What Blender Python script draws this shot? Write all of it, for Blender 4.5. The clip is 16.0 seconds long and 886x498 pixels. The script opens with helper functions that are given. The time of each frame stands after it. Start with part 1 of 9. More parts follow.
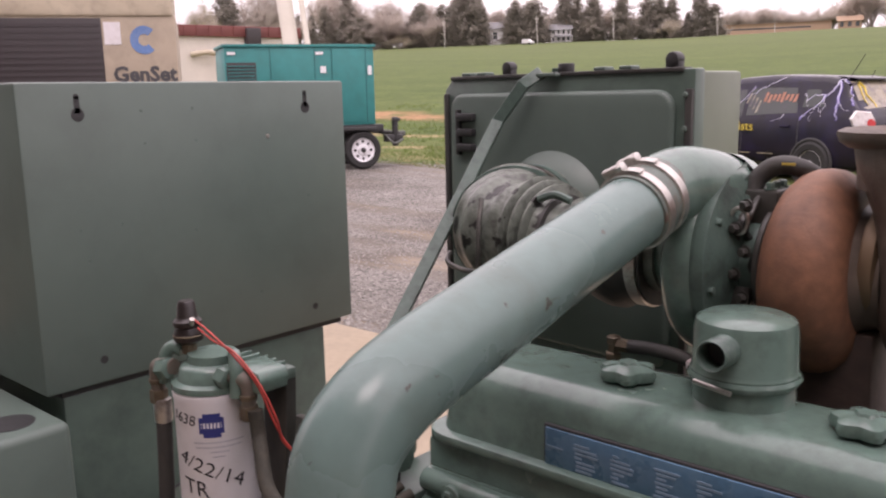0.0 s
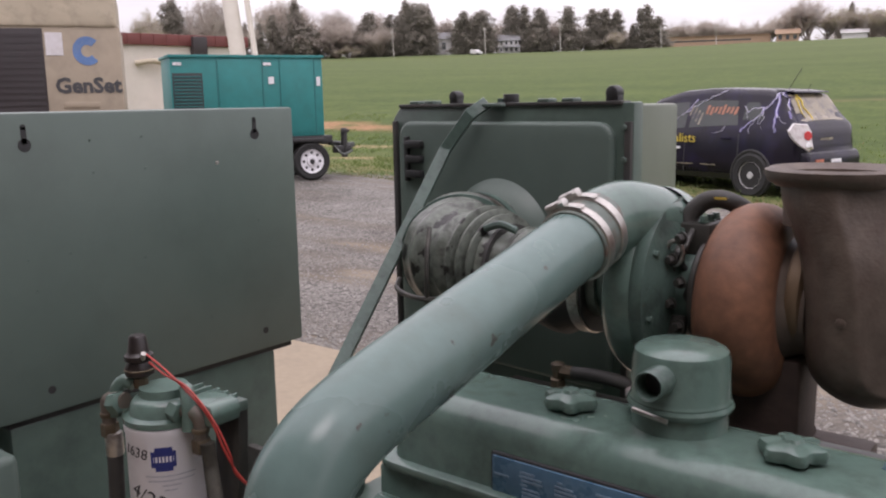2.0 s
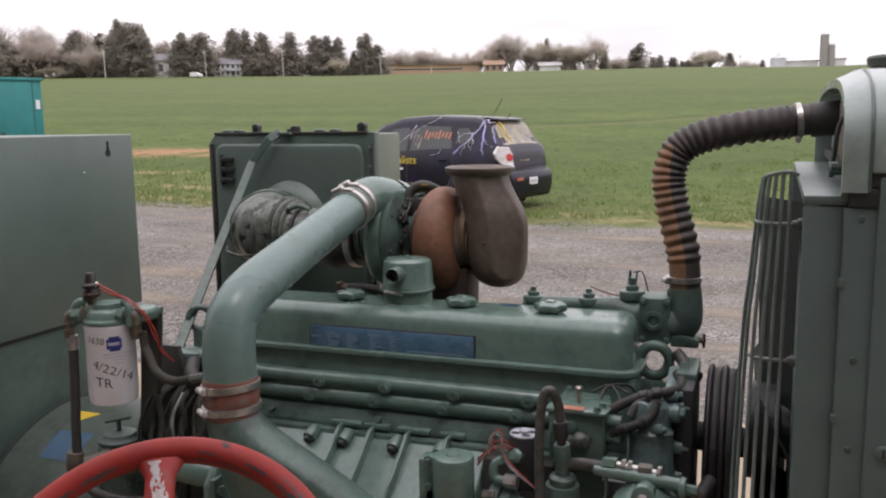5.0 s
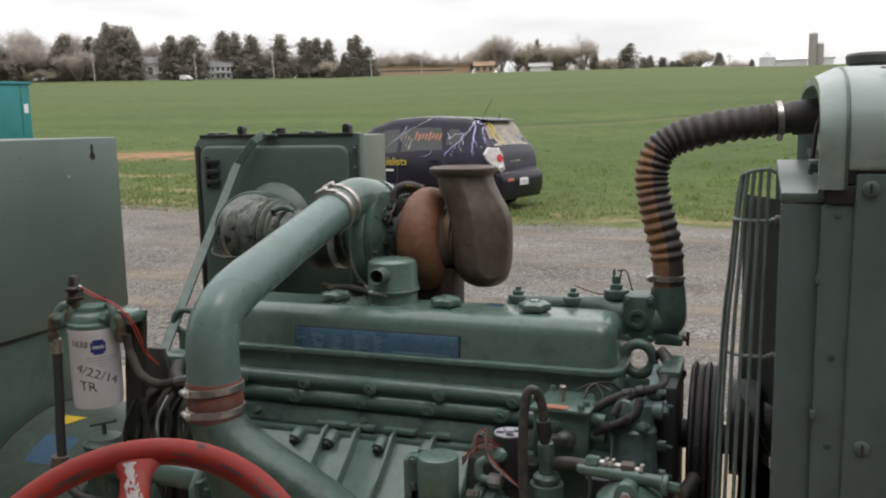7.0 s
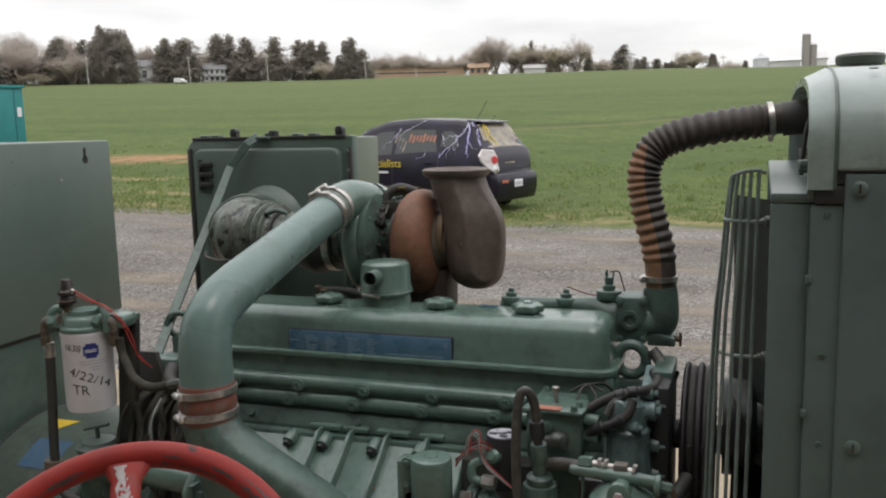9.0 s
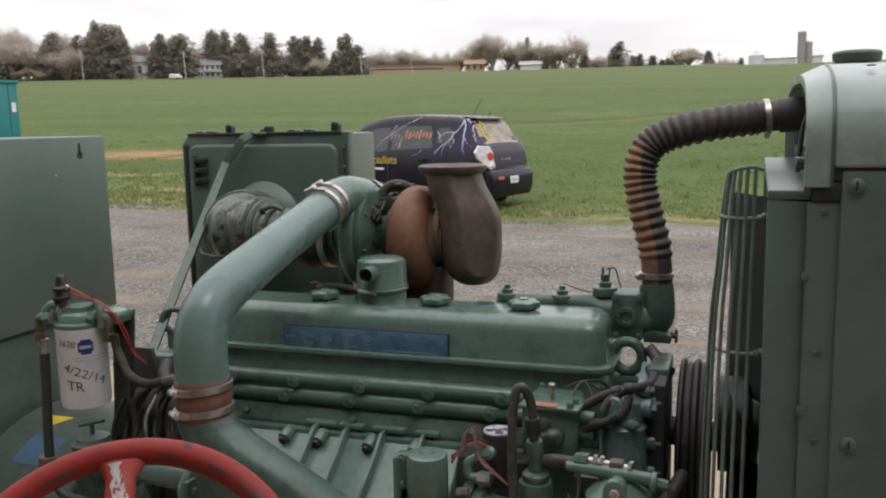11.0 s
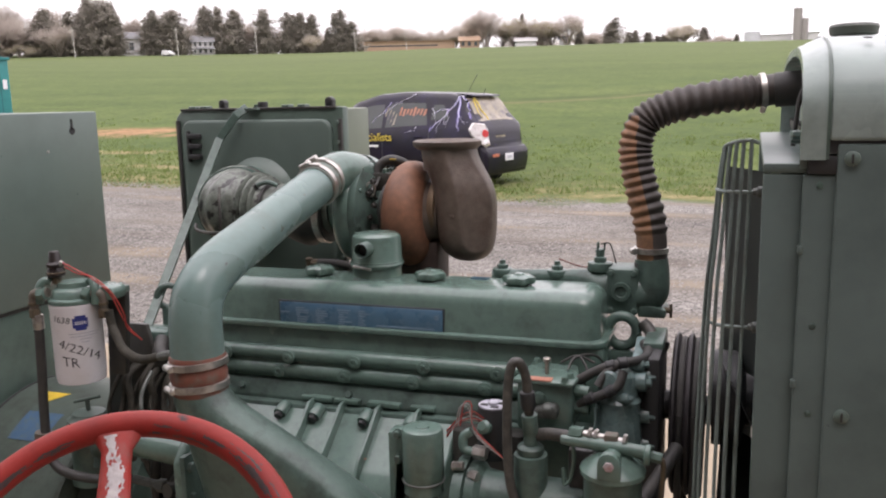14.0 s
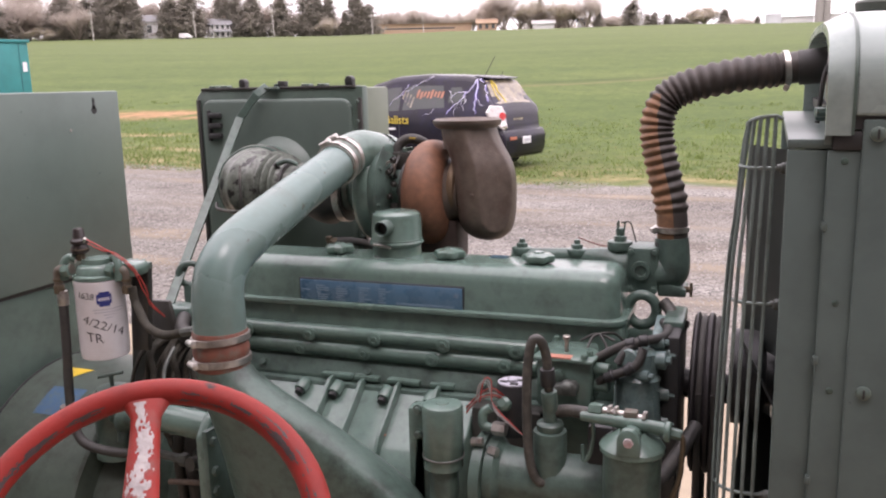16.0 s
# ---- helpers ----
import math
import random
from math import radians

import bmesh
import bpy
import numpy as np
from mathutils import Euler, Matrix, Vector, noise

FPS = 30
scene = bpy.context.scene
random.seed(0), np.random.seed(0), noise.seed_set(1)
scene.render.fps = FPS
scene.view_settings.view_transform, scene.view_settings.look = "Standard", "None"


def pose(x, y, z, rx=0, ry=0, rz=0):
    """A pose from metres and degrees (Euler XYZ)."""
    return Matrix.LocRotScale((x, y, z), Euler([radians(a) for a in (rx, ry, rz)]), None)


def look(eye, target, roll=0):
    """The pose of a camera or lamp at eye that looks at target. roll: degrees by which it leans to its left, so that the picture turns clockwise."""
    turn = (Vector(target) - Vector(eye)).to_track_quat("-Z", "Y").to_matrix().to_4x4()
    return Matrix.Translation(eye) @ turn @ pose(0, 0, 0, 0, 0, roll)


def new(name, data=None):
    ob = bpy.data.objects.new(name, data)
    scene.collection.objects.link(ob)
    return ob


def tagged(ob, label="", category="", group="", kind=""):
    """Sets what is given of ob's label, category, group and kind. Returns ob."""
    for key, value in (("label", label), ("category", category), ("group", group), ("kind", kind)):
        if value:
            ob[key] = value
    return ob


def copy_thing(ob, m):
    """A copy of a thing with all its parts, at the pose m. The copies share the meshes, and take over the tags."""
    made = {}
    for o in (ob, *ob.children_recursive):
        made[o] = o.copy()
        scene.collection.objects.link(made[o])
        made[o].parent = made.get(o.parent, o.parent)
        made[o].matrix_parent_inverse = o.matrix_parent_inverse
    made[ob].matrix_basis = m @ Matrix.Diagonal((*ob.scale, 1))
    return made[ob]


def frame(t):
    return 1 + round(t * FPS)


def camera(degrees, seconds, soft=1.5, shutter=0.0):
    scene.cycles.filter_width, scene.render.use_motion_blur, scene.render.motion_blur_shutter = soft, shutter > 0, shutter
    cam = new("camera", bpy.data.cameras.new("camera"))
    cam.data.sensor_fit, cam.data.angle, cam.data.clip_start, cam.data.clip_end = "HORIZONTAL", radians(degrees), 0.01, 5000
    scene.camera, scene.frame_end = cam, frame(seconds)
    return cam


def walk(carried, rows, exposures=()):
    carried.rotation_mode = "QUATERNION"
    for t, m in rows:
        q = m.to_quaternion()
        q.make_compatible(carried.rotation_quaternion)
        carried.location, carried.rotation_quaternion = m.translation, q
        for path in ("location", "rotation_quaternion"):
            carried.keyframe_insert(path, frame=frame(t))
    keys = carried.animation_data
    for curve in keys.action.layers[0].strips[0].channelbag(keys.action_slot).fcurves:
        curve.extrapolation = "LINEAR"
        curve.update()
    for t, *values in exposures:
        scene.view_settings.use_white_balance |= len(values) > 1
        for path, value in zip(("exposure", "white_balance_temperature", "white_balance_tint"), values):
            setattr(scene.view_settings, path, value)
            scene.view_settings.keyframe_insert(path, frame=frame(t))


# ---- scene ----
cam = camera(55.0, 16.0, soft=2.1, shutter=0.5)
PATH = [
    (0, (0.086, 0.044, 1.559), (-1.228, 1.509, 1.201), -1.3),
    (0.5, (0.077, 0.044, 1.565), (-1.259, 1.496, 1.236), -2.3),
    (1, (0.094, 0.046, 1.575), (-1.152, 1.586, 1.296), -1.6),
    (1.5, (0.085, 0.044, 1.581), (-1.137, 1.6, 1.29), -0.6),
    (2, (0.104, 0.027, 1.593), (-1.122, 1.57, 1.254), -1.1),
    (2.2, (0.132, -0.048, 1.596), (-1.014, 1.555, 1.254), -0.3),
    (2.5, (0.124, -0.255, 1.57), (-0.739, 1.512, 1.204), 3.2),
    (2.9, (0.238, -0.389, 1.596), (-0.489, 1.436, 1.220), -1.1),
    (3, (0.266, -0.426, 1.598), (-0.453, 1.404, 1.233), -1.6),
    (3.5, (0.423, -0.587, 1.591), (-0.421, 1.186, 1.211), -1.9),
    (4, (0.423, -0.686, 1.61), (-0.357, 1.118, 1.235), -2.1),
    (4.5, (0.428, -0.74, 1.615), (-0.302, 1.096, 1.307), -1.8),
    (5, (0.44, -0.764, 1.61), (-0.245, 1.092, 1.316), -0.8),
    (7.5, (0.461, -0.759, 1.608), (-0.202, 1.106, 1.318), -1.3),
    (8, (0.468, -0.758, 1.608), (-0.189, 1.108, 1.321), -1.4),
    (8.5, (0.469, -0.759, 1.608), (-0.185, 1.11, 1.323), -1.4),
    (9, (0.461, -0.761, 1.608), (-0.196, 1.106, 1.321), -1.4),
    (11.5, (0.459, -0.758, 1.607), (-0.181, 1.112, 1.305), -1.2),
    (12, (0.462, -0.76, 1.604), (-0.169, 1.112, 1.289), -1.3),
    (12.5, (0.464, -0.761, 1.604), (-0.17, 1.109, 1.283), -1.4),
    (13, (0.462, -0.762, 1.601), (-0.179, 1.103, 1.267), -1.4),
    (13.5, (0.463, -0.759, 1.602), (-0.175, 1.105, 1.259), -1.3),
    (14, (0.458, -0.757, 1.602), (-0.176, 1.108, 1.255), -1.3),
    (14.5, (0.453, -0.76, 1.595), (-0.285, 1.06, 1.214), -2.1),
    (15, (0.452, -0.767, 1.594), (-0.285, 1.052, 1.21), -1.4),
    (15.5, (0.45, -0.764, 1.59), (-0.219, 1.079, 1.194), -0.8),
    (16, (0.453, -0.765, 1.592), (-0.216, 1.081, 1.208), -1.3),
]
EXPOSURES = [(0.0, 0.47, 6880, 32), (0.6, 0.45, 6860, 31), (1.0, 0.33, 6820, 25), (1.5, 0.12, 6600, 16), (2.0, 0.12, 6500, 24), (2.5, 0.15, 6550, 28), (3.0, 0.49, 6600, 30), (3.5, 0.64, 6610, 30), (4.1, 0.74, 6590, 27), (4.5, 0.63, 6580, 27), (5.0, 0.18, 6550, 20), (7.5, 0.04, 6550, 11), (9.2, 0.04, 6550, 11), (11.3, 0.06, 6580, 14), (12.5, 0.1, 6600, 16), (13.0, 0.34, 6600, 17), (13.9, 0.5, 6600, 20), (14.4, 0.8, 6680, 28), (16.0, 0.86, 6680, 28)]
walk(cam, [(t, look(eye, target, roll)) for t, eye, target, roll in PATH], exposures=EXPOSURES)

# ---- world, sun ----
def build_world():
    w = bpy.data.worlds.new("overcast_sky")
    scene.world = w
    w.use_nodes = True
    nt = w.node_tree
    nt.nodes.clear()
    N, L = nt.nodes.new, nt.links.new
    out = N("ShaderNodeOutputWorld")
    bg = N("ShaderNodeBackground")
    sky = N("ShaderNodeTexSky")
    sky.sky_type = "NISHITA"
    sky.sun_disc = False
    sky.sun_elevation = radians(50)
    sky.sun_rotation = radians(200)
    skybg = N("ShaderNodeMixRGB")
    skybg.blend_type = "MULTIPLY"
    skybg.inputs[0].default_value = 1.0
    skybg.inputs[2].default_value = (0.1, 0.1, 0.1, 1)
    L(sky.outputs[0], skybg.inputs[1])
    # cloud deck: brighter towards the zenith, with soft grey streaks
    co = N("ShaderNodeTexCoord")
    sep = N("ShaderNodeSeparateXYZ")
    L(co.outputs["Generated"], sep.inputs[0])
    ramp = N("ShaderNodeValToRGB")
    e = ramp.color_ramp.elements
    e[0].position, e[0].color = 0.0, (0.86, 0.86, 0.85, 1)
    e[1].position, e[1].color = 0.9, (SKY_TOP, SKY_TOP, SKY_TOP * 1.02, 1)
    m = e.new(0.16)
    m.color = (1.06, 1.06, 1.06, 1)
    L(sep.outputs[2], ramp.inputs[0])
    mp = N("ShaderNodeMapping")
    mp.inputs["Scale"].default_value = (2.2, 2.2, 11)
    L(co.outputs["Generated"], mp.inputs[0])
    noi = N("ShaderNodeTexNoise")
    noi.inputs["Scale"].default_value = 2.0
    noi.inputs["Detail"].default_value = 6
    L(mp.outputs[0], noi.inputs[0])
    cr = N("ShaderNodeValToRGB")
    cr.color_ramp.elements[0].position, cr.color_ramp.elements[0].color = 0.36, (0.88, 0.88, 0.89, 1)
    cr.color_ramp.elements[1].position, cr.color_ramp.elements[1].color = 0.62, (1.08, 1.08, 1.07, 1)
    L(noi.outputs[0], cr.inputs[0])
    mul = N("ShaderNodeMixRGB")
    mul.blend_type = "MULTIPLY"
    mul.inputs[0].default_value = 1.0
    L(ramp.outputs[0], mul.inputs[1])
    L(cr.outputs[0], mul.inputs[2])
    mix = N("ShaderNodeMixRGB")
    mix.inputs[0].default_value = 0.93
    L(skybg.outputs[0], mix.inputs[1])
    L(mul.outputs[0], mix.inputs[2])
    L(mix.outputs[0], bg.inputs[0])
    bg.inputs[1].default_value = 1.0
    L(bg.outputs[0], out.inputs[0])
    sun = bpy.data.lights.new("sun", "SUN")
    sun.energy, sun.angle, sun.color = 0.8, radians(25), (1, 0.97, 0.93)
    s = new("sun", sun)
    s.matrix_world = look((0, 0, 30), (-8, 14, 0))


SKY_TOP = 2.0
build_world()


# ---- materials ----
def mat_nodes(name):
    m = bpy.data.materials.new(name)
    m.use_nodes = True
    nt = m.node_tree
    b = nt.nodes["Principled BSDF"]
    return m, nt, b


def surface(name, base, rough=0.5, metal=0.0, dirt=None, dirt_amt=0.5, grain=30.0, blotch=4.0, var=0.15, bump=0.15, bump_scale=120.0,
            chips=None, chip_at=0.68, chip_scale=25.0, coat=0.0, rough_var=0.15):
    """Paint, metal, rubber, stone: base colour varied at two scales, a dirt or rust layer in blotches, chips, and a fine bump."""
    m, nt, b = mat_nodes(name)
    N, L = nt.nodes.new, nt.links.new
    geo = N("ShaderNodeNewGeometry")
    src = geo.outputs["Position"]
    n1 = N("ShaderNodeTexNoise")
    n1.inputs["Scale"].default_value, n1.inputs["Detail"].default_value = blotch, 5
    n2 = N("ShaderNodeTexNoise")
    n2.inputs["Scale"].default_value, n2.inputs["Detail"].default_value = grain, 4
    L(src, n1.inputs[0])
    L(src, n2.inputs[0])
    lo = tuple(c * (1 - var) for c in base) + (1,)
    hi = tuple(min(1, c * (1 + var)) for c in base) + (1,)
    r1 = N("ShaderNodeValToRGB")
    r1.color_ramp.elements[0].position, r1.color_ramp.elements[0].color = 0.3, lo
    r1.color_ramp.elements[1].position, r1.color_ramp.elements[1].color = 0.7, hi
    avg = N("ShaderNodeMath")
    avg.operation = "ADD"
    half = N("ShaderNodeMath")
    half.operation = "MULTIPLY"
    half.inputs[1].default_value = 0.5
    L(n1.outputs[0], avg.inputs[0])
    L(n2.outputs[0], avg.inputs[1])
    L(avg.outputs[0], half.inputs[0])
    L(half.outputs[0], r1.inputs[0])
    col = r1.outputs[0]
    if dirt:
        n3 = N("ShaderNodeTexNoise")
        n3.inputs["Scale"].default_value, n3.inputs["Detail"].default_value, n3.inputs["Roughness"].default_value = blotch * 2.3, 8, 0.65
        L(src, n3.inputs[0])
        r3 = N("ShaderNodeValToRGB")
        r3.color_ramp.elements[0].position, r3.color_ramp.elements[0].color = 0.48, (0, 0, 0, 1)
        r3.color_ramp.elements[1].position, r3.color_ramp.elements[1].color = 0.72, (dirt_amt,) * 3 + (1,)
        L(n3.outputs[0], r3.inputs[0])
        mx = N("ShaderNodeMixRGB")
        mx.inputs[2].default_value = dirt + (1,)
        L(r3.outputs[0], mx.inputs[0])
        L(col, mx.inputs[1])
        col = mx.outputs[0]
    if chips:
        n4 = N("ShaderNodeTexNoise")
        n4.inputs["Scale"].default_value, n4.inputs["Detail"].default_value = chip_scale, 6
        L(src, n4.inputs[0])
        r4 = N("ShaderNodeValToRGB")
        r4.color_ramp.elements[0].position, r4.color_ramp.elements[0].color = chip_at, (0, 0, 0, 1)
        r4.color_ramp.elements[1].position, r4.color_ramp.elements[1].color = chip_at + 0.03, (1, 1, 1, 1)
        L(n4.outputs[0], r4.inputs[0])
        mx = N("ShaderNodeMixRGB")
        mx.inputs[2].default_value = chips + (1,)
        L(r4.outputs[0], mx.inputs[0])
        L(col, mx.inputs[1])
        col = mx.outputs[0]
    L(col, b.inputs["Base Color"])
    b.inputs["Metallic"].default_value = metal
    rr = N("ShaderNodeMapRange")
    rr.inputs[3].default_value, rr.inputs[4].default_value = max(0.05, rough - rough_var), min(1, rough + rough_var)
    L(n1.outputs[0], rr.inputs[0])
    L(rr.outputs[0], b.inputs["Roughness"])
    if coat:
        b.inputs["Coat Weight"].default_value = coat
        b.inputs["Coat Roughness"].default_value = 0.08
    if bump:
        n5 = N("ShaderNodeTexNoise")
        n5.inputs["Scale"].default_value, n5.inputs["Detail"].default_value = bump_scale, 3
        L(src, n5.inputs[0])
        bp = N("ShaderNodeBump")
        bp.inputs["Strength"].default_value, bp.inputs["Distance"].default_value = bump, 0.002
        L(n5.outputs[0], bp.inputs["Height"])
        L(bp.outputs[0], b.inputs["Normal"])
    return m


def less_sheen(m, level):
    """Sets the strength of the plain surface reflection."""
    next(n for n in m.node_tree.nodes if n.type == "BSDF_PRINCIPLED").inputs["Specular IOR Level"].default_value = level


GREEN = (0.112, 0.176, 0.149)
M_PAINT = surface("green_engine_paint", GREEN, 0.24, dirt=(0.05, 0.066, 0.054), dirt_amt=0.5, grain=70, blotch=11, var=0.1, bump=0.18, bump_scale=90, coat=0.25, rough_var=0.08, chips=(0.16, 0.1, 0.05), chip_at=0.75, chip_scale=60)
M_PIPE = surface("green_pipe_paint", (0.132, 0.202, 0.185), 0.28, dirt=(0.09, 0.11, 0.09), dirt_amt=0.4, grain=50, blotch=6, var=0.1, bump=0.12, bump_scale=60, chips=(0.06, 0.055, 0.045), chip_at=0.69, chip_scale=45)
M_GRIMY = surface("grimy_green_casting", (0.08, 0.126, 0.107), 0.36, dirt=(0.022, 0.026, 0.022), dirt_amt=0.75, grain=70, blotch=9, var=0.2, bump=0.4, bump_scale=160, chips=(0.12, 0.07, 0.035), chip_at=0.73, chip_scale=70)
M_PUMP = surface("oily_dark_green_casting", (0.14, 0.205, 0.2), 0.3, dirt=(0.045, 0.06, 0.056), dirt_amt=0.7, grain=80, blotch=14, var=0.25, bump=0.4, bump_scale=160, chips=(0.1, 0.06, 0.035), chip_at=0.7, chip_scale=70)
M_RADSHEET = surface("dull_green_radiator_sheet", (0.112, 0.146, 0.135), 0.34, dirt=(0.07, 0.088, 0.082), dirt_amt=0.6, grain=16, blotch=3, var=0.1, bump=0.06, bump_scale=25, chips=(0.035, 0.04, 0.035), chip_at=0.74, chip_scale=60)
M_SHEET = surface("green_sheet_metal", (0.107, 0.147, 0.127), 0.42, dirt=(0.075, 0.1, 0.085), dirt_amt=0.5, grain=14, blotch=2.5, var=0.07, bump=0.06, bump_scale=25, chips=(0.05, 0.06, 0.05), chip_at=0.77, chip_scale=60)
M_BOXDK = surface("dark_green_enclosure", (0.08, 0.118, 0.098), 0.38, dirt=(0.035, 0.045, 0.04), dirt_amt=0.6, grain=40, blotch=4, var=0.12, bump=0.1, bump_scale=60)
M_YMARK = surface("yellow_hose_mark", (0.5, 0.36, 0.06), 0.5, bump=0)
M_RUST = surface("rusted_cast_iron", (0.2, 0.09, 0.05), 0.6, dirt=(0.085, 0.042, 0.03), dirt_amt=0.8, grain=70, blotch=4, var=0.35, bump=0.2, bump_scale=320)
M_SOOT = surface("heat_browned_iron", (0.1, 0.075, 0.059), 0.5, dirt=(0.06, 0.034, 0.025), dirt_amt=1.0, grain=45, blotch=7, var=0.45, bump=0.3, bump_scale=260)
M_OILY = surface("oil_blackened_iron", (0.037, 0.036, 0.032), 0.4, dirt=(0.05, 0.045, 0.035), dirt_amt=0.7, grain=60, blotch=20, var=0.3)
M_BURNT = surface("burnt_brown_iron", (0.05, 0.031, 0.025), 0.7, dirt=(0.03, 0.018, 0.014), dirt_amt=0.8, grain=60, blotch=12, var=0.3, bump=0.3)
M_BRASSY = surface("heat_tinted_band", (0.17, 0.115, 0.07), 0.5, metal=0.4, dirt=(0.09, 0.055, 0.035), dirt_amt=0.7)
M_BOOT = surface("green_painted_cracked_rubber", (0.145, 0.165, 0.14), 0.36, dirt=(0.022, 0.02, 0.018), dirt_amt=1.0, grain=90, blotch=16, var=0.35, bump=0.7, bump_scale=110, chips=(0.014, 0.012, 0.011), chip_at=0.585, chip_scale=34)
M_RUBBER = surface("black_rubber", (0.037, 0.036, 0.034), 0.6, dirt=(0.06, 0.052, 0.042), dirt_amt=0.6, grain=60, blotch=12, var=0.25, bump=0.3)
M_OLDRUB = surface("weathered_rubber", (0.052, 0.05, 0.045), 0.48, dirt=(0.15, 0.14, 0.118), dirt_amt=0.8, grain=80, blotch=14, var=0.3, bump=0.5, bump_scale=180)
M_SLEEVE = surface("painted_hose_sleeve", (0.165, 0.058, 0.038), 0.55, dirt=(0.11, 0.15, 0.125), dirt_amt=0.8, grain=50, blotch=16, var=0.2, bump=0.3)
M_SLEEVE2 = surface("rust_edged_hose_paint", (0.13, 0.16, 0.14), 0.5, dirt=(0.16, 0.07, 0.045), dirt_amt=0.9, grain=50, blotch=18, var=0.2, bump=0.3)
M_STEEL = surface("worn_steel", (0.5, 0.48, 0.45), 0.35, metal=0.9, dirt=(0.17, 0.125, 0.095), dirt_amt=0.8, grain=90, blotch=20, var=0.2, bump=0.2)
M_DULL = surface("dull_steel", (0.12, 0.13, 0.12), 0.5, metal=0.5, dirt=(0.05, 0.05, 0.04), dirt_amt=0.7, grain=80, blotch=25)
M_RUSTY = surface("stained_brass", (0.13, 0.105, 0.085), 0.55, dirt=(0.1, 0.13, 0.1), dirt_amt=0.6, blotch=30)
M_BRASS = surface("brass", (0.13, 0.1, 0.065), 0.5, metal=0.4, dirt=(0.07, 0.06, 0.045), dirt_amt=0.8, grain=80, blotch=25)
M_RED = surface("red_handwheel_paint", (0.245, 0.021, 0.015), 0.55, dirt=(0.17, 0.022, 0.018), dirt_amt=0.7, grain=40, blotch=10, var=0.15, bump=0.35, bump_scale=70, chips=(0.04, 0.028, 0.028), chip_at=0.64, chip_scale=19)
M_WHITE = surface("white_filter_can", (0.72, 0.7, 0.72), 0.35, dirt=(0.55, 0.52, 0.5), dirt_amt=0.5, grain=20, blotch=6, var=0.04, bump=0.03)
M_INK = surface("black_marker", (0.02, 0.02, 0.025), 0.6, bump=0)
M_BLUE = surface("blue_label", (0.07, 0.155, 0.24), 0.3, dirt=(0.13, 0.215, 0.28), dirt_amt=0.5, grain=120, blotch=25, var=0.15, bump=0.05)
M_DECAL = surface("dark_blue_decal", (0.03, 0.07, 0.1), 0.4, bump=0)
M_PALE = surface("pale_print", (0.19, 0.28, 0.37), 0.5, bump=0, grain=200, blotch=60, var=0.3)
M_WEAR = surface("bare_worn_metal", (0.42, 0.38, 0.38), 0.5, dirt=(0.3, 0.08, 0.07), dirt_amt=0.9, grain=90, blotch=30, var=0.2)
M_BLACK = surface("black_paint", (0.028, 0.028, 0.029), 0.5, grain=40, var=0.2)
M_CONC = surface("concrete", (0.29, 0.235, 0.165), 0.85, dirt=(0.21, 0.175, 0.13), dirt_amt=0.7, grain=25, blotch=1.5, var=0.12, bump=0.4, bump_scale=150)


# ---- mesh helpers ----
def finish(bm, angle=38):
    bmesh.ops.recalc_face_normals(bm, faces=bm.faces)
    me = bpy.data.meshes.new("mesh")
    bm.to_mesh(me)
    bm.free()
    for p in me.polygons:
        p.use_smooth = True
    me.set_sharp_from_angle(angle=radians(angle))
    return me


def part(name, bm, material, parent=None, label="", angle=38):
    me = finish(bm, angle) if isinstance(bm, bmesh.types.BMesh) else bm
    if not me.materials:
        me.materials.append(material)
    ob = new(name, me)
    if parent:
        ob.parent = parent
    if label:
        tagged(ob, label)
    return ob


def thing(name, label, category, group="", kind="", at=(0, 0, 0)):
    ob = new(name)
    ob.empty_display_size = 0.05
    ob.location = at
    return tagged(ob, label, category, group, kind)


def box(x0, x1, y0, y1, z0, z1, bevel=0.0, seg=2, bm=None):
    """A box between limits, with bevelled edges."""
    b = bmesh.new()
    bmesh.ops.create_cube(b, size=1)
    for v in b.verts:
        v.co = Vector((x0 if v.co.x < 0 else x1, y0 if v.co.y < 0 else y1, z0 if v.co.z < 0 else z1))
    if bevel:
        bmesh.ops.bevel(b, geom=b.edges[:], offset=bevel, segments=seg, affect="EDGES", profile=0.5)
    return join(bm, b)


def join(bm, b, m=None):
    if m is not None:
        b.transform(m)
    if bm is None:
        return b
    me = bpy.data.meshes.new("tmp")
    b.to_mesh(me)
    b.free()
    bm.from_mesh(me)
    bpy.data.meshes.remove(me)
    return bm


def axis_matrix(p, d):
    """Local z along d, at p."""
    return Matrix.Translation(p) @ Vector(d).to_track_quat("Z", "Y").to_matrix().to_4x4()


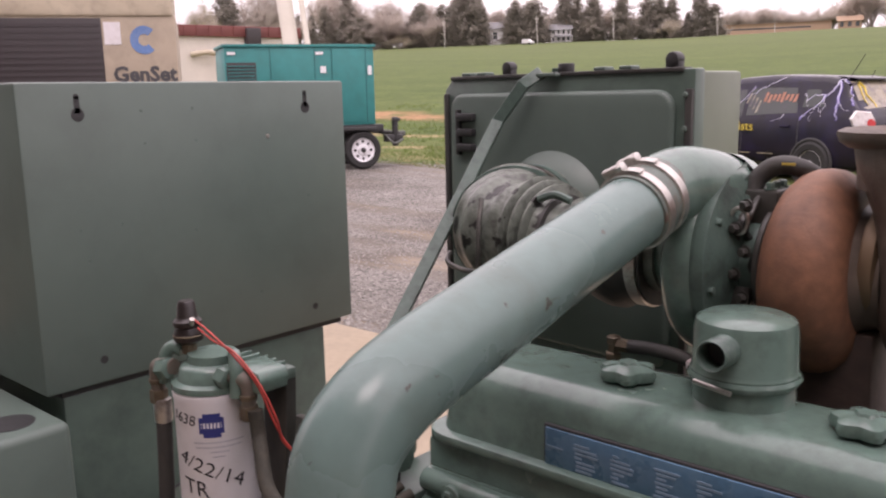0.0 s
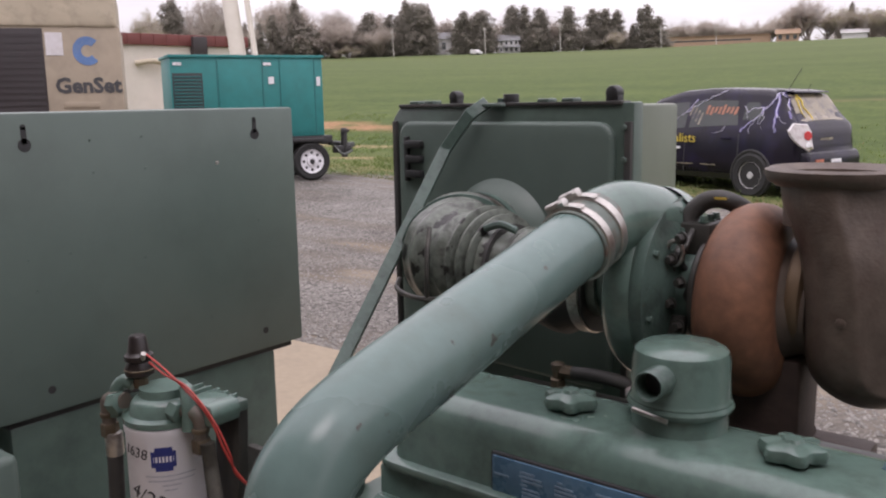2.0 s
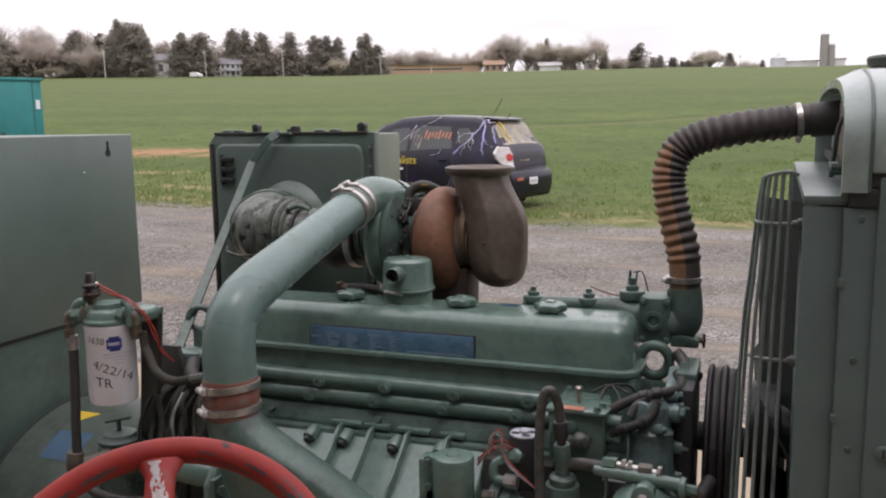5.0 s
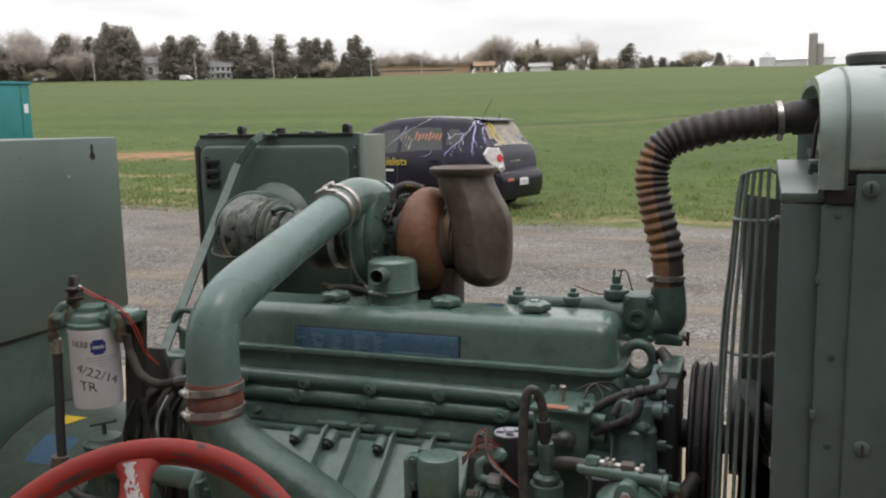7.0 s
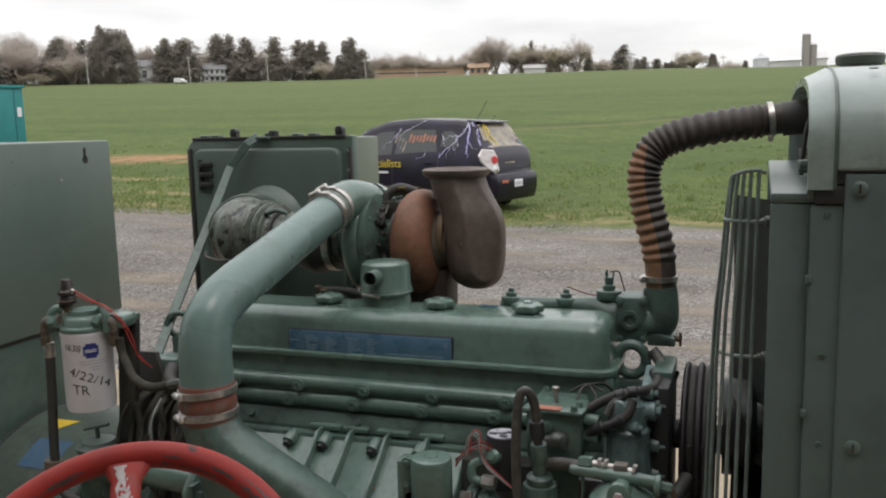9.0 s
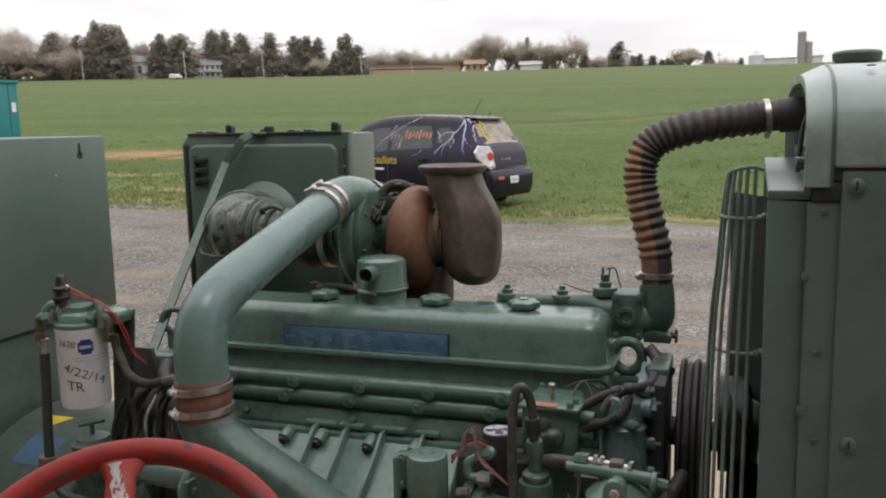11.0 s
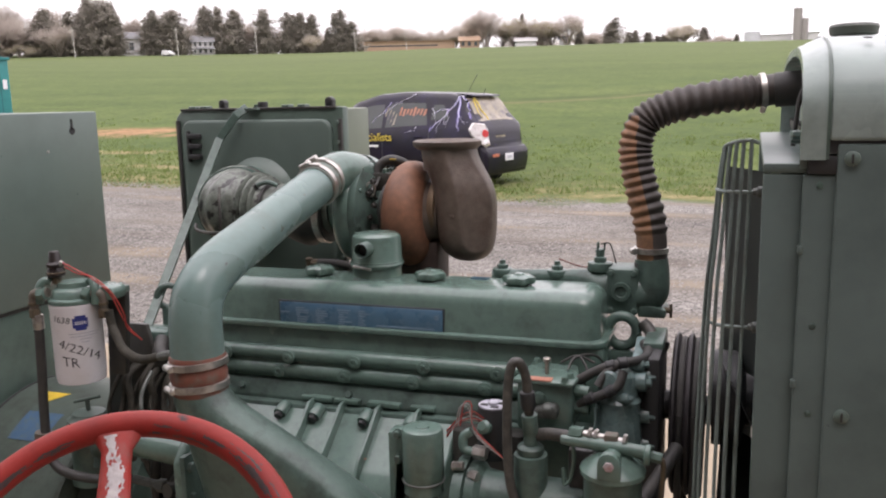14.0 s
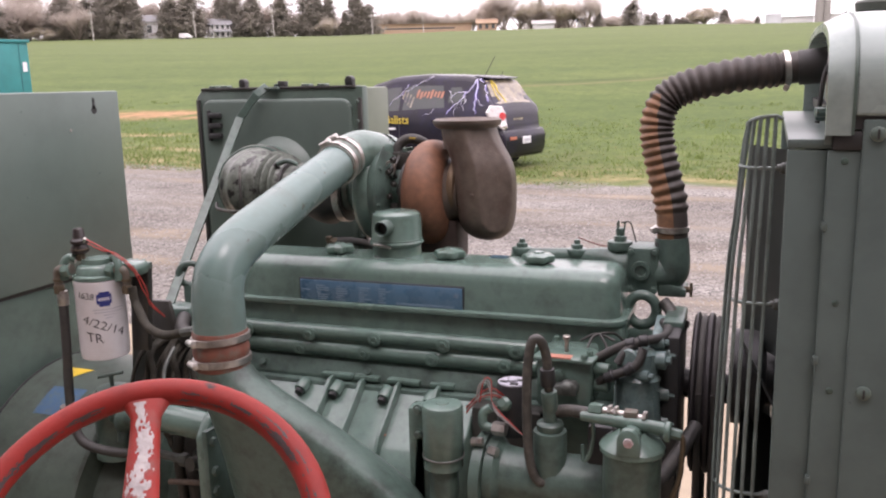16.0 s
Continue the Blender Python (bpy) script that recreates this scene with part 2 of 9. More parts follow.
def lathe(profile, p, d, seg=32, bm=None, lobes=0, depth=0.0):
    """Turns (radius, height) pairs round the axis d through p; lobes make a scalloped knob."""
    b = bmesh.new()
    rings = []
    for r, h in profile:
        if r < 1e-6:
            rings.append([b.verts.new((0, 0, h))])
        else:
            ring = []
            for k in range(seg):
                a = 2 * math.pi * k / seg
                rr = r * (1 + depth * math.cos(lobes * a)) if lobes else r
                ring.append(b.verts.new((rr * math.cos(a), rr * math.sin(a), h)))
            rings.append(ring)
    for a, c in zip(rings, rings[1:]):
        if len(a) == 1 and len(c) == 1:
            continue
        for k in range(seg):
            j = (k + 1) % seg
            if len(a) == 1:
                b.faces.new((a[0], c[k], c[j]))
            elif len(c) == 1:
                b.faces.new((a[k], a[j], c[0]))
            else:
                b.faces.new((a[k], a[j], c[j], c[k]))
    for ring, flip in ((rings[0], True), (rings[-1], False)):
        if len(ring) > 2:
            b.faces.new(ring[::-1] if flip else ring)
    return join(bm, b, axis_matrix(p, d))


def cyl(p0, p1, r, seg=20, bevel=0.0, r1=None, bm=None):
    p0, p1 = Vector(p0), Vector(p1)
    h = (p1 - p0).length
    q = r if r1 is None else r1
    if bevel:
        prof = [(r - bevel, 0), (r - bevel * 0.3, bevel * 0.3), (r, bevel), (q, h - bevel), (q - bevel * 0.3, h - bevel * 0.3), (q - bevel, h)]
    else:
        prof = [(r, 0), (q, h)]
    return lathe(prof, p0, p1 - p0, seg, bm)


def hexbolt(p, d, r=0.008, h=0.006, bm=None):
    """A hexagon head on a washer."""
    p, d = Vector(p), Vector(d).normalized()
    bm = cyl(p, p + d * h * 0.25, r * 1.35, 16, bm=bm)
    return lathe([(r, 0), (r, h * 0.85), (r * 0.85, h)], p + d * h * 0.25, d, 6, bm)


def spline(points, n=8):
    """Catmull-Rom through the points."""
    P = [Vector(p) for p in points]
    P = [P[0] * 2 - P[1]] + P + [P[-1] * 2 - P[-2]]
    out = []
    for i in range(1, len(P) - 2):
        a, b, c, d = P[i - 1 : i + 3]
        for k in range(n):
            t = k / n
            out.append(0.5 * (2 * b + (c - a) * t + (2 * a - 5 * b + 4 * c - d) * t * t + (3 * b - a - 3 * c + d) * t ** 3))
    out.append(P[-2])
    return out


def tube(points, radius, seg=12, n=8, smooth=True, bm=None, caps=True, squash=None):
    """Sweeps a circle along a path; radius is a number or a function of 0..1."""
    path = spline(points, n) if smooth else [Vector(p) for p in points]
    b = bmesh.new()
    total = len(path) - 1
    tang = [(path[min(i + 1, total)] - path[max(i - 1, 0)]).normalized() for i in range(total + 1)]
    ref = Vector((0, 0, 1)) if abs(tang[0].z) < 0.9 else Vector((1, 0, 0))
    u = (ref - tang[0] * ref.dot(tang[0])).normalized()
    rings = []
    for i, p in enumerate(path):
        u = (u - tang[i] * u.dot(tang[i])).normalized()
        v = tang[i].cross(u)
        r = radius(i / total) if callable(radius) else radius
        rings.append([b.verts.new(p + (u * math.cos(a) + v * math.sin(a)) * r) for a in (2 * math.pi * k / seg for k in range(seg))])
    for a, c in zip(rings, rings[1:]):
        for k in range(seg):
            j = (k + 1) % seg
            b.faces.new((a[k], a[j], c[j], c[k]))
    if caps:
        b.faces.new(rings[0][::-1])
        b.faces.new(rings[-1])
    return join(bm, b)


def prism(poly, lo, hi, axis="x", bevel=0.0, seg=2, bm=None):
    """Pushes a polygon along an axis: for x the polygon is (y, z), for y (x, z), for z (x, y)."""
    b = bmesh.new()
    put = {"x": lambda a, c, t: (t, a, c), "y": lambda a, c, t: (a, t, c), "z": lambda a, c, t: (a, c, t)}[axis]
    A = [b.verts.new(put(p, q, lo)) for p, q in poly]
    B = [b.verts.new(put(p, q, hi)) for p, q in poly]
    b.faces.new(A[::-1])
    b.faces.new(B)
    for i in range(len(poly)):
        j = (i + 1) % len(poly)
        b.faces.new((A[i], A[j], B[j], B[i]))
    bmesh.ops.recalc_face_normals(b, faces=b.faces)
    if bevel:
        bmesh.ops.bevel(b, geom=b.edges[:], offset=bevel, segments=seg, affect="EDGES", profile=0.5)
    return join(bm, b)


def round_rect(x0, x1, y0, y1, r, n=5):
    pts = []
    for cx, cy, a0 in ((x1 - r, y1 - r, 0), (x0 + r, y1 - r, 90), (x0 + r, y0 + r, 180), (x1 - r, y0 + r, 270)):
        for k in range(n + 1):
            a = radians(a0 + 90 * k / n)
            pts.append((cx + r * math.cos(a), cy + r * math.sin(a)))
    return pts


def clamp_band(p, d, r, w, parent, screw_dir, name="hose_clamp"):
    """A worm-drive hose clamp: a band and its screw housing."""
    p, d = Vector(p), Vector(d).normalized()
    band = part(name, lathe([(r, -w / 2), (r + 0.0022, -w / 2 + 0.001), (r + 0.0022, w / 2 - 0.001), (r, w / 2)], p, d, 40), M_STEEL, parent, "worn steel worm-drive hose clamp")
    s = Vector(screw_dir)
    s = (s - d * s.dot(d)).normalized()
    t = d.cross(s)
    q = p + s * (r + 0.005)
    bm = cyl(q - t * 0.014, q + t * 0.009, 0.006, 12, 0.001)
    lathe([(0.0068, 0), (0.0068, 0.006), (0.005, 0.007)], q + t * 0.009, t, 6, bm)
    part("clamp_screw", bm, M_STEEL, band)
    tail = []
    for k in range(7):
        a = 0.14 + 0.1 * k
        e = s * math.cos(a) + t * math.sin(a)
        tail.append((p + e * (r + 0.0026 + 0.0012 * k / 6), e))
    bm = bmesh.new()
    rows = [[bm.verts.new(c + d * w * 0.42 * f + e * h) for f, h in ((-1, 0), (1, 0), (1, 0.001), (-1, 0.001))] for c, e in tail]
    for a, c in zip(rows, rows[1:]):
        for k in range(4):
            bm.faces.new((a[k], a[(k + 1) % 4], c[(k + 1) % 4], c[k]))
    bm.faces.new(rows[0]), bm.faces.new(rows[-1])
    part("clamp_tail", bm, M_STEEL, band)
    return band


# ---- the ground ----
def ease(a, b, v):
    t = max(0.0, min(1.0, (v - a) / (b - a)))
    return t * t * (3 - 2 * t)


def height(x, y):
    """Flat yard, then a field that climbs to a crest 145 m off and goes on at the same slope as seen from the yard."""
    t = max(0.0, (y - 13.0) / 132.0)
    q = max(-1.25, min(0.6, (x - 0.46) / (max(y, 13.0) + 0.76)))
    slope = 0.053 + 0.0026 * ease(-0.46, -0.34, q) * (1 - 0.9 * ease(-0.06, 0.07, q))
    crest = 1.6 + slope * 145.8 * math.hypot(1.0, q)
    z = crest * t * t / (t + 0.06) * 1.06 if t < 1 else crest + (crest - 1.6) * (min(t, 2.4) - 1) * 0.892
    return z + 0.25 * min(1.0, max(0.0, (-x - 4) / 8)) * min(1.0, max(0.0, (y - 4) / 6))


def ground_material():
    m, nt, b = mat_nodes("gravel_and_grass")
    N, L = nt.nodes.new, nt.links.new
    geo = N("ShaderNodeNewGeometry")
    pos = geo.outputs["Position"]
    sep = N("ShaderNodeSeparateXYZ")
    L(pos, sep.inputs[0])

    def noise_at(scale, detail=5, rough=0.55):
        n = N("ShaderNodeTexNoise")
        n.inputs["Scale"].default_value, n.inputs["Detail"].default_value, n.inputs["Roughness"].default_value = scale, detail, rough
        L(pos, n.inputs[0])
        return n.outputs[0]

    def ramp(fac, *stops):
        r = N("ShaderNodeValToRGB")
        els = r.color_ramp.elements
        while len(els) < len(stops):
            els.new(0.5)
        for e, (p, c) in zip(els, stops):
            e.position, e.color = p, (c if len(c) == 4 else tuple(c) + (1,))
        L(fac, r.inputs[0])
        return r.outputs[0]

    def math_(op, a, c):
        n = N("ShaderNodeMath")
        n.operation = op
        for i, v in enumerate((a, c)):
            if isinstance(v, (int, float)):
                n.inputs[i].default_value = v
            else:
                L(v, n.inputs[i])
        return n.outputs[0]

    def mix(fac, a, c, blend="MIX"):
        n = N("ShaderNodeMixRGB")
        n.blend_type = blend
        for i, v in enumerate((fac, a, c)):
            if isinstance(v, (int, float)):
                n.inputs[i].default_value = v
            elif isinstance(v, tuple):
                n.inputs[i].default_value = v + (1,)
            else:
                L(v, n.inputs[i])
        return n.outputs[0]

    # gravel: stones, packed tracks, damp patches
    vor = N("ShaderNodeTexVoronoi")
    vor.inputs["Scale"].default_value = 42
    L(pos, vor.inputs[0])
    stone = ramp(vor.outputs["Color"], (0.1, (0.06, 0.058, 0.056)), (0.9, (0.3, 0.285, 0.265)))
    packed = ramp(noise_at(60, 4), (0.3, (0.118, 0.103, 0.089)), (0.7, (0.19, 0.169, 0.146)))
    mp = N("ShaderNodeMapping")
    mp.inputs["Scale"].default_value = (0.22, 1.1, 1)
    L(pos, mp.inputs[0])
    streak = N("ShaderNodeTexNoise")
    streak.inputs["Scale"].default_value, streak.inputs["Detail"].default_value = 1.3, 7
    L(mp.outputs[0], streak.inputs[0])
    gravel = mix(ramp(streak.outputs[0], (0.42, (0, 0, 0)), (0.6, (1, 1, 1))), stone, packed)
    tan = ramp(streak.outputs[0], (0.57, (0, 0, 0)), (0.68, (0.75, 0.75, 0.75)))
    gravel = mix(tan, gravel, (0.27, 0.228, 0.175))
    damp = ramp(noise_at(0.55, 5, 0.6), (0.38, (0.72, 0.7, 0.68)), (0.58, (1.08, 1.08, 1.06)))
    gravel = mix(1.0, gravel, damp, "MULTIPLY")
    # grass: rows of a young crop, drier at the edge
    mg = N("ShaderNodeMapping")
    mg.inputs["Rotation"].default_value = (0, 0, radians(8))
    mg.inputs["Scale"].default_value = (0.035, 0.2, 1)
    L(pos, mg.inputs[0])
    rows = N("ShaderNodeTexNoise")
    rows.inputs["Scale"].default_value, rows.inputs["Detail"].default_value = 1.0, 6
    L(mg.outputs[0], rows.inputs[0])
    green = ramp(rows.outputs[0], (0.28, (0.066, 0.1, 0.033)), (0.5, (0.079, 0.116, 0.037)), (0.72, (0.098, 0.132, 0.046)))
    fine = ramp(noise_at(5, 8, 0.75), (0.34, (0.55, 0.58, 0.55)), (0.66, (1.25, 1.2, 1.1)))
    tuft = ramp(noise_at(0.8, 5, 0.7), (0.36, (0.78, 0.82, 0.8)), (0.62, (1.12, 1.08, 1.0)))
    fine = mix(1.0, fine, tuft, "MULTIPLY")
    green = mix(1.0, green, fine, "MULTIPLY")
    # the green turns paler and yellower with distance up the field
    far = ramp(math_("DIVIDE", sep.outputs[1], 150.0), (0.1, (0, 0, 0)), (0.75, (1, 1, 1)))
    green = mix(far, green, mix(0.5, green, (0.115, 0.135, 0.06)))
    edge = math_("ADD", sep.outputs[1], math_("MULTIPLY", math_("SUBTRACT", noise_at(0.35, 6, 0.65), 0.5), 4.0))
    straw_w = ramp(math_("DIVIDE", edge, 30.0), (0.40, (0, 0, 0)), (0.43, (1, 1, 1)), (0.5, (0.25, 0.25, 0.25)), (0.62, (0, 0, 0)))
    straw = ramp(noise_at(6, 6, 0.7), (0.35, (0.12, 0.115, 0.045)), (0.65, (0.29, 0.235, 0.125)))
    grassy = mix(mix(1.0, straw_w, ramp(noise_at(1.2, 4), (0.38, (0.1, 0.1, 0.1)), (0.62, (1, 1, 1))), "MULTIPLY"), green, straw)
    # a bare sandy track beyond the trailer
    ysand = math_("SUBTRACT", math_("ADD", sep.outputs[1], math_("MULTIPLY", math_("SUBTRACT", noise_at(0.3, 3), 0.5), 3.0)), SAND_Y)
    band = math_("ABSOLUTE", ysand, 0.0)
    sand_w = mix(1.0, ramp(math_("DIVIDE", band, 4.0), (0.16, (1, 1, 1)), (0.42, (0, 0, 0))), ramp(math_("DIVIDE", math_("ADD", sep.outputs[0], 40.0), 60.0), (0.42, (1, 1, 1)), (0.5, (0, 0, 0))), "MULTIPLY")
    sand_w = mix(1.0, sand_w, ramp(noise_at(0.7, 6, 0.7), (0.36, (0, 0, 0)), (0.56, (1, 1, 1))), "MULTIPLY")
    grassy = mix(sand_w, grassy, ramp(noise_at(4, 5), (0.3, (0.2, 0.115, 0.06)), (0.7, (0.36, 0.22, 0.12))))
    # fainter wheel tracks nearer the yard
    for yt, half in ((17.7, 0.1), (15.1, 0.07)):
        off = math_("ABSOLUTE", math_("SUBTRACT", math_("ADD", sep.outputs[1], math_("MULTIPLY", noise_at(0.25, 3), 1.6)), yt + 0.8), 0.0)
        w = ramp(math_("DIVIDE", off, 4.0), (half * 0.4, (0.8, 0.8, 0.8)), (half * 1.3, (0, 0, 0)))
        w = mix(1.0, w, ramp(noise_at(0.9, 5, 0.7), (0.42, (0, 0, 0)), (0.56, (1, 1, 1))), "MULTIPLY")
        w = mix(1.0, w, ramp(math_("DIVIDE", math_("ADD", sep.outputs[0], 40.0), 60.0), (0.47, (1, 1, 1)), (0.54, (0, 0, 0))), "MULTIPLY")
        grassy = mix(w, grassy, (0.3, 0.225, 0.13))
    # a brownish line across the crop, with darker green bands beyond it
    skew = math_("SUBTRACT", math_("SUBTRACT", sep.outputs[1], math_("MULTIPLY", sep.outputs[0], 0.95)), 42.3)
    skew = math_("ADD", skew, math_("MULTIPLY", math_("SUBTRACT", noise_at(0.22, 5, 0.6), 0.5), 2.6))
    reach = ramp(math_("DIVIDE", math_("ADD", sep.outputs[0], 40.0), 60.0), (0.42, (0, 0, 0)), (0.5, (1, 1, 1)))
    for shift, half, colour, share in ((0.0, 0.13, (0.15, 0.125, 0.062), 0.75), (1.3, 0.16, (0.047, 0.072, 0.024), 0.8), (9.5, 0.2, (0.055, 0.085, 0.03), 0.5)):
        off = math_("ABSOLUTE", math_("SUBTRACT", skew, shift), 0.0)
        w = ramp(math_("DIVIDE", off, 6.0), (half * 0.4, (share,) * 3), (half * 1.5, (0, 0, 0)))
        w = mix(1.0, w, ramp(noise_at(0.6, 6, 0.7), (0.36, (0.15, 0.15, 0.15)), (0.58, (1, 1, 1))), "MULTIPLY")
        grassy = mix(mix(1.0, w, reach, "MULTIPLY"), grassy, colour)
    is_grass = ramp(math_("DIVIDE", edge, 30.0), (0.395, (0, 0, 0)), (0.415, (1, 1, 1)))
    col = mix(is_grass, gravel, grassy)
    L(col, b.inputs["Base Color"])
    b.inputs["Roughness"].default_value = 0.95
    b.inputs["Specular IOR Level"].default_value = 0.15
    bp = N("ShaderNodeBump")
    bp.inputs["Strength"].default_value, bp.inputs["Distance"].default_value = 0.2, 0.008
    L(mix(is_grass, ramp(vor.outputs["Distance"], (0.0, (1, 1, 1)), (0.6, (0, 0, 0))), noise_at(25, 6, 0.7)), bp.inputs["Height"])
    L(bp.outputs[0], b.inputs["Normal"])
    return m


SAND_Y = 23.0


def build_ground():
    def steps(lo, hi, near, n):
        out = []
        for k in range(n + 1):
            t = k / n * 2 - 1
            out.append(math.copysign(abs(t) ** 2.6, t))
        return [(near + (hi - near) * v) if v > 0 else (near + (near - lo) * v) for v in out]

    xs, ys = steps(-1500, 1500, -4, 90), steps(-900, 2500, 14, 110)
    verts = [(x, y, height(x, y) + 0.015 * noise.noise((x * 0.6, y * 0.6, 0)) * min(1, max(0, y - 3))) for y in ys for x in xs]
    nx = len(xs)
    faces = [(j * nx + i, j * nx + i + 1, (j + 1) * nx + i + 1, (j + 1) * nx + i) for j in range(len(ys) - 1) for i in range(nx - 1)]
    me = bpy.data.meshes.new("ground")
    me.from_pydata(verts, [], faces)
    for p in me.polygons:
        p.use_smooth = True
    tagged(part("ground", me, ground_material()), "grey gravel yard running into a rising green field", "ground", kind="structure")
    tagged(part("concrete_pad", box(-6.5, 7.0, -5.0, 3.72, -0.3, 0.05, 0.012), M_CONC), "pale tan concrete slab beside the gravel", "pavement", kind="structure")


build_ground()


# ---- engine ----
engine = thing("diesel_engine", "green-painted six-cylinder diesel engine on a generator skid", "engine", at=(-0.2, 0.88, 0.35))


def eng(name, bm, mat, label="", parent=None, angle=38):
    """A part in world coordinates under the engine, or under one of its parts."""
    ob = part(name, bm, mat, None, label, angle)
    ob.parent = parent or engine
    ob.matrix_parent_inverse = Matrix.Translation(-engine.location)
    if parent:
        ob.matrix_parent_inverse = Matrix.Identity(4)
    return ob


def valve_cover():
    b = bmesh.new()
    bmesh.ops.create_cube(b, size=1)
    for v in b.verts:
        top = v.co.z > 0
        x = (-0.608, 0.236)[v.co.x > 0]
        y = (0.793, 0.967)[v.co.y > 0]
        v.co = Vector((x + (0.006 if x < 0 else -0.006) * top, y + (0.012 if y < 0.88 else -0.012) * top, 1.231 if top else 1.14))
    up = [e for e in b.edges if abs(e.verts[0].co.z - e.verts[1].co.z) > 0.05]
    bmesh.ops.bevel(b, geom=up, offset=0.035, segments=6, affect="EDGES", profile=0.5)
    top = [e for e in b.edges if min(v.co.z for v in e.verts) > 1.2 and len([f for f in e.link_faces if f.normal.z > 0.9]) == 1]
    bmesh.ops.bevel(b, geom=top, offset=0.03, segments=6, affect="EDGES", profile=0.5)
    cover = eng("valve_cover", b, M_PAINT, "glossy green rocker cover")
    flange = prism(round_rect(-0.622, 0.25, 0.778, 0.982, 0.04), 1.134, 1.146, "z", 0.003)
    eng("cover_flange", flange, M_PAINT, parent=cover)
    for x in (-0.382, -0.127, 0.062):
        bm = lathe([(0.0, 0.0), (0.024, 0.0), (0.029, 0.003), (0.031, 0.009), (0.029, 0.015), (0.021, 0.018), (0.011, 0.019), (0.009, 0.022), (0, 0.0225)], (x, 0.878, 1.2325), (0, 0, 1), 72, lobes=6, depth=0.13)
        cyl((x, 0.878, 1.222), (x, 0.878, 1.246), 0.012, 14, bm=bm)
        eng("knob", bm, M_PAINT, "lobed hand knob", parent=cover)
    plate = eng("nameplate", box(-0.436, -0.073, 0.7905, 0.797, 1.144, 1.189, 0.001), M_BLUE, "faded blue nameplate", parent=cover)
    eng("nameplate_rim", box(-0.439, -0.07, 0.793, 0.799, 1.141, 1.192, 0.001), M_BLACK, parent=cover)
    r = random.Random(5)

    def line(x0, x1, z0, z1):
        eng("print_line", box(x0, x1, 0.7896, 0.7903, z0, z1), M_PALE, parent=plate)

    for k, x in enumerate((-0.398, -0.352, -0.302, -0.256)):
        for j in range(7):
            w = 0.01 + 0.022 * r.random()
            line(x + r.random() * 0.004, x + w, 1.148 + j * 0.0048, 1.1505 + j * 0.0048)
    line(-0.215, -0.09, 1.1485, 1.1515)
    line(-0.432, -0.412, 1.167, 1.169)
    line(-0.089, -0.081, 1.17, 1.178)
    eng("small_decal", box(-0.05, -0.012, 0.905, 0.93, 1.2305, 1.2318), M_DECAL, parent=cover)
    return cover


def breather():
    c = (-0.259, 0.908)
    b = lathe([(0.056, 0), (0.054, 0.004), (0.053, 0.034), (0.058, 0.038), (0.059, 0.042), (0.057, 0.046)], (*c, 1.216), (0, 0, 1), 48)
    base = eng("breather", b, M_PAINT, "round crankcase breather can")
    cap = lathe([(0.0555, 0), (0.0565, 0.004), (0.0545, 0.008), (0.0535, 0.05), (0.051, 0.058), (0.044, 0.062), (0.015, 0.064), (0, 0.0645)], (*c, 1.26), (0, 0, 1), 48)
    eng("cap", cap, M_PAINT, parent=base)
    eng("spout", lathe([(0.0, 0.04), (0.0138, 0.04), (0.0138, 0.0), (0.0152, -0.001), (0.0165, 0.0015), (0.0165, 0.06)], (c[0], c[1] - 0.085, 1.297), (0, 1, -0.03), 28), M_GRIMY, parent=base)
    eng("spout_bore", lathe([(0.0, 0.0), (0.0136, 0.0), (0.0136, 0.002)], (c[0], c[1] - 0.062, 1.296), (0, 1, 0), 24), M_BLACK, parent=base)
    eng("band_screw", tube([(c[0] - 0.03, c[1] - 0.058, 1.258), (c[0] + 0.012, c[1] - 0.063, 1.254)], 0.003, 8), M_STEEL, parent=base)
    eng("drip_tab", box(c[0] - 0.062, c[0] - 0.052, c[1] - 0.012, c[1] + 0.012, 1.252, 1.262, 0.002), M_WEAR, parent=base)


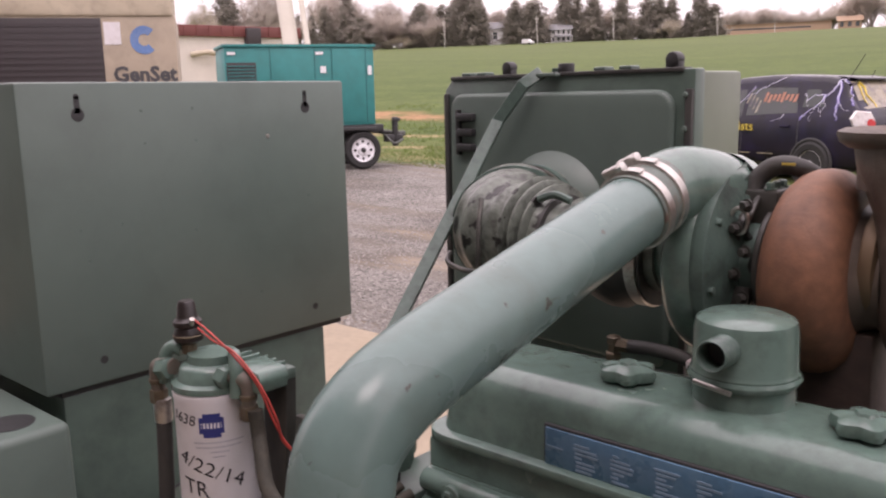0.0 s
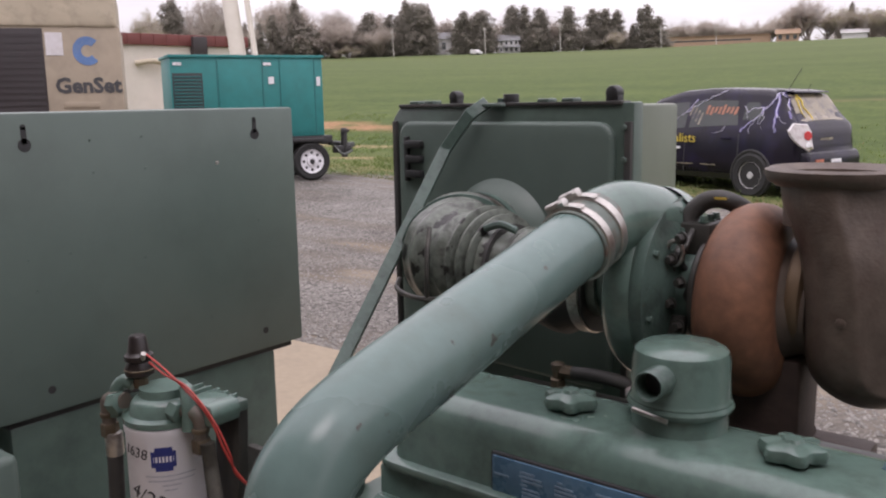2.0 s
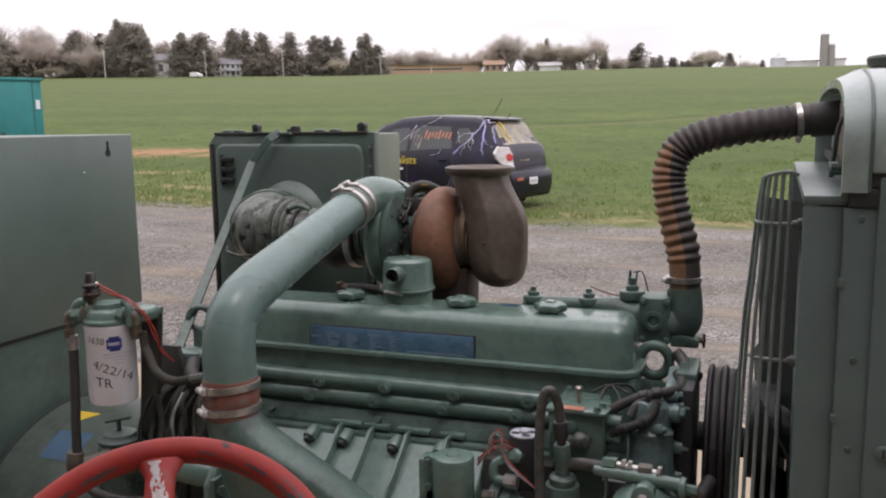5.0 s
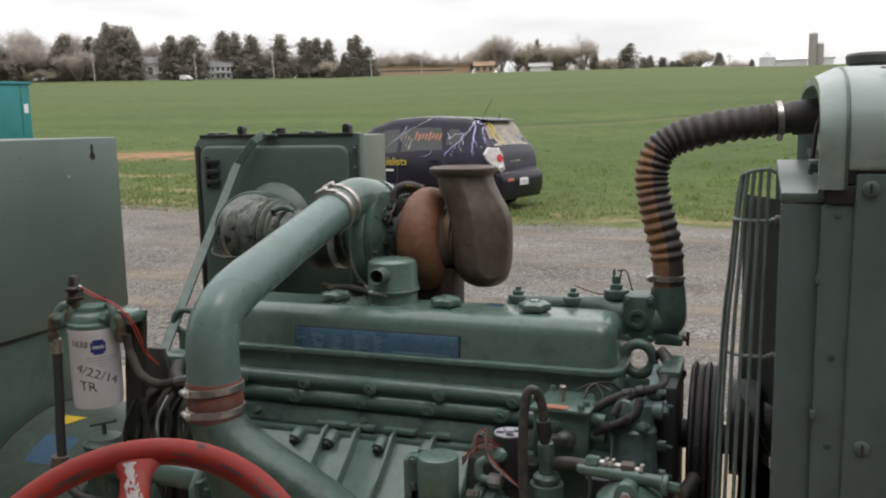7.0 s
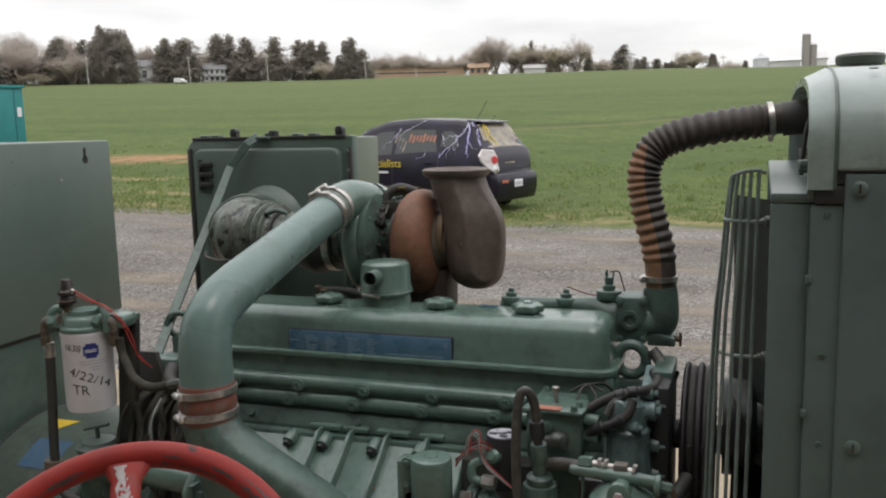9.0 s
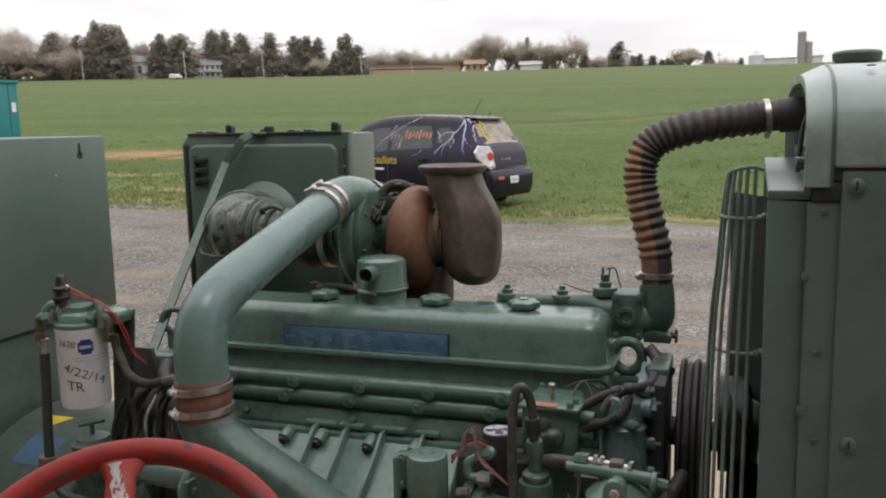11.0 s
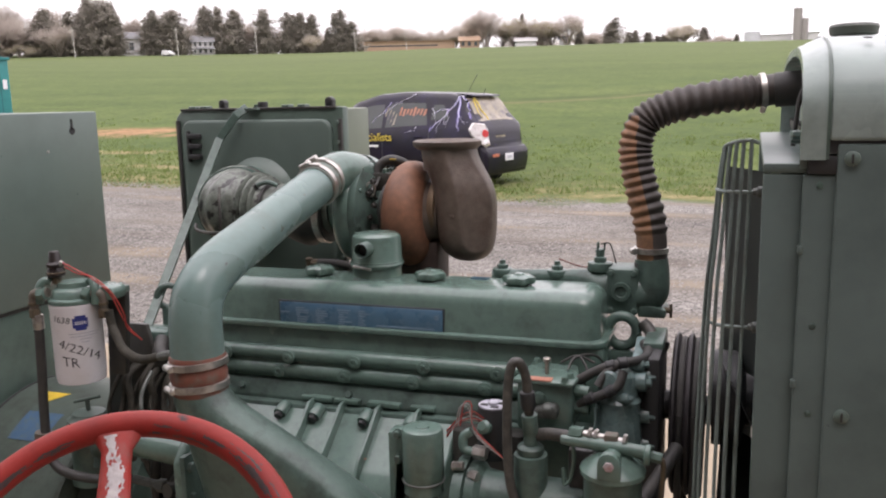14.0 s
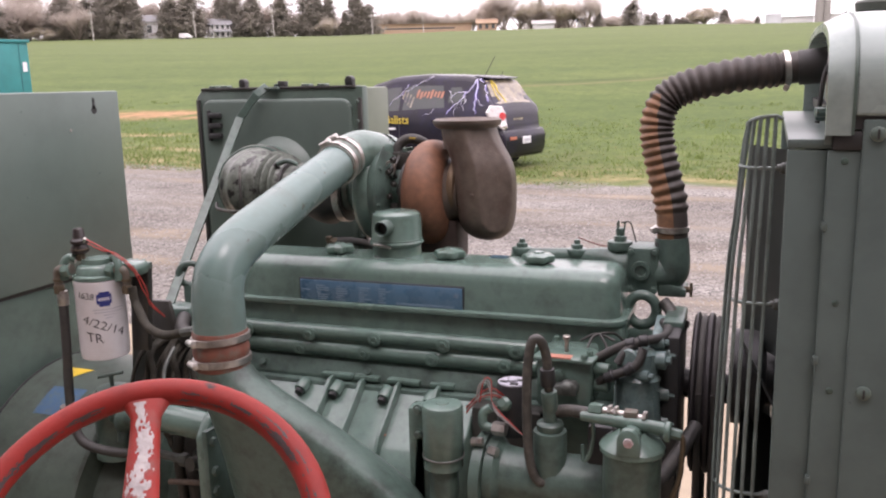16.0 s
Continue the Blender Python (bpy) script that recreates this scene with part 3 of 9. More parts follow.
def head_and_block():
    eng("cylinder_head", box(-0.616, 0.244, 0.79, 0.97, 0.985, 1.133, 0.006), M_PAINT)
    rail = box(-0.612, 0.085, 0.776, 0.792, 1.026, 1.096, 0.004)
    for z, r in ((1.081, 0.0155), (1.046, 0.0165)):
        cyl((-0.61, 0.779, z), (0.085, 0.779, z), r, 20, 0.003, bm=rail)
    rail = eng("water_rail", rail, M_PAINT, "twin-tube water rail along the head")
    for k in range(5):
        for dx, z in ((-0.556, 1.077), (-0.430, 1.045)):
            x = dx + 0.1503 * k
            if x > 0.08:
                continue
            bm = cyl((x, 0.775, z), (x, 0.760, z), 0.0145, 18, 0.002)
            lathe([(0.009, 0), (0.0088, 0.004), (0.0045, 0.0042), (0.0045, 0.001), (0, 0.001)], (x, 0.760, z), (0, -1, 0), 6, bm)
            eng("rail_bolt", bm, M_PAINT, parent=rail)
    eng("head_ledge", prism([(0.792, 1.03), (0.772, 1.022), (0.757, 0.992), (0.757, 0.984), (0.8, 0.984)], -0.612, 0.14, "x", 0.002), M_GRIMY)
    for x in (-0.52, -0.27, -0.02):
        eng("ledge_bolt", hexbolt((x, 0.766, 1.005), (0, -0.8, 0.5), 0.008, 0.008), M_GRIMY)
    eng("engine_block", box(-0.63, 0.25, 0.74, 1.02, 0.42, 0.986, 0.008), M_GRIMY)
    man = eng("exhaust_manifold", cyl((-0.6, 1.06, 1.13), (0.16, 1.06, 1.13), 0.052, 24, 0.012), M_OILY, "oil-blackened exhaust manifold")
    for x in (-0.52, -0.38, -0.24, -0.1, 0.04):
        eng("port_branch", tube([(x, 0.96, 1.1), (x, 1.0, 1.115), (x, 1.05, 1.13)], 0.036, 16), M_OILY, parent=man)
        eng("port_bolt", hexbolt((x + 0.05, 0.985, 1.15), (0, 0.2, 1), 0.009, 0.01), M_RUSTY, parent=man)
    eng("turbo_mount", box(-0.3, -0.14, 1.03, 1.16, 1.1, 1.14, 0.006), M_RUST, parent=man)
    fit = eng("brass_fitting", lathe([(0.011, 0), (0.011, 0.012), (0.008, 0.014), (0.008, 0.024), (0.01, 0.025), (0.01, 0.033), (0.006, 0.035), (0, 0.035)], (-0.461, 0.981, 1.212), (0, 0, 1), 6), M_BRASS, "dull brass fitting on the head")
    eng("fitting_nut", cyl((-0.455, 0.981, 1.236), (-0.438, 0.982, 1.236), 0.009, 6, 0.001), M_BRASS, parent=fit)
    eng("fitting_hose", tube([(-0.44, 0.982, 1.236), (-0.41, 0.988, 1.236), (-0.37, 1.0, 1.228), (-0.34, 1.02, 1.2)], 0.009, 12), M_RUBBER, parent=fit)
    eng("sump", prism([(0.74, 0.42), (0.76, 0.2), (1.0, 0.2), (1.02, 0.42)], -0.6, 0.22, "x", 0.01), M_GRIMY, "oil pan")


def manifold():
    m = eng("intake_manifold", prism([(0.765, 0.985), (0.752, 0.984), (0.64, 0.905), (0.60, 0.86), (0.59, 0.72), (0.75, 0.72)], -0.53, -0.03, "x", 0.006, 3), M_PAINT, "ribbed cast intake manifold")
    # grimy dark box, added to darken the gap past the manifold
    eng("block_side", box(-0.028, 0.11, 0.70, 0.745, 0.75, 0.982, 0.006), M_OILY, "oil-blackened side of the block")
    for x, w in ((-0.345, 0.07), (-0.275, 0.055), (-0.195, 0.07), (-0.11, 0.05)):
        rib = prism([(0.762, 1.0), (0.728, 0.998), (0.69, 0.968), (0.632, 0.93), (0.598, 0.885), (0.64, 0.89), (0.752, 0.965)], x - 0.0035, x + 0.0035, "x", 0.0015)
        eng("rib", rib, M_PAINT, parent=m)
        eng("tab", box(x - w * 0.4, x + w * 0.6, 0.746, 0.77, 0.992, 1.002, 0.002), M_PAINT, parent=m)
    for x in (-0.405, -0.327, -0.217, -0.12):
        bm = cyl((x, 0.742, 0.983), (x - 0.003, 0.716, 0.97), 0.0135, 18, 0.002)
        stud = eng("stud", bm, M_PAINT, parent=m)
        eng("stud_bolt", lathe([(0.0095, 0), (0.009, 0.008), (0.005, 0.009), (0, 0.009)], (x - 0.003, 0.716, 0.97), (-0.05, -0.87, -0.42), 6), M_BLACK, parent=stud)
    eng("dead_leaf", prism([(-0.206, 0.655), (-0.19, 0.651), (-0.187, 0.656), (-0.2, 0.661)], 0.922, 0.9235, "z"), M_RUST, parent=m)


def crossover():
    x = -0.405
    w = x - 0.017
    path = [(w, 0.474, 1.165), (w, 0.474, 1.20), (w, 0.476, 1.235), (w, 0.488, 1.27), (w + 0.004, 0.52, 1.301), (w + 0.008, 0.573, 1.324), (w + 0.012, 0.66, 1.349), (w + 0.015, 0.78, 1.382), (x, 0.93, 1.421)]
    pipe = eng("crossover_pipe", tube(path, lambda t: 0.0468 - 0.0038 * t, 40, 8), M_PIPE, "smooth sage-green charge air pipe")
    eng("lower_hose", lathe([(0.0475, 0), (0.0493, 0.002), (0.0493, 0.017), (0.0475, 0.019), (0.0497, 0.027), (0.0505, 0.034), (0.0497, 0.041), (0.0475, 0.048), (0.0493, 0.052), (0.0493, 0.066), (0.0475, 0.07)], (w, 0.473, 1.1), (0, 0.01, 1), 40), M_SLEEVE, "rust-stained hose sleeve", pipe)
    for z, tilt in ((1.155, 0.07), (1.115, 0.05)):
        clamp_eng((w, 0.474, z), (-tilt, 0.02, 1), 0.05, 0.013, pipe, (-0.55, -0.85, 0))
    d = Vector((0, 0.15, 0.042)).normalized()
    p = Vector((x, 0.93, 1.421))
    eng("upper_hose", cyl(p - d * 0.012, p + d * 0.055, 0.046, 40, 0.002), M_SLEEVE2, "", pipe)
    for k in (0.0, 0.034):
        clamp_eng(p + d * k, d, 0.0465, 0.014, pipe, (-0.45, 0, 1))
    # lower casting: round at the hose, then a flat-fronted fan that spreads along the manifold
    b = bmesh.new()
    rings = []
    stations = [(1.108, -0.469, -0.375, 0.473, 0.047, 2.0), (1.085, -0.468, -0.358, 0.474, 0.048, 2.1), (1.06, -0.464, -0.322, 0.477, 0.049, 2.3), (1.03, -0.46, -0.277, 0.484, 0.051, 2.6), (1.0, -0.456, -0.236, 0.493, 0.053, 2.9), (0.965, -0.452, -0.189, 0.503, 0.056, 3.1), (0.925, -0.448, -0.138, 0.514, 0.059, 3.3), (0.88, -0.445, -0.084, 0.524, 0.062, 3.4), (0.82, -0.44, -0.03, 0.534, 0.064, 3.4), (0.74, -0.43, 0.0, 0.54, 0.065, 3.4)]
    for z, left, right, y, ry, power in stations:
        cx, rx = (left + right) / 2, (right - left) / 2
        ring = []
        for k in range(48):
            a = 2 * math.pi * k / 48
            ca, sa = math.cos(a), math.sin(a)
            ring.append(b.verts.new((cx + rx * math.copysign(abs(ca) ** (2 / power), ca), y + ry * math.copysign(abs(sa) ** (2 / power), sa), z)))
        rings.append(ring)
    for p0, p1 in zip(rings, rings[1:]):
        for k in range(48):
            b.faces.new((p0[k], p0[(k + 1) % 48], p1[(k + 1) % 48], p1[k]))
    b.faces.new(rings[0])
    b.faces.new(rings[-1])
    eng("inlet_boot", b, M_GRIMY, "flattened air inlet casting")


def clamp_eng(p, d, r, w, parent, sd):
    band = clamp_band(p, d, r, w, parent, sd)
    return band


valve_cover()
breather()
head_and_block()
manifold()
crossover()


# ---- turbocharger ----
turbo = thing("turbocharger", "turbocharger with green compressor and rusted turbine housing", "turbocharger", at=(-0.28, 1.045, 1.2))
TY, TZ = 1.095, 1.343


def tur(name, bm, mat, label="", parent=None):
    ob = part(name, bm, mat, None, label)
    ob.parent = parent or turbo
    if not parent:
        ob.matrix_parent_inverse = Matrix.Translation(-turbo.location)
    return ob


def turbocharger():
    ax = (1, 0, 0)
    # compressor volute with a growing scroll, then its tangent outlet
    b = bmesh.new()
    rings = []
    n, sec = 48, 20
    for k in range(n + 1):
        a = math.pi / 2 + 2 * math.pi * k / n
        rs = 0.032 + 0.017 * (k / n)
        rc = 0.086
        c = Vector((-0.372, TY + rc * math.cos(a) * 1, TZ + rc * math.sin(a)))
        u = Vector((0, math.cos(a), math.sin(a)))
        rings.append([b.verts.new(c + u * rs * math.cos(t) + Vector(ax) * rs * math.sin(t)) for t in (2 * math.pi * j / sec for j in range(sec))])
    for p0, p1 in zip(rings, rings[1:]):
        for j in range(sec):
            b.faces.new((p0[j], p0[(j + 1) % sec], p1[(j + 1) % sec], p1[j]))
    comp = tur("compressor_housing", b, M_PAINT, "green aluminium compressor housing")
    tur("compressor_outlet", tube([(-0.405, 0.96, 1.429), (-0.402, 1.0, 1.437), (-0.391, 1.04, 1.438), (-0.378, 1.085, 1.427), (-0.37, 1.14, 1.4)], lambda t: 0.044 + 0.007 * min(1, t * 2.5), 32), M_PAINT, parent=comp)
    core = lathe([(0.03, 0), (0.095, 0.0), (0.118, 0.012), (0.122, 0.02), (0.122, 0.032), (0.112, 0.034), (0.1, 0.04), (0.06, 0.05), (0.06, 0.07)], (-0.372, TY, TZ), ax, 48)
    tur("back_plate", core, M_GRIMY, parent=comp)
    for k in range(8):
        a = 2 * math.pi * k / 8 + 0.2
        tur("plate_bolt", hexbolt((-0.338, TY + 0.107 * math.cos(a), TZ + 0.107 * math.sin(a)), ax, 0.0048, 0.005), M_GRIMY, parent=comp)
    tur("inlet_neck", lathe([(0.03, 0), (0.05, 0.0), (0.05, 0.03), (0.07, 0.05), (0.07, 0.07)], (-0.45, TY, TZ), ax, 40), M_PAINT, parent=comp)
    # shade of the gap between the housings is put into these dark parts
    cen = lathe([(0.062, 0), (0.062, 0.01), (0.045, 0.018), (0.042, 0.045), (0.058, 0.052), (0.075, 0.056), (0.075, 0.07)], (-0.335, TY, TZ), ax, 36)
    cen = tur("bearing_housing", cen, M_OILY, "oily dark bearing housing")
    oil = tube([(-0.326, 1.078, 1.42), (-0.325, 1.085, 1.443), (-0.312, 1.09, 1.459), (-0.295, 1.092, 1.465), (-0.277, 1.096, 1.462), (-0.262, 1.11, 1.45), (-0.256, 1.13, 1.43)], 0.0118, 16)
    oil = tur("oil_feed_hose", oil, M_RUBBER, "short black oil hose", cen)
    tur("hose_mark", box(-0.292, -0.276, 1.078, 1.0795, 1.466, 1.469), M_YMARK, parent=oil)
    tur("oil_fitting", cyl((-0.332, 1.07, 1.39), (-0.332, 1.075, 1.428), 0.014, 6, 0.002), M_GRIMY, parent=cen)
    tur("wire_loop", tube([(-0.322 + 0.011 * math.cos(a), 1.03, 1.402 + 0.015 * math.sin(a)) for a in (k * 0.7 for k in range(10))], 0.003, 8), M_STEEL, parent=cen)
    for k in range(5):
        z = 1.31 + 0.028 * k
        tur("housing_bolt", hexbolt((-0.31 - 0.012 * (k % 2), 1.025, z), (-0.3, -1, 0), 0.006, 0.008), M_OILY, parent=cen)
    for k, (x0, z0, z1, rr) in enumerate(((-0.327, 1.425, 1.345, 0.0055), (-0.315, 1.43, 1.37, 0.004), (-0.305, 1.4, 1.31, 0.006))):
        tur("oil_line", tube([(x0, 1.075, z0), (x0 + 0.004, 1.04, (z0 + z1) / 2 + 0.012), (x0 - 0.002, 1.04, (z0 + z1) / 2 - 0.012), (x0 + 0.004, 1.06, z1)], rr, 8), M_OILY, parent=cen)
    tur("oil_inlet_block", box(-0.338, -0.29, 1.065, 1.14, 1.38, 1.436, 0.006), M_OILY, parent=cen)
    for y in (1.075, 1.095, 1.115):
        tur("block_bolt", hexbolt((-0.303, y, 1.436), (0, 0, 1), 0.0055, 0.007), M_GRIMY, parent=cen)
    tur("bearing_flange", lathe([(0.05, 0), (0.072, 0.0), (0.074, 0.002), (0.074, 0.007), (0.05, 0.009)], (-0.302, TY, TZ), ax, 40), M_OILY, parent=cen)
    tur("drain_pipe", tube([(-0.318, 1.04, 1.32), (-0.32, 1.03, 1.26), (-0.315, 1.04, 1.19)], 0.012, 10), M_OILY, parent=cen)
    for k in range(6):
        a = 2 * math.pi * k / 6
        tur("vee_bolt", hexbolt((-0.283, TY + 0.068 * math.cos(a), TZ + 0.068 * math.sin(a)), (-1, 0, 0), 0.007, 0.01), M_OILY, parent=cen)
    # turbine scroll
    b = bmesh.new()
    rings = []
    for k in range(n + 1):
        a = -math.pi / 2 - 2 * math.pi * k / n
        f = 1 - k / n
        rs = 0.034 + 0.016 * f
        c = Vector((-0.241, TY + 0.078 * math.cos(a), TZ + 0.078 * math.sin(a)))
        u = Vector((0, math.cos(a), math.sin(a)))
        rings.append([b.verts.new(c + u * rs * math.cos(t) + Vector(ax) * rs * 1.06 * math.sin(t)) for t in (2 * math.pi * j / sec for j in range(sec))])
    for p0, p1 in zip(rings, rings[1:]):
        for j in range(sec):
            b.faces.new((p0[j], p0[(j + 1) % sec], p1[(j + 1) % sec], p1[j]))
    turb = tur("turbine_housing", b, M_RUST, "rust-orange cast turbine housing")
    tur("turbine_core", lathe([(0.05, 0), (0.09, 0), (0.105, 0.045), (0.111, 0.05), (0.111, 0.056), (0.1, 0.066), (0.084, 0.084), (0.07, 0.098), (0.064, 0.108), (0.064, 0.12)], (-0.285, TY, TZ), ax, 44), M_SOOT, parent=turb)
    tur("turbine_foot", prism([(TY - 0.055, 1.14), (TY + 0.055, 1.14), (TY + 0.055, 1.165), (TY + 0.04, 1.18), (TY + 0.045, 1.28), (TY - 0.045, 1.28), (TY - 0.04, 1.18), (TY - 0.055, 1.165)], -0.285, -0.17, "x", 0.006), M_BURNT, parent=turb)
    tur("foot_flange", box(-0.31, -0.1, TY - 0.06, TY + 0.06, 1.13, 1.165, 0.006), M_BURNT, parent=turb)
    tur("vee_band", lathe([(0.06, 0), (0.068, 0.004), (0.07, 0.011), (0.068, 0.018), (0.06, 0.022)], (-0.19, TY, TZ + 0.01), ax, 40), M_BRASSY, "heat-tinted clamp band", turb)


def exhaust():
    # squat cast elbow: rows of height, left and right reach
    rows = [(1.239, -0.116, -0.082), (1.244, -0.134, -0.066), (1.259, -0.155, -0.05), (1.278, -0.166, -0.043), (1.304, -0.171, -0.039), (1.342, -0.174, -0.038), (1.381, -0.177, -0.039), (1.413, -0.182, -0.047), (1.445, -0.194, -0.064), (1.471, -0.204, -0.077), (1.5, -0.209, -0.085)]
    rows = [(v.x, v.y, v.z) for v in spline(rows, 6)]
    n = 110
    cut = Vector((0.66, -0.75))
    b = bmesh.new()
    rings = []
    for z, l, r in rows:
        cx, hw = (l + r) / 2, (r - l) / 2
        ring = []
        for k in range(n):
            a = 2 * math.pi * k / n
            p = Vector((hw * math.cos(a), hw * 1.12 * math.sin(a)))
            over = p.dot(cut) - 0.06
            if over > 0:
                p -= cut * over
            ring.append(b.verts.new((cx + p.x, 1.075 + p.y, z)))
        rings.append(ring)
    for p, q in zip(rings, rings[1:]):
        for k in range(n):
            b.faces.new((p[k], p[(k + 1) % n], q[(k + 1) % n], q[k]))
    b.faces.new(rings[0][::-1])
    el = tur("exhaust_elbow", b, M_SOOT, "heat-browned exhaust outlet elbow")
    tur("elbow_neck", lathe([(0.06, 0), (0.06, 0.03), (0.07, 0.06)], (-0.175, TY, TZ + 0.01), (1, 0, 0), 36), M_SOOT, parent=el)
    f = lathe([(0.058, -0.012), (0.066, -0.014), (0.0745, -0.008), (0.0775, -0.002), (0.0775, 0.004), (0.071, 0.007), (0.064, 0.004), (0.056, 0.0), (0.055, -0.06), (0.0, -0.06)], (-0.149, 1.075, 1.505), (0, 0, 1), 48)
    tur("outlet_flange", f, M_SOOT, "rolled lip of the outlet", el)
    tur("boss", lathe([(0.006, 0), (0.0055, 0.0012), (0.003, 0.002), (0, 0.0024)], (-0.117, 1.0, 1.347), (-0.1, -1, 0), 16), M_SOOT, parent=el)


turbocharger()
exhaust()


def placed(root):
    """A maker of parts in world coordinates under the thing root."""
    def make(name, bm, mat, label="", parent=None, angle=38):
        ob = part(name, bm, mat, None, label, angle)
        ob.parent = parent or root
        if not parent:
            ob.matrix_parent_inverse = root.matrix_basis.inverted()
        return ob
    return make


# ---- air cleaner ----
# housing sheet, paler and yellower than the lid
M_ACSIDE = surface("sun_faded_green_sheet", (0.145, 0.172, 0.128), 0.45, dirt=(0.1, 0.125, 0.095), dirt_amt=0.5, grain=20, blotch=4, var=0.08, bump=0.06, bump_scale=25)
air = thing("air_cleaner", "square green sheet-metal air cleaner box", "air filter", at=(-0.77, 1.4, 1.08))
mk = placed(air)
AIR = Matrix.Translation((-1.024, 1.302, 0)) @ Matrix.Rotation(radians(-6), 4, "Z")


def air_cleaner():
    def A(bm):
        bm.transform(AIR)
        return bm

    w, z0, z1 = 0.545, 1.08, 1.589
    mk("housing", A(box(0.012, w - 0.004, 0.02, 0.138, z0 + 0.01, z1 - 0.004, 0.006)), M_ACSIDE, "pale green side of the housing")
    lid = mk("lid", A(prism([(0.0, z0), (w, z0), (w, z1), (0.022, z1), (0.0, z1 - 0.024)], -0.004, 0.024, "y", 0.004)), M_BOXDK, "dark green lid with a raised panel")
    pan = prism(round_rect(0.027, w - 0.03, z0 + 0.04, z1 - 0.03, 0.03), -0.018, 0.0, "y", 0.009, 4)
    mk("raised_panel", A(pan), M_SHEET, parent=lid)
    for x in (0.008, w - 0.008):
        mk("lid_strip", A(box(x - 0.006, x + 0.006, -0.01, 0.0, z0 + 0.03, z1 - 0.03, 0.002)), M_RUBBER, parent=lid)
    mk("lid_strip", A(box(0.02, w - 0.02, -0.008, 0.02, z1 - 0.005, z1 + 0.002, 0.002)), M_RUBBER, parent=lid)
    for z in (1.2, 1.3, 1.42, 1.5, 1.55):
        mk("rivet", A(lathe([(0.005, 0), (0.004, 0.003), (0, 0.004)], (w - 0.013, -0.01, z), (0, -1, 0), 10)), M_SHEET, parent=lid)
    for x, r in ((0.158, 0.011), (0.5, 0.012)):
        b = cyl((x, 0.0, z1 + 0.014), (x, 0.022, z1 + 0.014), r, 24, 0.004)
        box(x - r, x + r, 0.002, 0.02, z1 - 0.004, z1 + 0.012, 0.003, bm=b)
        mk("wing_latch", A(b), M_BLACK, "black over-centre latch")
    b = cyl((0.285, 0.016, z1), (0.285, 0.016, z1 + 0.017), 0.014, 20, 0.002)
    mk("top_plug", A(b), M_BLACK)
    for x in (0.06, 0.1, 0.37, 0.42):
        mk("clip", A(box(x - 0.012, x + 0.012, -0.006, 0.02, z1, z1 + 0.008, 0.003)), M_BOXDK)
    bx = None
    for k in range(3):
        bx = box(0.055, 0.098, -0.03, -0.014, 1.452 + k * 0.028, 1.467 + k * 0.028, 0.004, bm=bx)
    box(0.05, 0.06, -0.026, -0.014, 1.445, 1.53, 0.002, bm=bx)
    mk("vent", A(bx), M_BLACK, "black plastic vent")
    cone = lathe([(0.122, 0), (0.116, 0.01), (0.098, 0.028), (0.079, 0.04), (0.074, 0.06)], (0.283, -0.012, 1.342), (0, -1, 0), 48)
    mk("outlet_cone", A(cone), M_SHEET, "flared round outlet")
    mk("bracket", box(-0.98, -0.6, 1.32, 1.4, 1.02, 1.09, 0.004), M_BOXDK)
    mk("support_leg", box(-0.81, -0.75, 1.37, 1.41, 0.3, 1.05, 0.004), M_BOXDK, "steel support under the housing")


air_cleaner()

boot = thing("rubber_elbow", "weathered black rubber intake elbow with clamps", "hose", at=(-0.72, 1.15, 1.35))
mk = placed(boot)


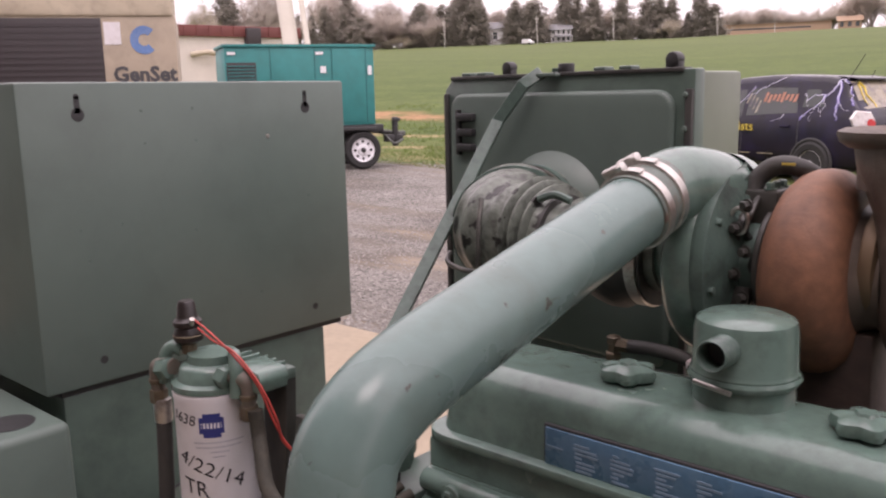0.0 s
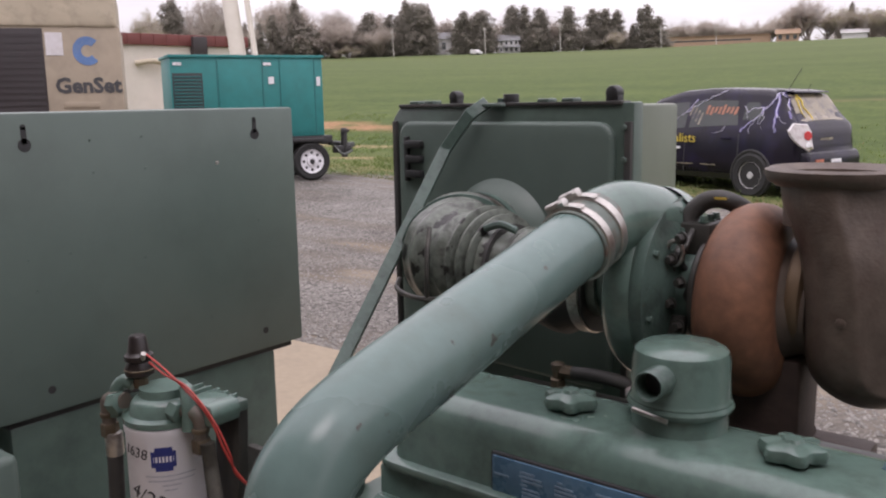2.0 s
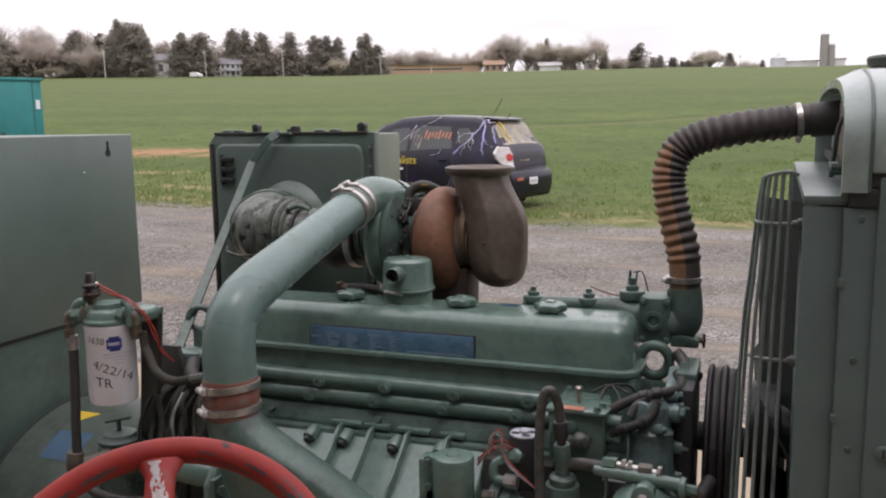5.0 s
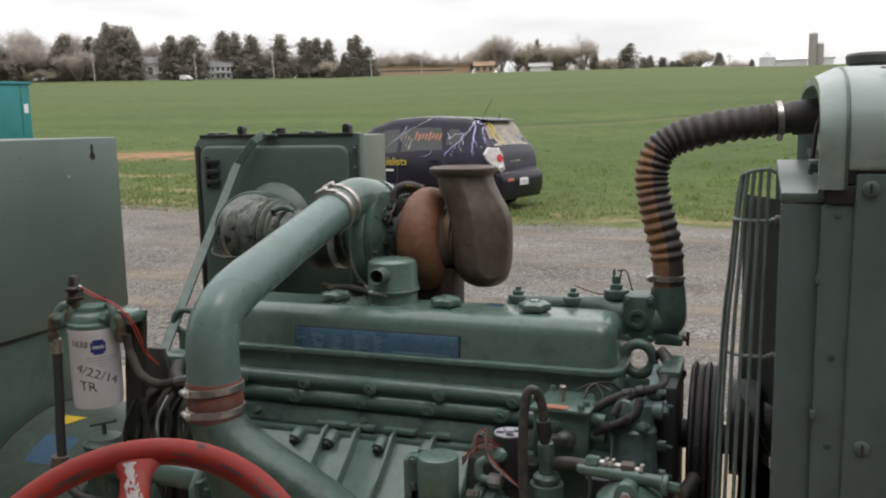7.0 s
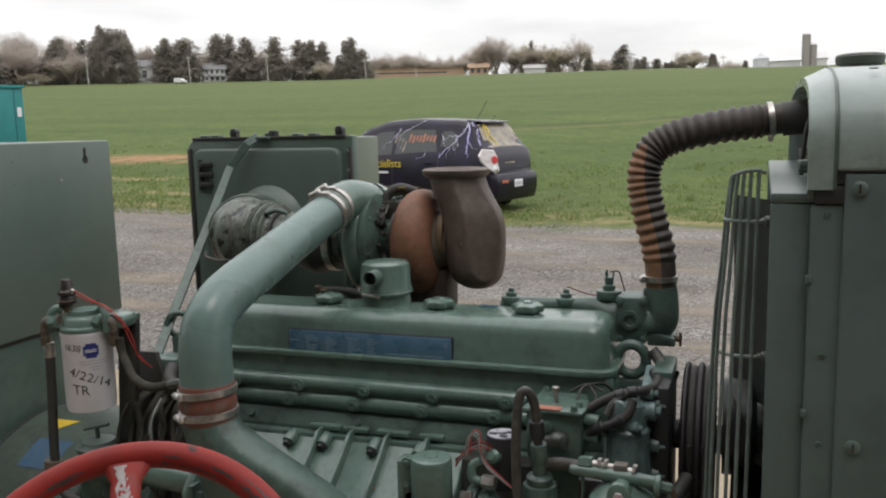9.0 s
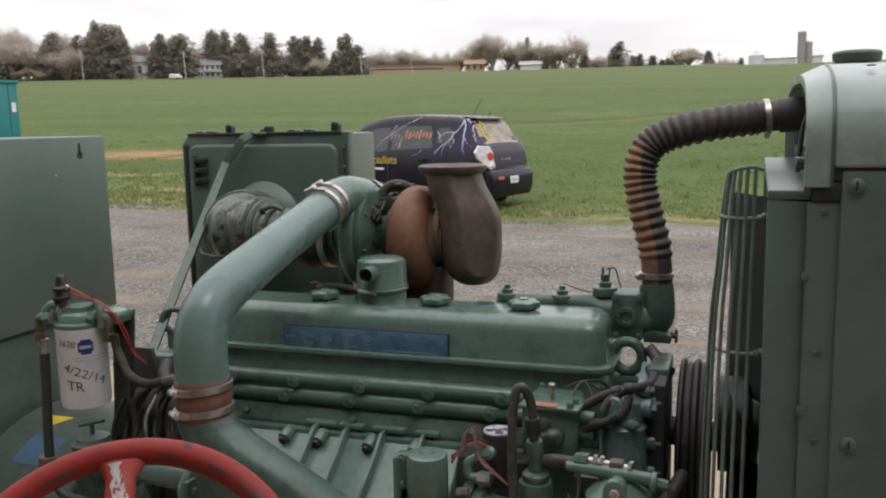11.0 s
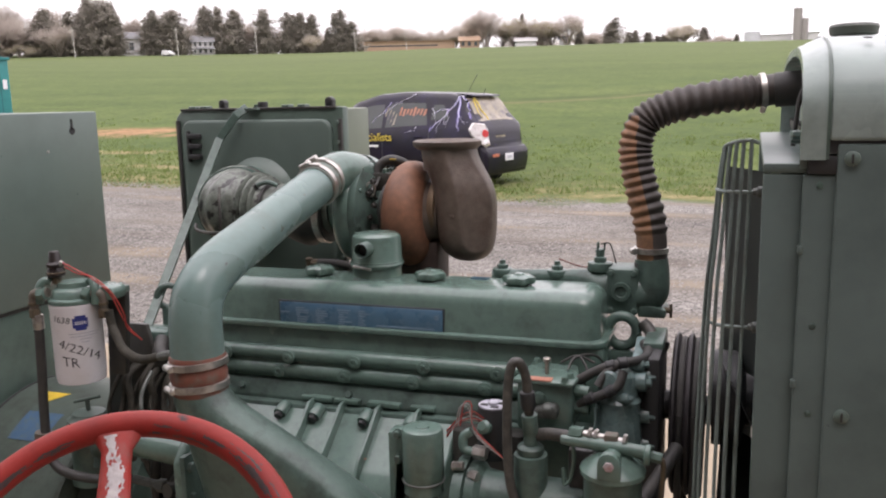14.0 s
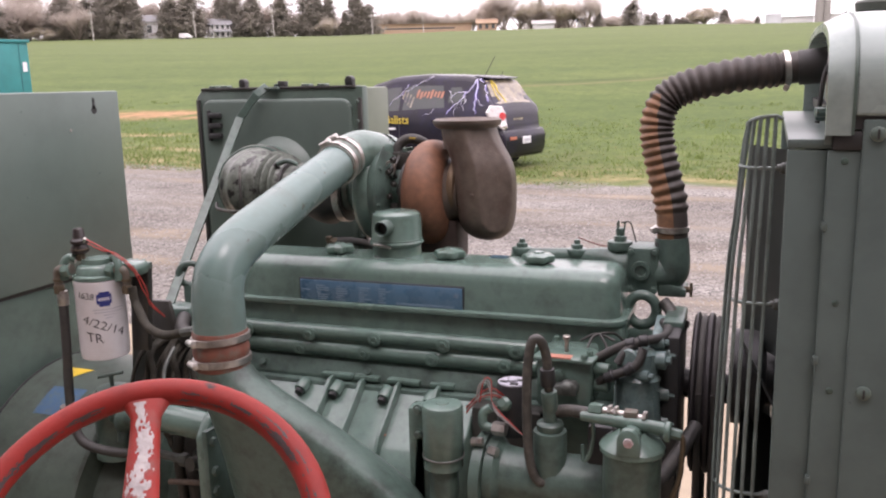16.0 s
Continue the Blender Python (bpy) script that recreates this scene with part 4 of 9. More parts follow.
def intake_boot():
    path = [(-0.752, 1.258, 1.338), (-0.757, 1.21, 1.338), (-0.758, 1.18, 1.338), (-0.746, 1.145, 1.34), (-0.708, 1.118, 1.342), (-0.64, 1.1, 1.343), (-0.57, 1.096, 1.343), (-0.5, 1.095, 1.343), (-0.44, 1.095, 1.343)]

    def rad(t):
        r = 0.099 - 0.042 * max(0, min(1, (t - 0.4) / 0.22))
        for c, w, h in ((0.2, 0.02, 0.003), (0.33, 0.025, 0.006), (0.41, 0.015, -0.003), (0.46, 0.02, 0.006), (0.53, 0.012, 0.005), (0.58, 0.012, 0.006), (0.64, 0.013, 0.007), (0.69, 0.012, -0.002), (0.73, 0.012, 0.005)):
            r += h * math.exp(-((t - c) / w) ** 2)
        return r

    b = tube(path, rad, 56, 16)
    b.normal_update()
    for v in b.verts:
        w = noise.noise(v.co * 28) * 0.0022 + noise.noise(v.co * 75) * 0.0009
        v.co += v.normal * w
    body = mk("elbow_body", b, M_BOOT)
    mk("clamp_ring", lathe([(0.097, -0.007), (0.1015, -0.006), (0.1015, 0.006), (0.097, 0.007)], (-0.757, 1.215, 1.338), (0.05, 1, 0), 40), M_GRIMY)
    for y, r_ in ((1.236, 0.0985), (1.2, 0.1), (1.188, 0.1)):
        mk("moulded_rib", lathe([(r_ - 0.003, -0.004), (r_ + 0.002, -0.002), (r_ + 0.002, 0.002), (r_ - 0.003, 0.004)], (-0.7575, y, 1.338), (0.02, 1, 0), 40), M_OLDRUB, "", body)
    for x, r_ in ((-0.662, 0.088), (-0.647, 0.083), (-0.632, 0.077), (-0.585, 0.06)):
        mk("moulded_rib", lathe([(r_ - 0.003, -0.004), (r_ + 0.0025, -0.002), (r_ + 0.0025, 0.002), (r_ - 0.003, 0.004)], (x, 1.104, 1.343), (1, -0.2, 0), 40), M_BOOT, "", body)
    mk("clamp_ring", lathe([(0.099, -0.005), (0.103, -0.004), (0.103, 0.004), (0.099, 0.005)], (-0.749, 1.15, 1.34), (0.6, -0.8, 0), 40), M_GRIMY)
    mk("end_sleeve", lathe([(0.056, 0), (0.062, 0.012), (0.074, 0.04), (0.08, 0.06), (0.08, 0.078), (0.073, 0.09), (0.07, 0.125)], (-0.578, 1.096, 1.336), (1, 0, 0), 44), M_RUBBER, "dark brown-black rubber sleeve at the compressor")
    mk("clamp_ring", lathe([(0.07, -0.009), (0.0725, -0.008), (0.0725, 0.008), (0.07, 0.009)], (-0.466, 1.095, 1.336), (1, 0, 0), 40), M_STEEL, "shiny hose clamp")
    mk("clamp_ring", lathe([(0.0625, -0.004), (0.066, -0.003), (0.066, 0.003), (0.0625, 0.004)], (-0.615, 1.098, 1.343), (1, -0.1, 0), 40), M_RUBBER)
    # rubber strap ends and the moulded seam across the bend
    mk("moulded_seam", tube([(-0.845, 1.10, 1.297), (-0.82, 1.066, 1.289), (-0.775, 1.042, 1.287), (-0.73, 1.031, 1.289), (-0.685, 1.031, 1.295)], 0.0045, 8), M_OLDRUB, "", body)
    mk("moulded_seam", tube([(-0.735, 1.05, 1.4), (-0.725, 1.03, 1.36), (-0.722, 1.025, 1.32), (-0.73, 1.034, 1.28)], 0.004, 8), M_OLDRUB, "", body)
    mk("strap_end", tube([(-0.635, 1.06, 1.405), (-0.61, 1.065, 1.412), (-0.585, 1.07, 1.404)], 0.006, 8), M_GRIMY)


intake_boot()

strap = thing("brace_rod", "flat green steel brace strap up to the air cleaner", "bracket", at=(-0.81, 0.83, 1.09))
mk = placed(strap)


def brace():
    pts = [(-0.772, 1.262, 1.592), (-0.79, 1.235, 1.572), (-0.846, 1.235, 1.51), (-0.81, 0.83, 1.095)]
    b = bmesh.new()
    rings = []
    for i, p in enumerate(pts):
        p = Vector(p)
        d = (Vector(pts[min(i + 1, 3)]) - Vector(pts[max(i - 1, 0)])).normalized()
        s = d.cross(Vector((0.35, -0.92, 0.2))).normalized()
        n_ = s.cross(d)
        rings.append([b.verts.new(p + s * a * 0.0108 + n_ * c * 0.004) for a, c in ((-1, -1), (1, -1), (1, 1), (-1, 1))])
    for a, c in zip(rings, rings[1:]):
        for k in range(4):
            b.faces.new((a[k], a[(k + 1) % 4], c[(k + 1) % 4], c[k]))
    b.faces.new(rings[0][::-1])
    b.faces.new(rings[-1])
    bmesh.ops.bevel(b, geom=b.edges[:], offset=0.001, segments=1, affect="EDGES")
    mk("strap", b, M_GRIMY)
    mk("foot", box(-0.775, -0.735, 1.25, 1.31, 1.584, 1.59, 0.001), M_SHEET)
    mk("bolt", hexbolt((-0.755, 1.28, 1.59), (0, 0, 1), 0.007, 0.007), M_GRIMY)


brace()

# ---- oil filter ----
M_LOOM = surface("grimy_cable_loom", (0.05, 0.048, 0.04), 0.8, dirt=(0.085, 0.075, 0.06), dirt_amt=0.8, grain=60, blotch=25, var=0.3)
less_sheen(M_LOOM, 0.15)
filt = thing("spin_on_filter", "white spin-on filter with handwritten date on a green head", "filter", at=(-0.785, 0.6, 1.04))
mk = placed(filt)


def written(txt, size, at, turn, mat, mk_, name, parent, bold=0.0, shear=0.0, wrap=None, fall=0.0):
    """Text as a mesh; wrap = (centre x, centre y, radius) lays it round an upright can."""
    c = bpy.data.curves.new("text", "FONT")
    c.body, c.size, c.extrude, c.offset, c.shear = txt, size, 0.0004, bold, shear
    c.resolution_u = 3
    ob = bpy.data.objects.new("text", c)
    scene.collection.objects.link(ob)
    me = bpy.data.meshes.new_from_object(ob.evaluated_get(bpy.context.evaluated_depsgraph_get()))
    bpy.data.objects.remove(ob)
    if wrap:
        cx, cy, r, ang = wrap
        for v in me.vertices:
            a = ang + v.co.x / r
            v.co = Vector((cx + (r + v.co.z) * math.cos(a), cy + (r + v.co.z) * math.sin(a), at + v.co.y - fall * v.co.x - 2.5 * fall * v.co.x ** 2))
    else:
        me.transform(turn)
    me.materials.clear()
    return mk_(name, me, mat, "", parent)


def oil_filter():
    c = (-0.796, 0.6)
    r = 0.049
    can = mk("filter_can", lathe([(0.0, 0), (0.035, 0.0), (0.047, 0.003), (r - 0.001, 0.012), (r, 0.02), (r, 0.155), (r + 0.001, 0.158), (r + 0.001, 0.166), (r - 0.004, 0.168)], (*c, 1.048), (0, 0, 1), 48), M_WHITE, "white painted filter can")
    mid = math.atan2(-0.761 - c[1], 0.46 - c[0])
    for txt, z, a0, s, sh, fall in (("1638", 1.183, -1.05, 0.019, 0.2, 0.12), ("4/22/14", 1.132, -0.88, 0.027, 0.3, 0.36), ("TR", 1.093, -0.72, 0.028, -0.05, 0.15)):
        written(txt, s, z, None, M_INK, mk, "handwriting", can, -0.0002, sh, (*c, r + 0.0003, mid + a0), fall)
    def can_bar(a0, a1, z0, z1, mat, name):
        b = bmesh.new()
        k = max(2, int((a1 - a0) / 0.08))
        rows = [[b.verts.new((c[0] + (r + 0.0005) * math.cos(mid + a0 + (a1 - a0) * i / k), c[1] + (r + 0.0005) * math.sin(mid + a0 + (a1 - a0) * i / k), z)) for i in range(k + 1)] for z in (z0, z1)]
        for i in range(k):
            b.faces.new((rows[0][i], rows[0][i + 1], rows[1][i + 1], rows[1][i]))
        mk(name, b, mat, "", can)
    can_bar(-0.18, 0.42, 1.169, 1.189, M_LOGO, "logo_patch")
    can_bar(-0.08, 0.34, 1.164, 1.169, M_LOGO, "logo_patch")
    can_bar(-0.08, 0.34, 1.189, 1.194, M_LOGO, "logo_patch")
    can_bar(-0.12, 0.36, 1.1755, 1.1825, M_WHITE, "logo_stripe")
    for k, (a0, a1) in enumerate(((-0.35, 0.9), (-0.3, 0.85), (0.05, 0.5), (0.1, 0.4))):
        can_bar(a0, a1, 1.157 - k * 0.006, 1.1583 - k * 0.006, M_SMALLPRINT, "print_line")
    head = lathe([(0.046, 0), (0.0505, 0.002), (0.0505, 0.009), (0.043, 0.012), (0.04, 0.026), (0.036, 0.03), (0.03, 0.032), (0.029, 0.042), (0, 0.043)], (*c, 1.214), (0, 0, 1), 36)
    head = mk("filter_head", head, M_PAINT, "cast green filter head")
    mk("bracket_arm", box(-0.80, -0.702, 0.612, 0.655, 1.228, 1.242, 0.003), M_BOXDK, parent=head)
    mk("bracket_plate", prism([(-0.764, 1.05), (-0.722, 1.05), (-0.706, 1.2), (-0.704, 1.236), (-0.75, 1.24)], 0.64, 0.656, "y", 0.003), M_OILY, parent=head)
    mk("bracket_rib", prism([(-0.75, 1.22), (-0.704, 1.22), (-0.7, 1.236), (-0.705, 1.246), (-0.75, 1.25)], 0.6, 0.642, "y", 0.003), M_PAINT, parent=head)
    for sx in (-1, 1):
        p = Vector((c[0] + sx * 0.036, c[1] - 0.012 + sx * 0.012, 1.237))
        mk("ear", tube([p + Vector((0, 0.006, 0.018)), p + Vector((sx * 0.012, 0, 0.022)), p + Vector((sx * 0.022, -0.006, 0.008)), p + Vector((sx * 0.022, -0.008, -0.024))], 0.0085, 12), M_PAINT, parent=head)
        q = p + Vector((sx * 0.034, -0.006 + sx * 0.006, -0.006))
        mk("port_nut", cyl(p + Vector((0, -0.014, 0)), p + (q - p) * 0.45 + Vector((0, -0.012, 0)), 0.0135, 6, 0.002), M_PAINT, "", head)
        mk("elbow_fitting", tube([p + Vector((0, -0.008, 0)), p + (q - p) * 0.7 + Vector((0, -0.004, 0.003)), q + Vector((0, 0, -0.004)), q + Vector((0, 0, -0.03))], lambda f: 0.0105 - 0.002 * f, 14), M_RUSTY, "rusty elbow fitting", head)
        mk("elbow_collar", cyl(q + Vector((0, 0, -0.014)), q + Vector((0, 0, -0.02)), 0.0108, 14, 0.001), M_BRASS, "", head)
        mk("swivel_nut", cyl(q + Vector((0, 0, -0.028)), q + Vector((0, 0, -0.046)), 0.0112, 6, 0.002), M_BRASS, "", head)
    # sender with its red wires
    s = Vector((-0.823, 0.586, 1.252))
    mk("sender_stem", cyl(s, s + Vector((0, 0, 0.02)), 0.009, 8, 0.001), M_BRASS, "", head)
    mk("sender_body", lathe([(0.012, 0), (0.018, 0.004), (0.018, 0.012), (0.014, 0.02), (0.0175, 0.022), (0.0175, 0.028), (0.014, 0.031), (0.0125, 0.034), (0.0105, 0.05), (0.008, 0.053), (0, 0.053)], s + Vector((0, 0, 0.014)), (0, 0, 1), 20), M_SENDER, "", head)
    mk("sender_ring", lathe([(0.0178, 0), (0.0188, 0.0008), (0.0188, 0.0022), (0.0178, 0.003)], s + Vector((0, 0, 0.0225)), (0, 0, 1), 24), M_BRASS, "", head)
    mk("sender_terminal", cyl(s + Vector((0.015, -0.004, 0.04)), s + Vector((0.021, -0.006, 0.048)), 0.0032, 8), M_STEEL, "", head)
    for k in range(5):
        mk("head_rib", box(-0.788 + 0.017 * k, -0.784 + 0.017 * k, 0.604, 0.65, 1.24, 1.2475, 0.001), M_PAINT, "", head)
    for k in range(2):
        o = Vector((0.006 * k, 0, -0.003 * k))
        mk("red_wire", tube([s + Vector((0.016, 0, 0.045 - 0.006 * k)) + o, (-0.78 + 0.006 * k, 0.59, 1.284 - 0.009 * k), (-0.735, 0.592, 1.262 + 0.005 * k), (-0.706 + 0.006 * k, 0.60, 1.232), (-0.694 + 0.008 * k, 0.61, 1.19), (-0.684 - 0.006 * k, 0.62, 1.16), (-0.672, 0.64, 1.13)], 0.0014, 6), M_REDWIRE, "", head)
    # hoses
    q = Vector((-0.862, 0.566, 1.195))
    mk("ferrule", cyl(q + Vector((0, 0, -0.004)), q + Vector((0, 0, -0.035)), 0.0112, 16, 0.002), M_STEEL)
    mk("drop_hose", tube([q + Vector((0, 0, -0.03)), q + Vector((0.0, -0.004, -0.12)), q + Vector((-0.002, -0.008, -0.2)), q + Vector((0.002, -0.012, -0.27)), q + Vector((0.03, -0.02, -0.32)), q + Vector((0.1, -0.02, -0.335)), q + Vector((0.2, -0.01, -0.33))], 0.0098, 12), M_RUBBER, "ribbed black hose")
    q = Vector((-0.714, 0.60, 1.2))
    mk("return_hose", tube([q, q + Vector((0.004, 0, -0.03)), q + Vector((0.018, -0.008, -0.045)), q + Vector((0.05, -0.025, -0.072)), q + Vector((0.1, -0.04, -0.082)), q + Vector((0.152, -0.05, -0.07))], 0.0088, 12), M_LOOM, "green-grey hose")
    mk("hose_end", cyl(q + Vector((0.148, -0.049, -0.071)), q + Vector((0.182, -0.054, -0.062)), 0.009, 8, 0.002), M_DULL)


M_SENDER = surface("dark_brown_bakelite", (0.018, 0.013, 0.012), 0.35, dirt=(0.04, 0.03, 0.025), dirt_amt=0.6, blotch=40)
M_LOGO = surface("navy_print", (0.02, 0.03, 0.16), 0.4, bump=0)
M_SMALLPRINT = surface("grey_print", (0.42, 0.42, 0.47), 0.5, bump=0)
M_REDWIRE = surface("red_wire", (0.45, 0.05, 0.04), 0.5, bump=0)
oil_filter()

# ---- generator end ----
gen = thing("generator", "round green generator housing with warning stickers", "generator", at=(-1.1, 0.88, 0.3))
mk = placed(gen)


def generator_end():
    body = lathe([(0.2, 0), (0.352, 0.0), (0.358, 0.006), (0.358, 0.3), (0.353, 0.306), (0.3, 0.31), (0.28, 0.4), (0.28, 0.46)], (-1.2, 0.88, 0.56), (1, 0, 0), 72)
    body = mk("stator_shell", body, M_GENSHELL, "rolled steel generator shell")
    mk("flywheel_housing", lathe([(0.3, 0), (0.3, 0.03), (0.27, 0.05), (0.26, 0.1)], (-0.74, 0.88, 0.66), (1, 0, 0), 48), M_GRIMY)
    mk("seam_gap", lathe([(0.359, 0), (0.3605, 0.001), (0.3605, 0.005), (0.359, 0.006)], (-1.195, 0.88, 0.56), (1, 0, 0), 72), M_BLACK, parent=body)

    def sticker(a0, a1, x0, x1, mat, name, tri=False):
        b = bmesh.new()
        n = 6
        rr = 0.3592
        lo, hi = [], []
        for i in range(n + 1):
            a = radians(a0 + (a1 - a0) * i / n)
            p = (0.88 + rr * math.cos(a), 0.56 + rr * math.sin(a))
            m = (x0 + x1) / 2
            s = (1 - i / n) if tri else 1
            lo.append(b.verts.new((m + (x0 - m) * s, *p)))
            hi.append(b.verts.new((m + (x1 - m) * s + 1e-5, *p)))
        for i in range(n):
            b.faces.new((lo[i], hi[i], hi[i + 1], lo[i + 1]))
        mk(name, b, mat, "", body)
    sticker(98.5, 106, -1.125, -1.045, M_YELLOW, "warning_triangle", True)
    sticker(111, 124.5, -1.1, -1.0, M_STICKER, "blue_sticker")
    b = lathe([(0.044, 0), (0.046, 0.004), (0.046, 0.01), (0.038, 0.014), (0.034, 0.022), (0.012, 0.026), (0, 0.026)], (-0.858, 0.676, 0.922), (0, 0, 1), 32)
    tube([(-0.888, 0.668, 0.967), (-0.832, 0.683, 0.979)], 0.004, 8, bm=b)
    cyl((-0.858, 0.676, 0.94), (-0.86, 0.676, 0.973), 0.005, 10, bm=b)
    mk("filler_cap", b, M_SHEET, "pale tee-handled filler cap")
    neck = lathe([(0.05, 0), (0.05, 0.02), (0.046, 0.03), (0.046, 0.115), (0.049, 0.12), (0.049, 0.13), (0.04, 0.132)], (-0.85, 0.672, 0.79), (0, 0, 1), 36)
    mk("filler_neck", neck, M_GRIMY, "round filler neck")
    b = tube([(-0.81, 0.62, 0.9), (-0.78, 0.6, 0.925), (-0.76, 0.59, 0.91), (-0.755, 0.58, 0.87)], 0.013, 12)
    mk("neck_pipe", b, M_GRIMY)
    # rust-brown hose elbow under the drop hose
    b = tube([(-0.865, 0.552, 0.945), (-0.868, 0.552, 0.925), (-0.882, 0.566, 0.905), (-0.875, 0.59, 0.9), (-0.83, 0.62, 0.915)], 0.017, 14)
    mk("hose_elbow", b, M_RUSTY, "rust-brown hose elbow")
    # bell housing clutter behind the pipe
    for k, (x, y) in enumerate(((-0.70, 0.74), (-0.67, 0.78), (-0.65, 0.73), (-0.69, 0.82))):
        mk("cable", tube([(x, y, 1.10 - 0.01 * k), (x + 0.01, y - 0.02, 1.02), (x - 0.01, y - 0.02, 0.92), (x + 0.02, y, 0.8)], 0.011, 10), M_RUBBER)
    mk("end_plate", box(-0.70, -0.62, 0.74, 1.02, 0.55, 1.06, 0.006), M_BOXDK)
    for k in range(9):
        x = -0.775 + 0.017 * k
        mk("harness_cable", tube([(x + 0.02, 0.76, 1.075 - 0.006 * (k % 3)), (x + 0.006 * (k % 2), 0.70 - 0.012 * (k % 3), 1.04), (x - 0.012 + 0.01 * (k % 3), 0.665 + 0.01 * (k % 2), 0.985), (x + 0.008 * (k % 4 - 1), 0.655, 0.93), (x + 0.01, 0.66, 0.82)], 0.0045 + 0.0014 * (k % 3), 10), M_LOOM)
    mk("grey_lead", tube([(-0.655, 0.64, 1.065), (-0.652, 0.60, 1.03), (-0.638, 0.58, 0.99), (-0.634, 0.58, 0.9)], 0.004, 8), M_DULL)
    mk("wire_boot", tube([(-0.70, 0.74, 1.1), (-0.685, 0.71, 1.085), (-0.66, 0.69, 1.07)], 0.016, 12), M_RUBBER)
    b = box(-0.835, -0.70, 0.77, 0.86, 1.06, 1.10, 0.008)
    box(-0.79, -0.70, 0.75, 0.79, 1.085, 1.115, 0.006, bm=b)
    cyl((-0.74, 0.78, 1.1), (-0.64, 0.77, 1.1), 0.018, 14, 0.002, bm=b)
    mk("junction_block", b, M_GRIMY, "grimy fitting block")
    mk("rear_lifting_eye", tube([(-0.796 + 0.022 * math.cos(a), 0.9 + 0.014 * math.cos(a), 1.156 + 0.026 * math.sin(a)) for a in (k * math.pi / 6 for k in range(13))], 0.0075, 12, 3), M_GRIMY, "cast lifting eye")
    mk("eye_base", box(-0.81, -0.782, 0.888, 0.912, 0.83, 1.13, 0.004), M_GRIMY)
    mk("filter_bracket", prism([(-0.845, 0.86), (-0.69, 0.86), (-0.70, 1.06), (-0.72, 1.14), (-0.79, 1.14), (-0.825, 1.06)], 0.715, 0.727, "y", 0.003), M_OILY, "oil-blackened support plate")
    # side tube with end bracket
    mk("starter_tube", cyl((-0.655, 0.545, 0.955), (-0.51, 0.555, 0.938), 0.0285, 28, 0.004), M_PAINT, "plain round side tube")
    mk("tube_bracket", prism([(0.5, 0.62), (0.6, 0.62), (0.6, 0.95), (0.58, 0.975), (0.53, 0.975), (0.5, 0.94)], -0.515, -0.495, "x", 0.005), M_PAINT)
    for z in (0.96, 0.90, 0.86):
        mk("bracket_bolt", hexbolt((-0.495, 0.515, z - 0.03), (1, 0, 0), 0.01, 0.012), M_GRIMY)
    mk("side_elbow", tube([(-0.8, 0.65, 0.87), (-0.765, 0.6, 0.9), (-0.72, 0.56, 0.935), (-0.65, 0.545, 0.955)], 0.022, 20), M_GRIMY)
    mk("lower_block", box(-0.66, -0.46, 0.62, 0.7, 0.6, 0.93, 0.01), M_OILY)
    mk("side_plate", box(-0.5, -0.488, 0.5, 0.62, 0.6, 0.955, 0.003), M_GRIMY)
    for x, r_ in ((-0.63, 0.011), (-0.595, 0.016), (-0.55, 0.009)):
        mk("riser_pipe", tube([(x, 0.6, 0.62), (x + 0.004, 0.595, 0.75), (x - 0.006, 0.6, 0.85), (x, 0.615, 0.93)], r_, 12), (M_OILY, M_RUBBER, M_SOOT)[int(x * 100) % 3])
    mk("pipe_stub", cyl((-0.66, 0.565, 0.862), (-0.6, 0.563, 0.858), 0.009, 8, 0.001), M_DULL, "dull steel pipe stub")
    mk("stub_nut", cyl((-0.6, 0.563, 0.858), (-0.585, 0.563, 0.857), 0.014, 6, 0.001), M_DULL)
    mk("cross_rod", cyl((-0.64, 0.57, 0.8), (-0.5, 0.57, 0.815), 0.006, 10), M_SOOT)
    mk("drain_valve", lathe([(0.02, 0), (0.026, 0.006), (0.026, 0.03), (0.014, 0.04), (0.014, 0.06), (0, 0.061)], (-0.545, 0.59, 0.86), (-0.2, -1, 0.1), 16), M_OILY)


M_GENSHELL = surface("dusty_dark_generator_paint", (0.066, 0.088, 0.072), 0.5, dirt=(0.035, 0.038, 0.03), dirt_amt=0.8, grain=40, blotch=8, var=0.2, bump=0.2)
M_YELLOW = surface("yellow_sticker", (0.6, 0.42, 0.04), 0.4, bump=0, dirt=(0.3, 0.22, 0.05), dirt_amt=0.5)
M_STICKER = surface("blue_sticker", (0.05, 0.11, 0.19), 0.5, bump=0, dirt=(0.09, 0.12, 0.105), dirt_amt=1.0, blotch=26)
generator_end()

ctl = thing("control_box", "green sheet-metal control box with keyhole slots, over the generator", "control box", at=(-1.5, 0.89, 0.4))
mk = placed(ctl)


def keyhole(y, z):
    b = lathe([(0, 0), (0.0105, 0), (0.0105, 0.0008), (0, 0.0008)], (-1.2222, y, z - 0.008), (1, 0, 0), 20)
    box(-1.2222, -1.2214, y - 0.0045, y + 0.0045, z - 0.006, z + 0.02, bm=b)
    lathe([(0, 0), (0.0045, 0), (0.0045, 0.0008), (0, 0.0008)], (-1.2222, y, z + 0.02), (1, 0, 0), 12, bm=b)
    return b


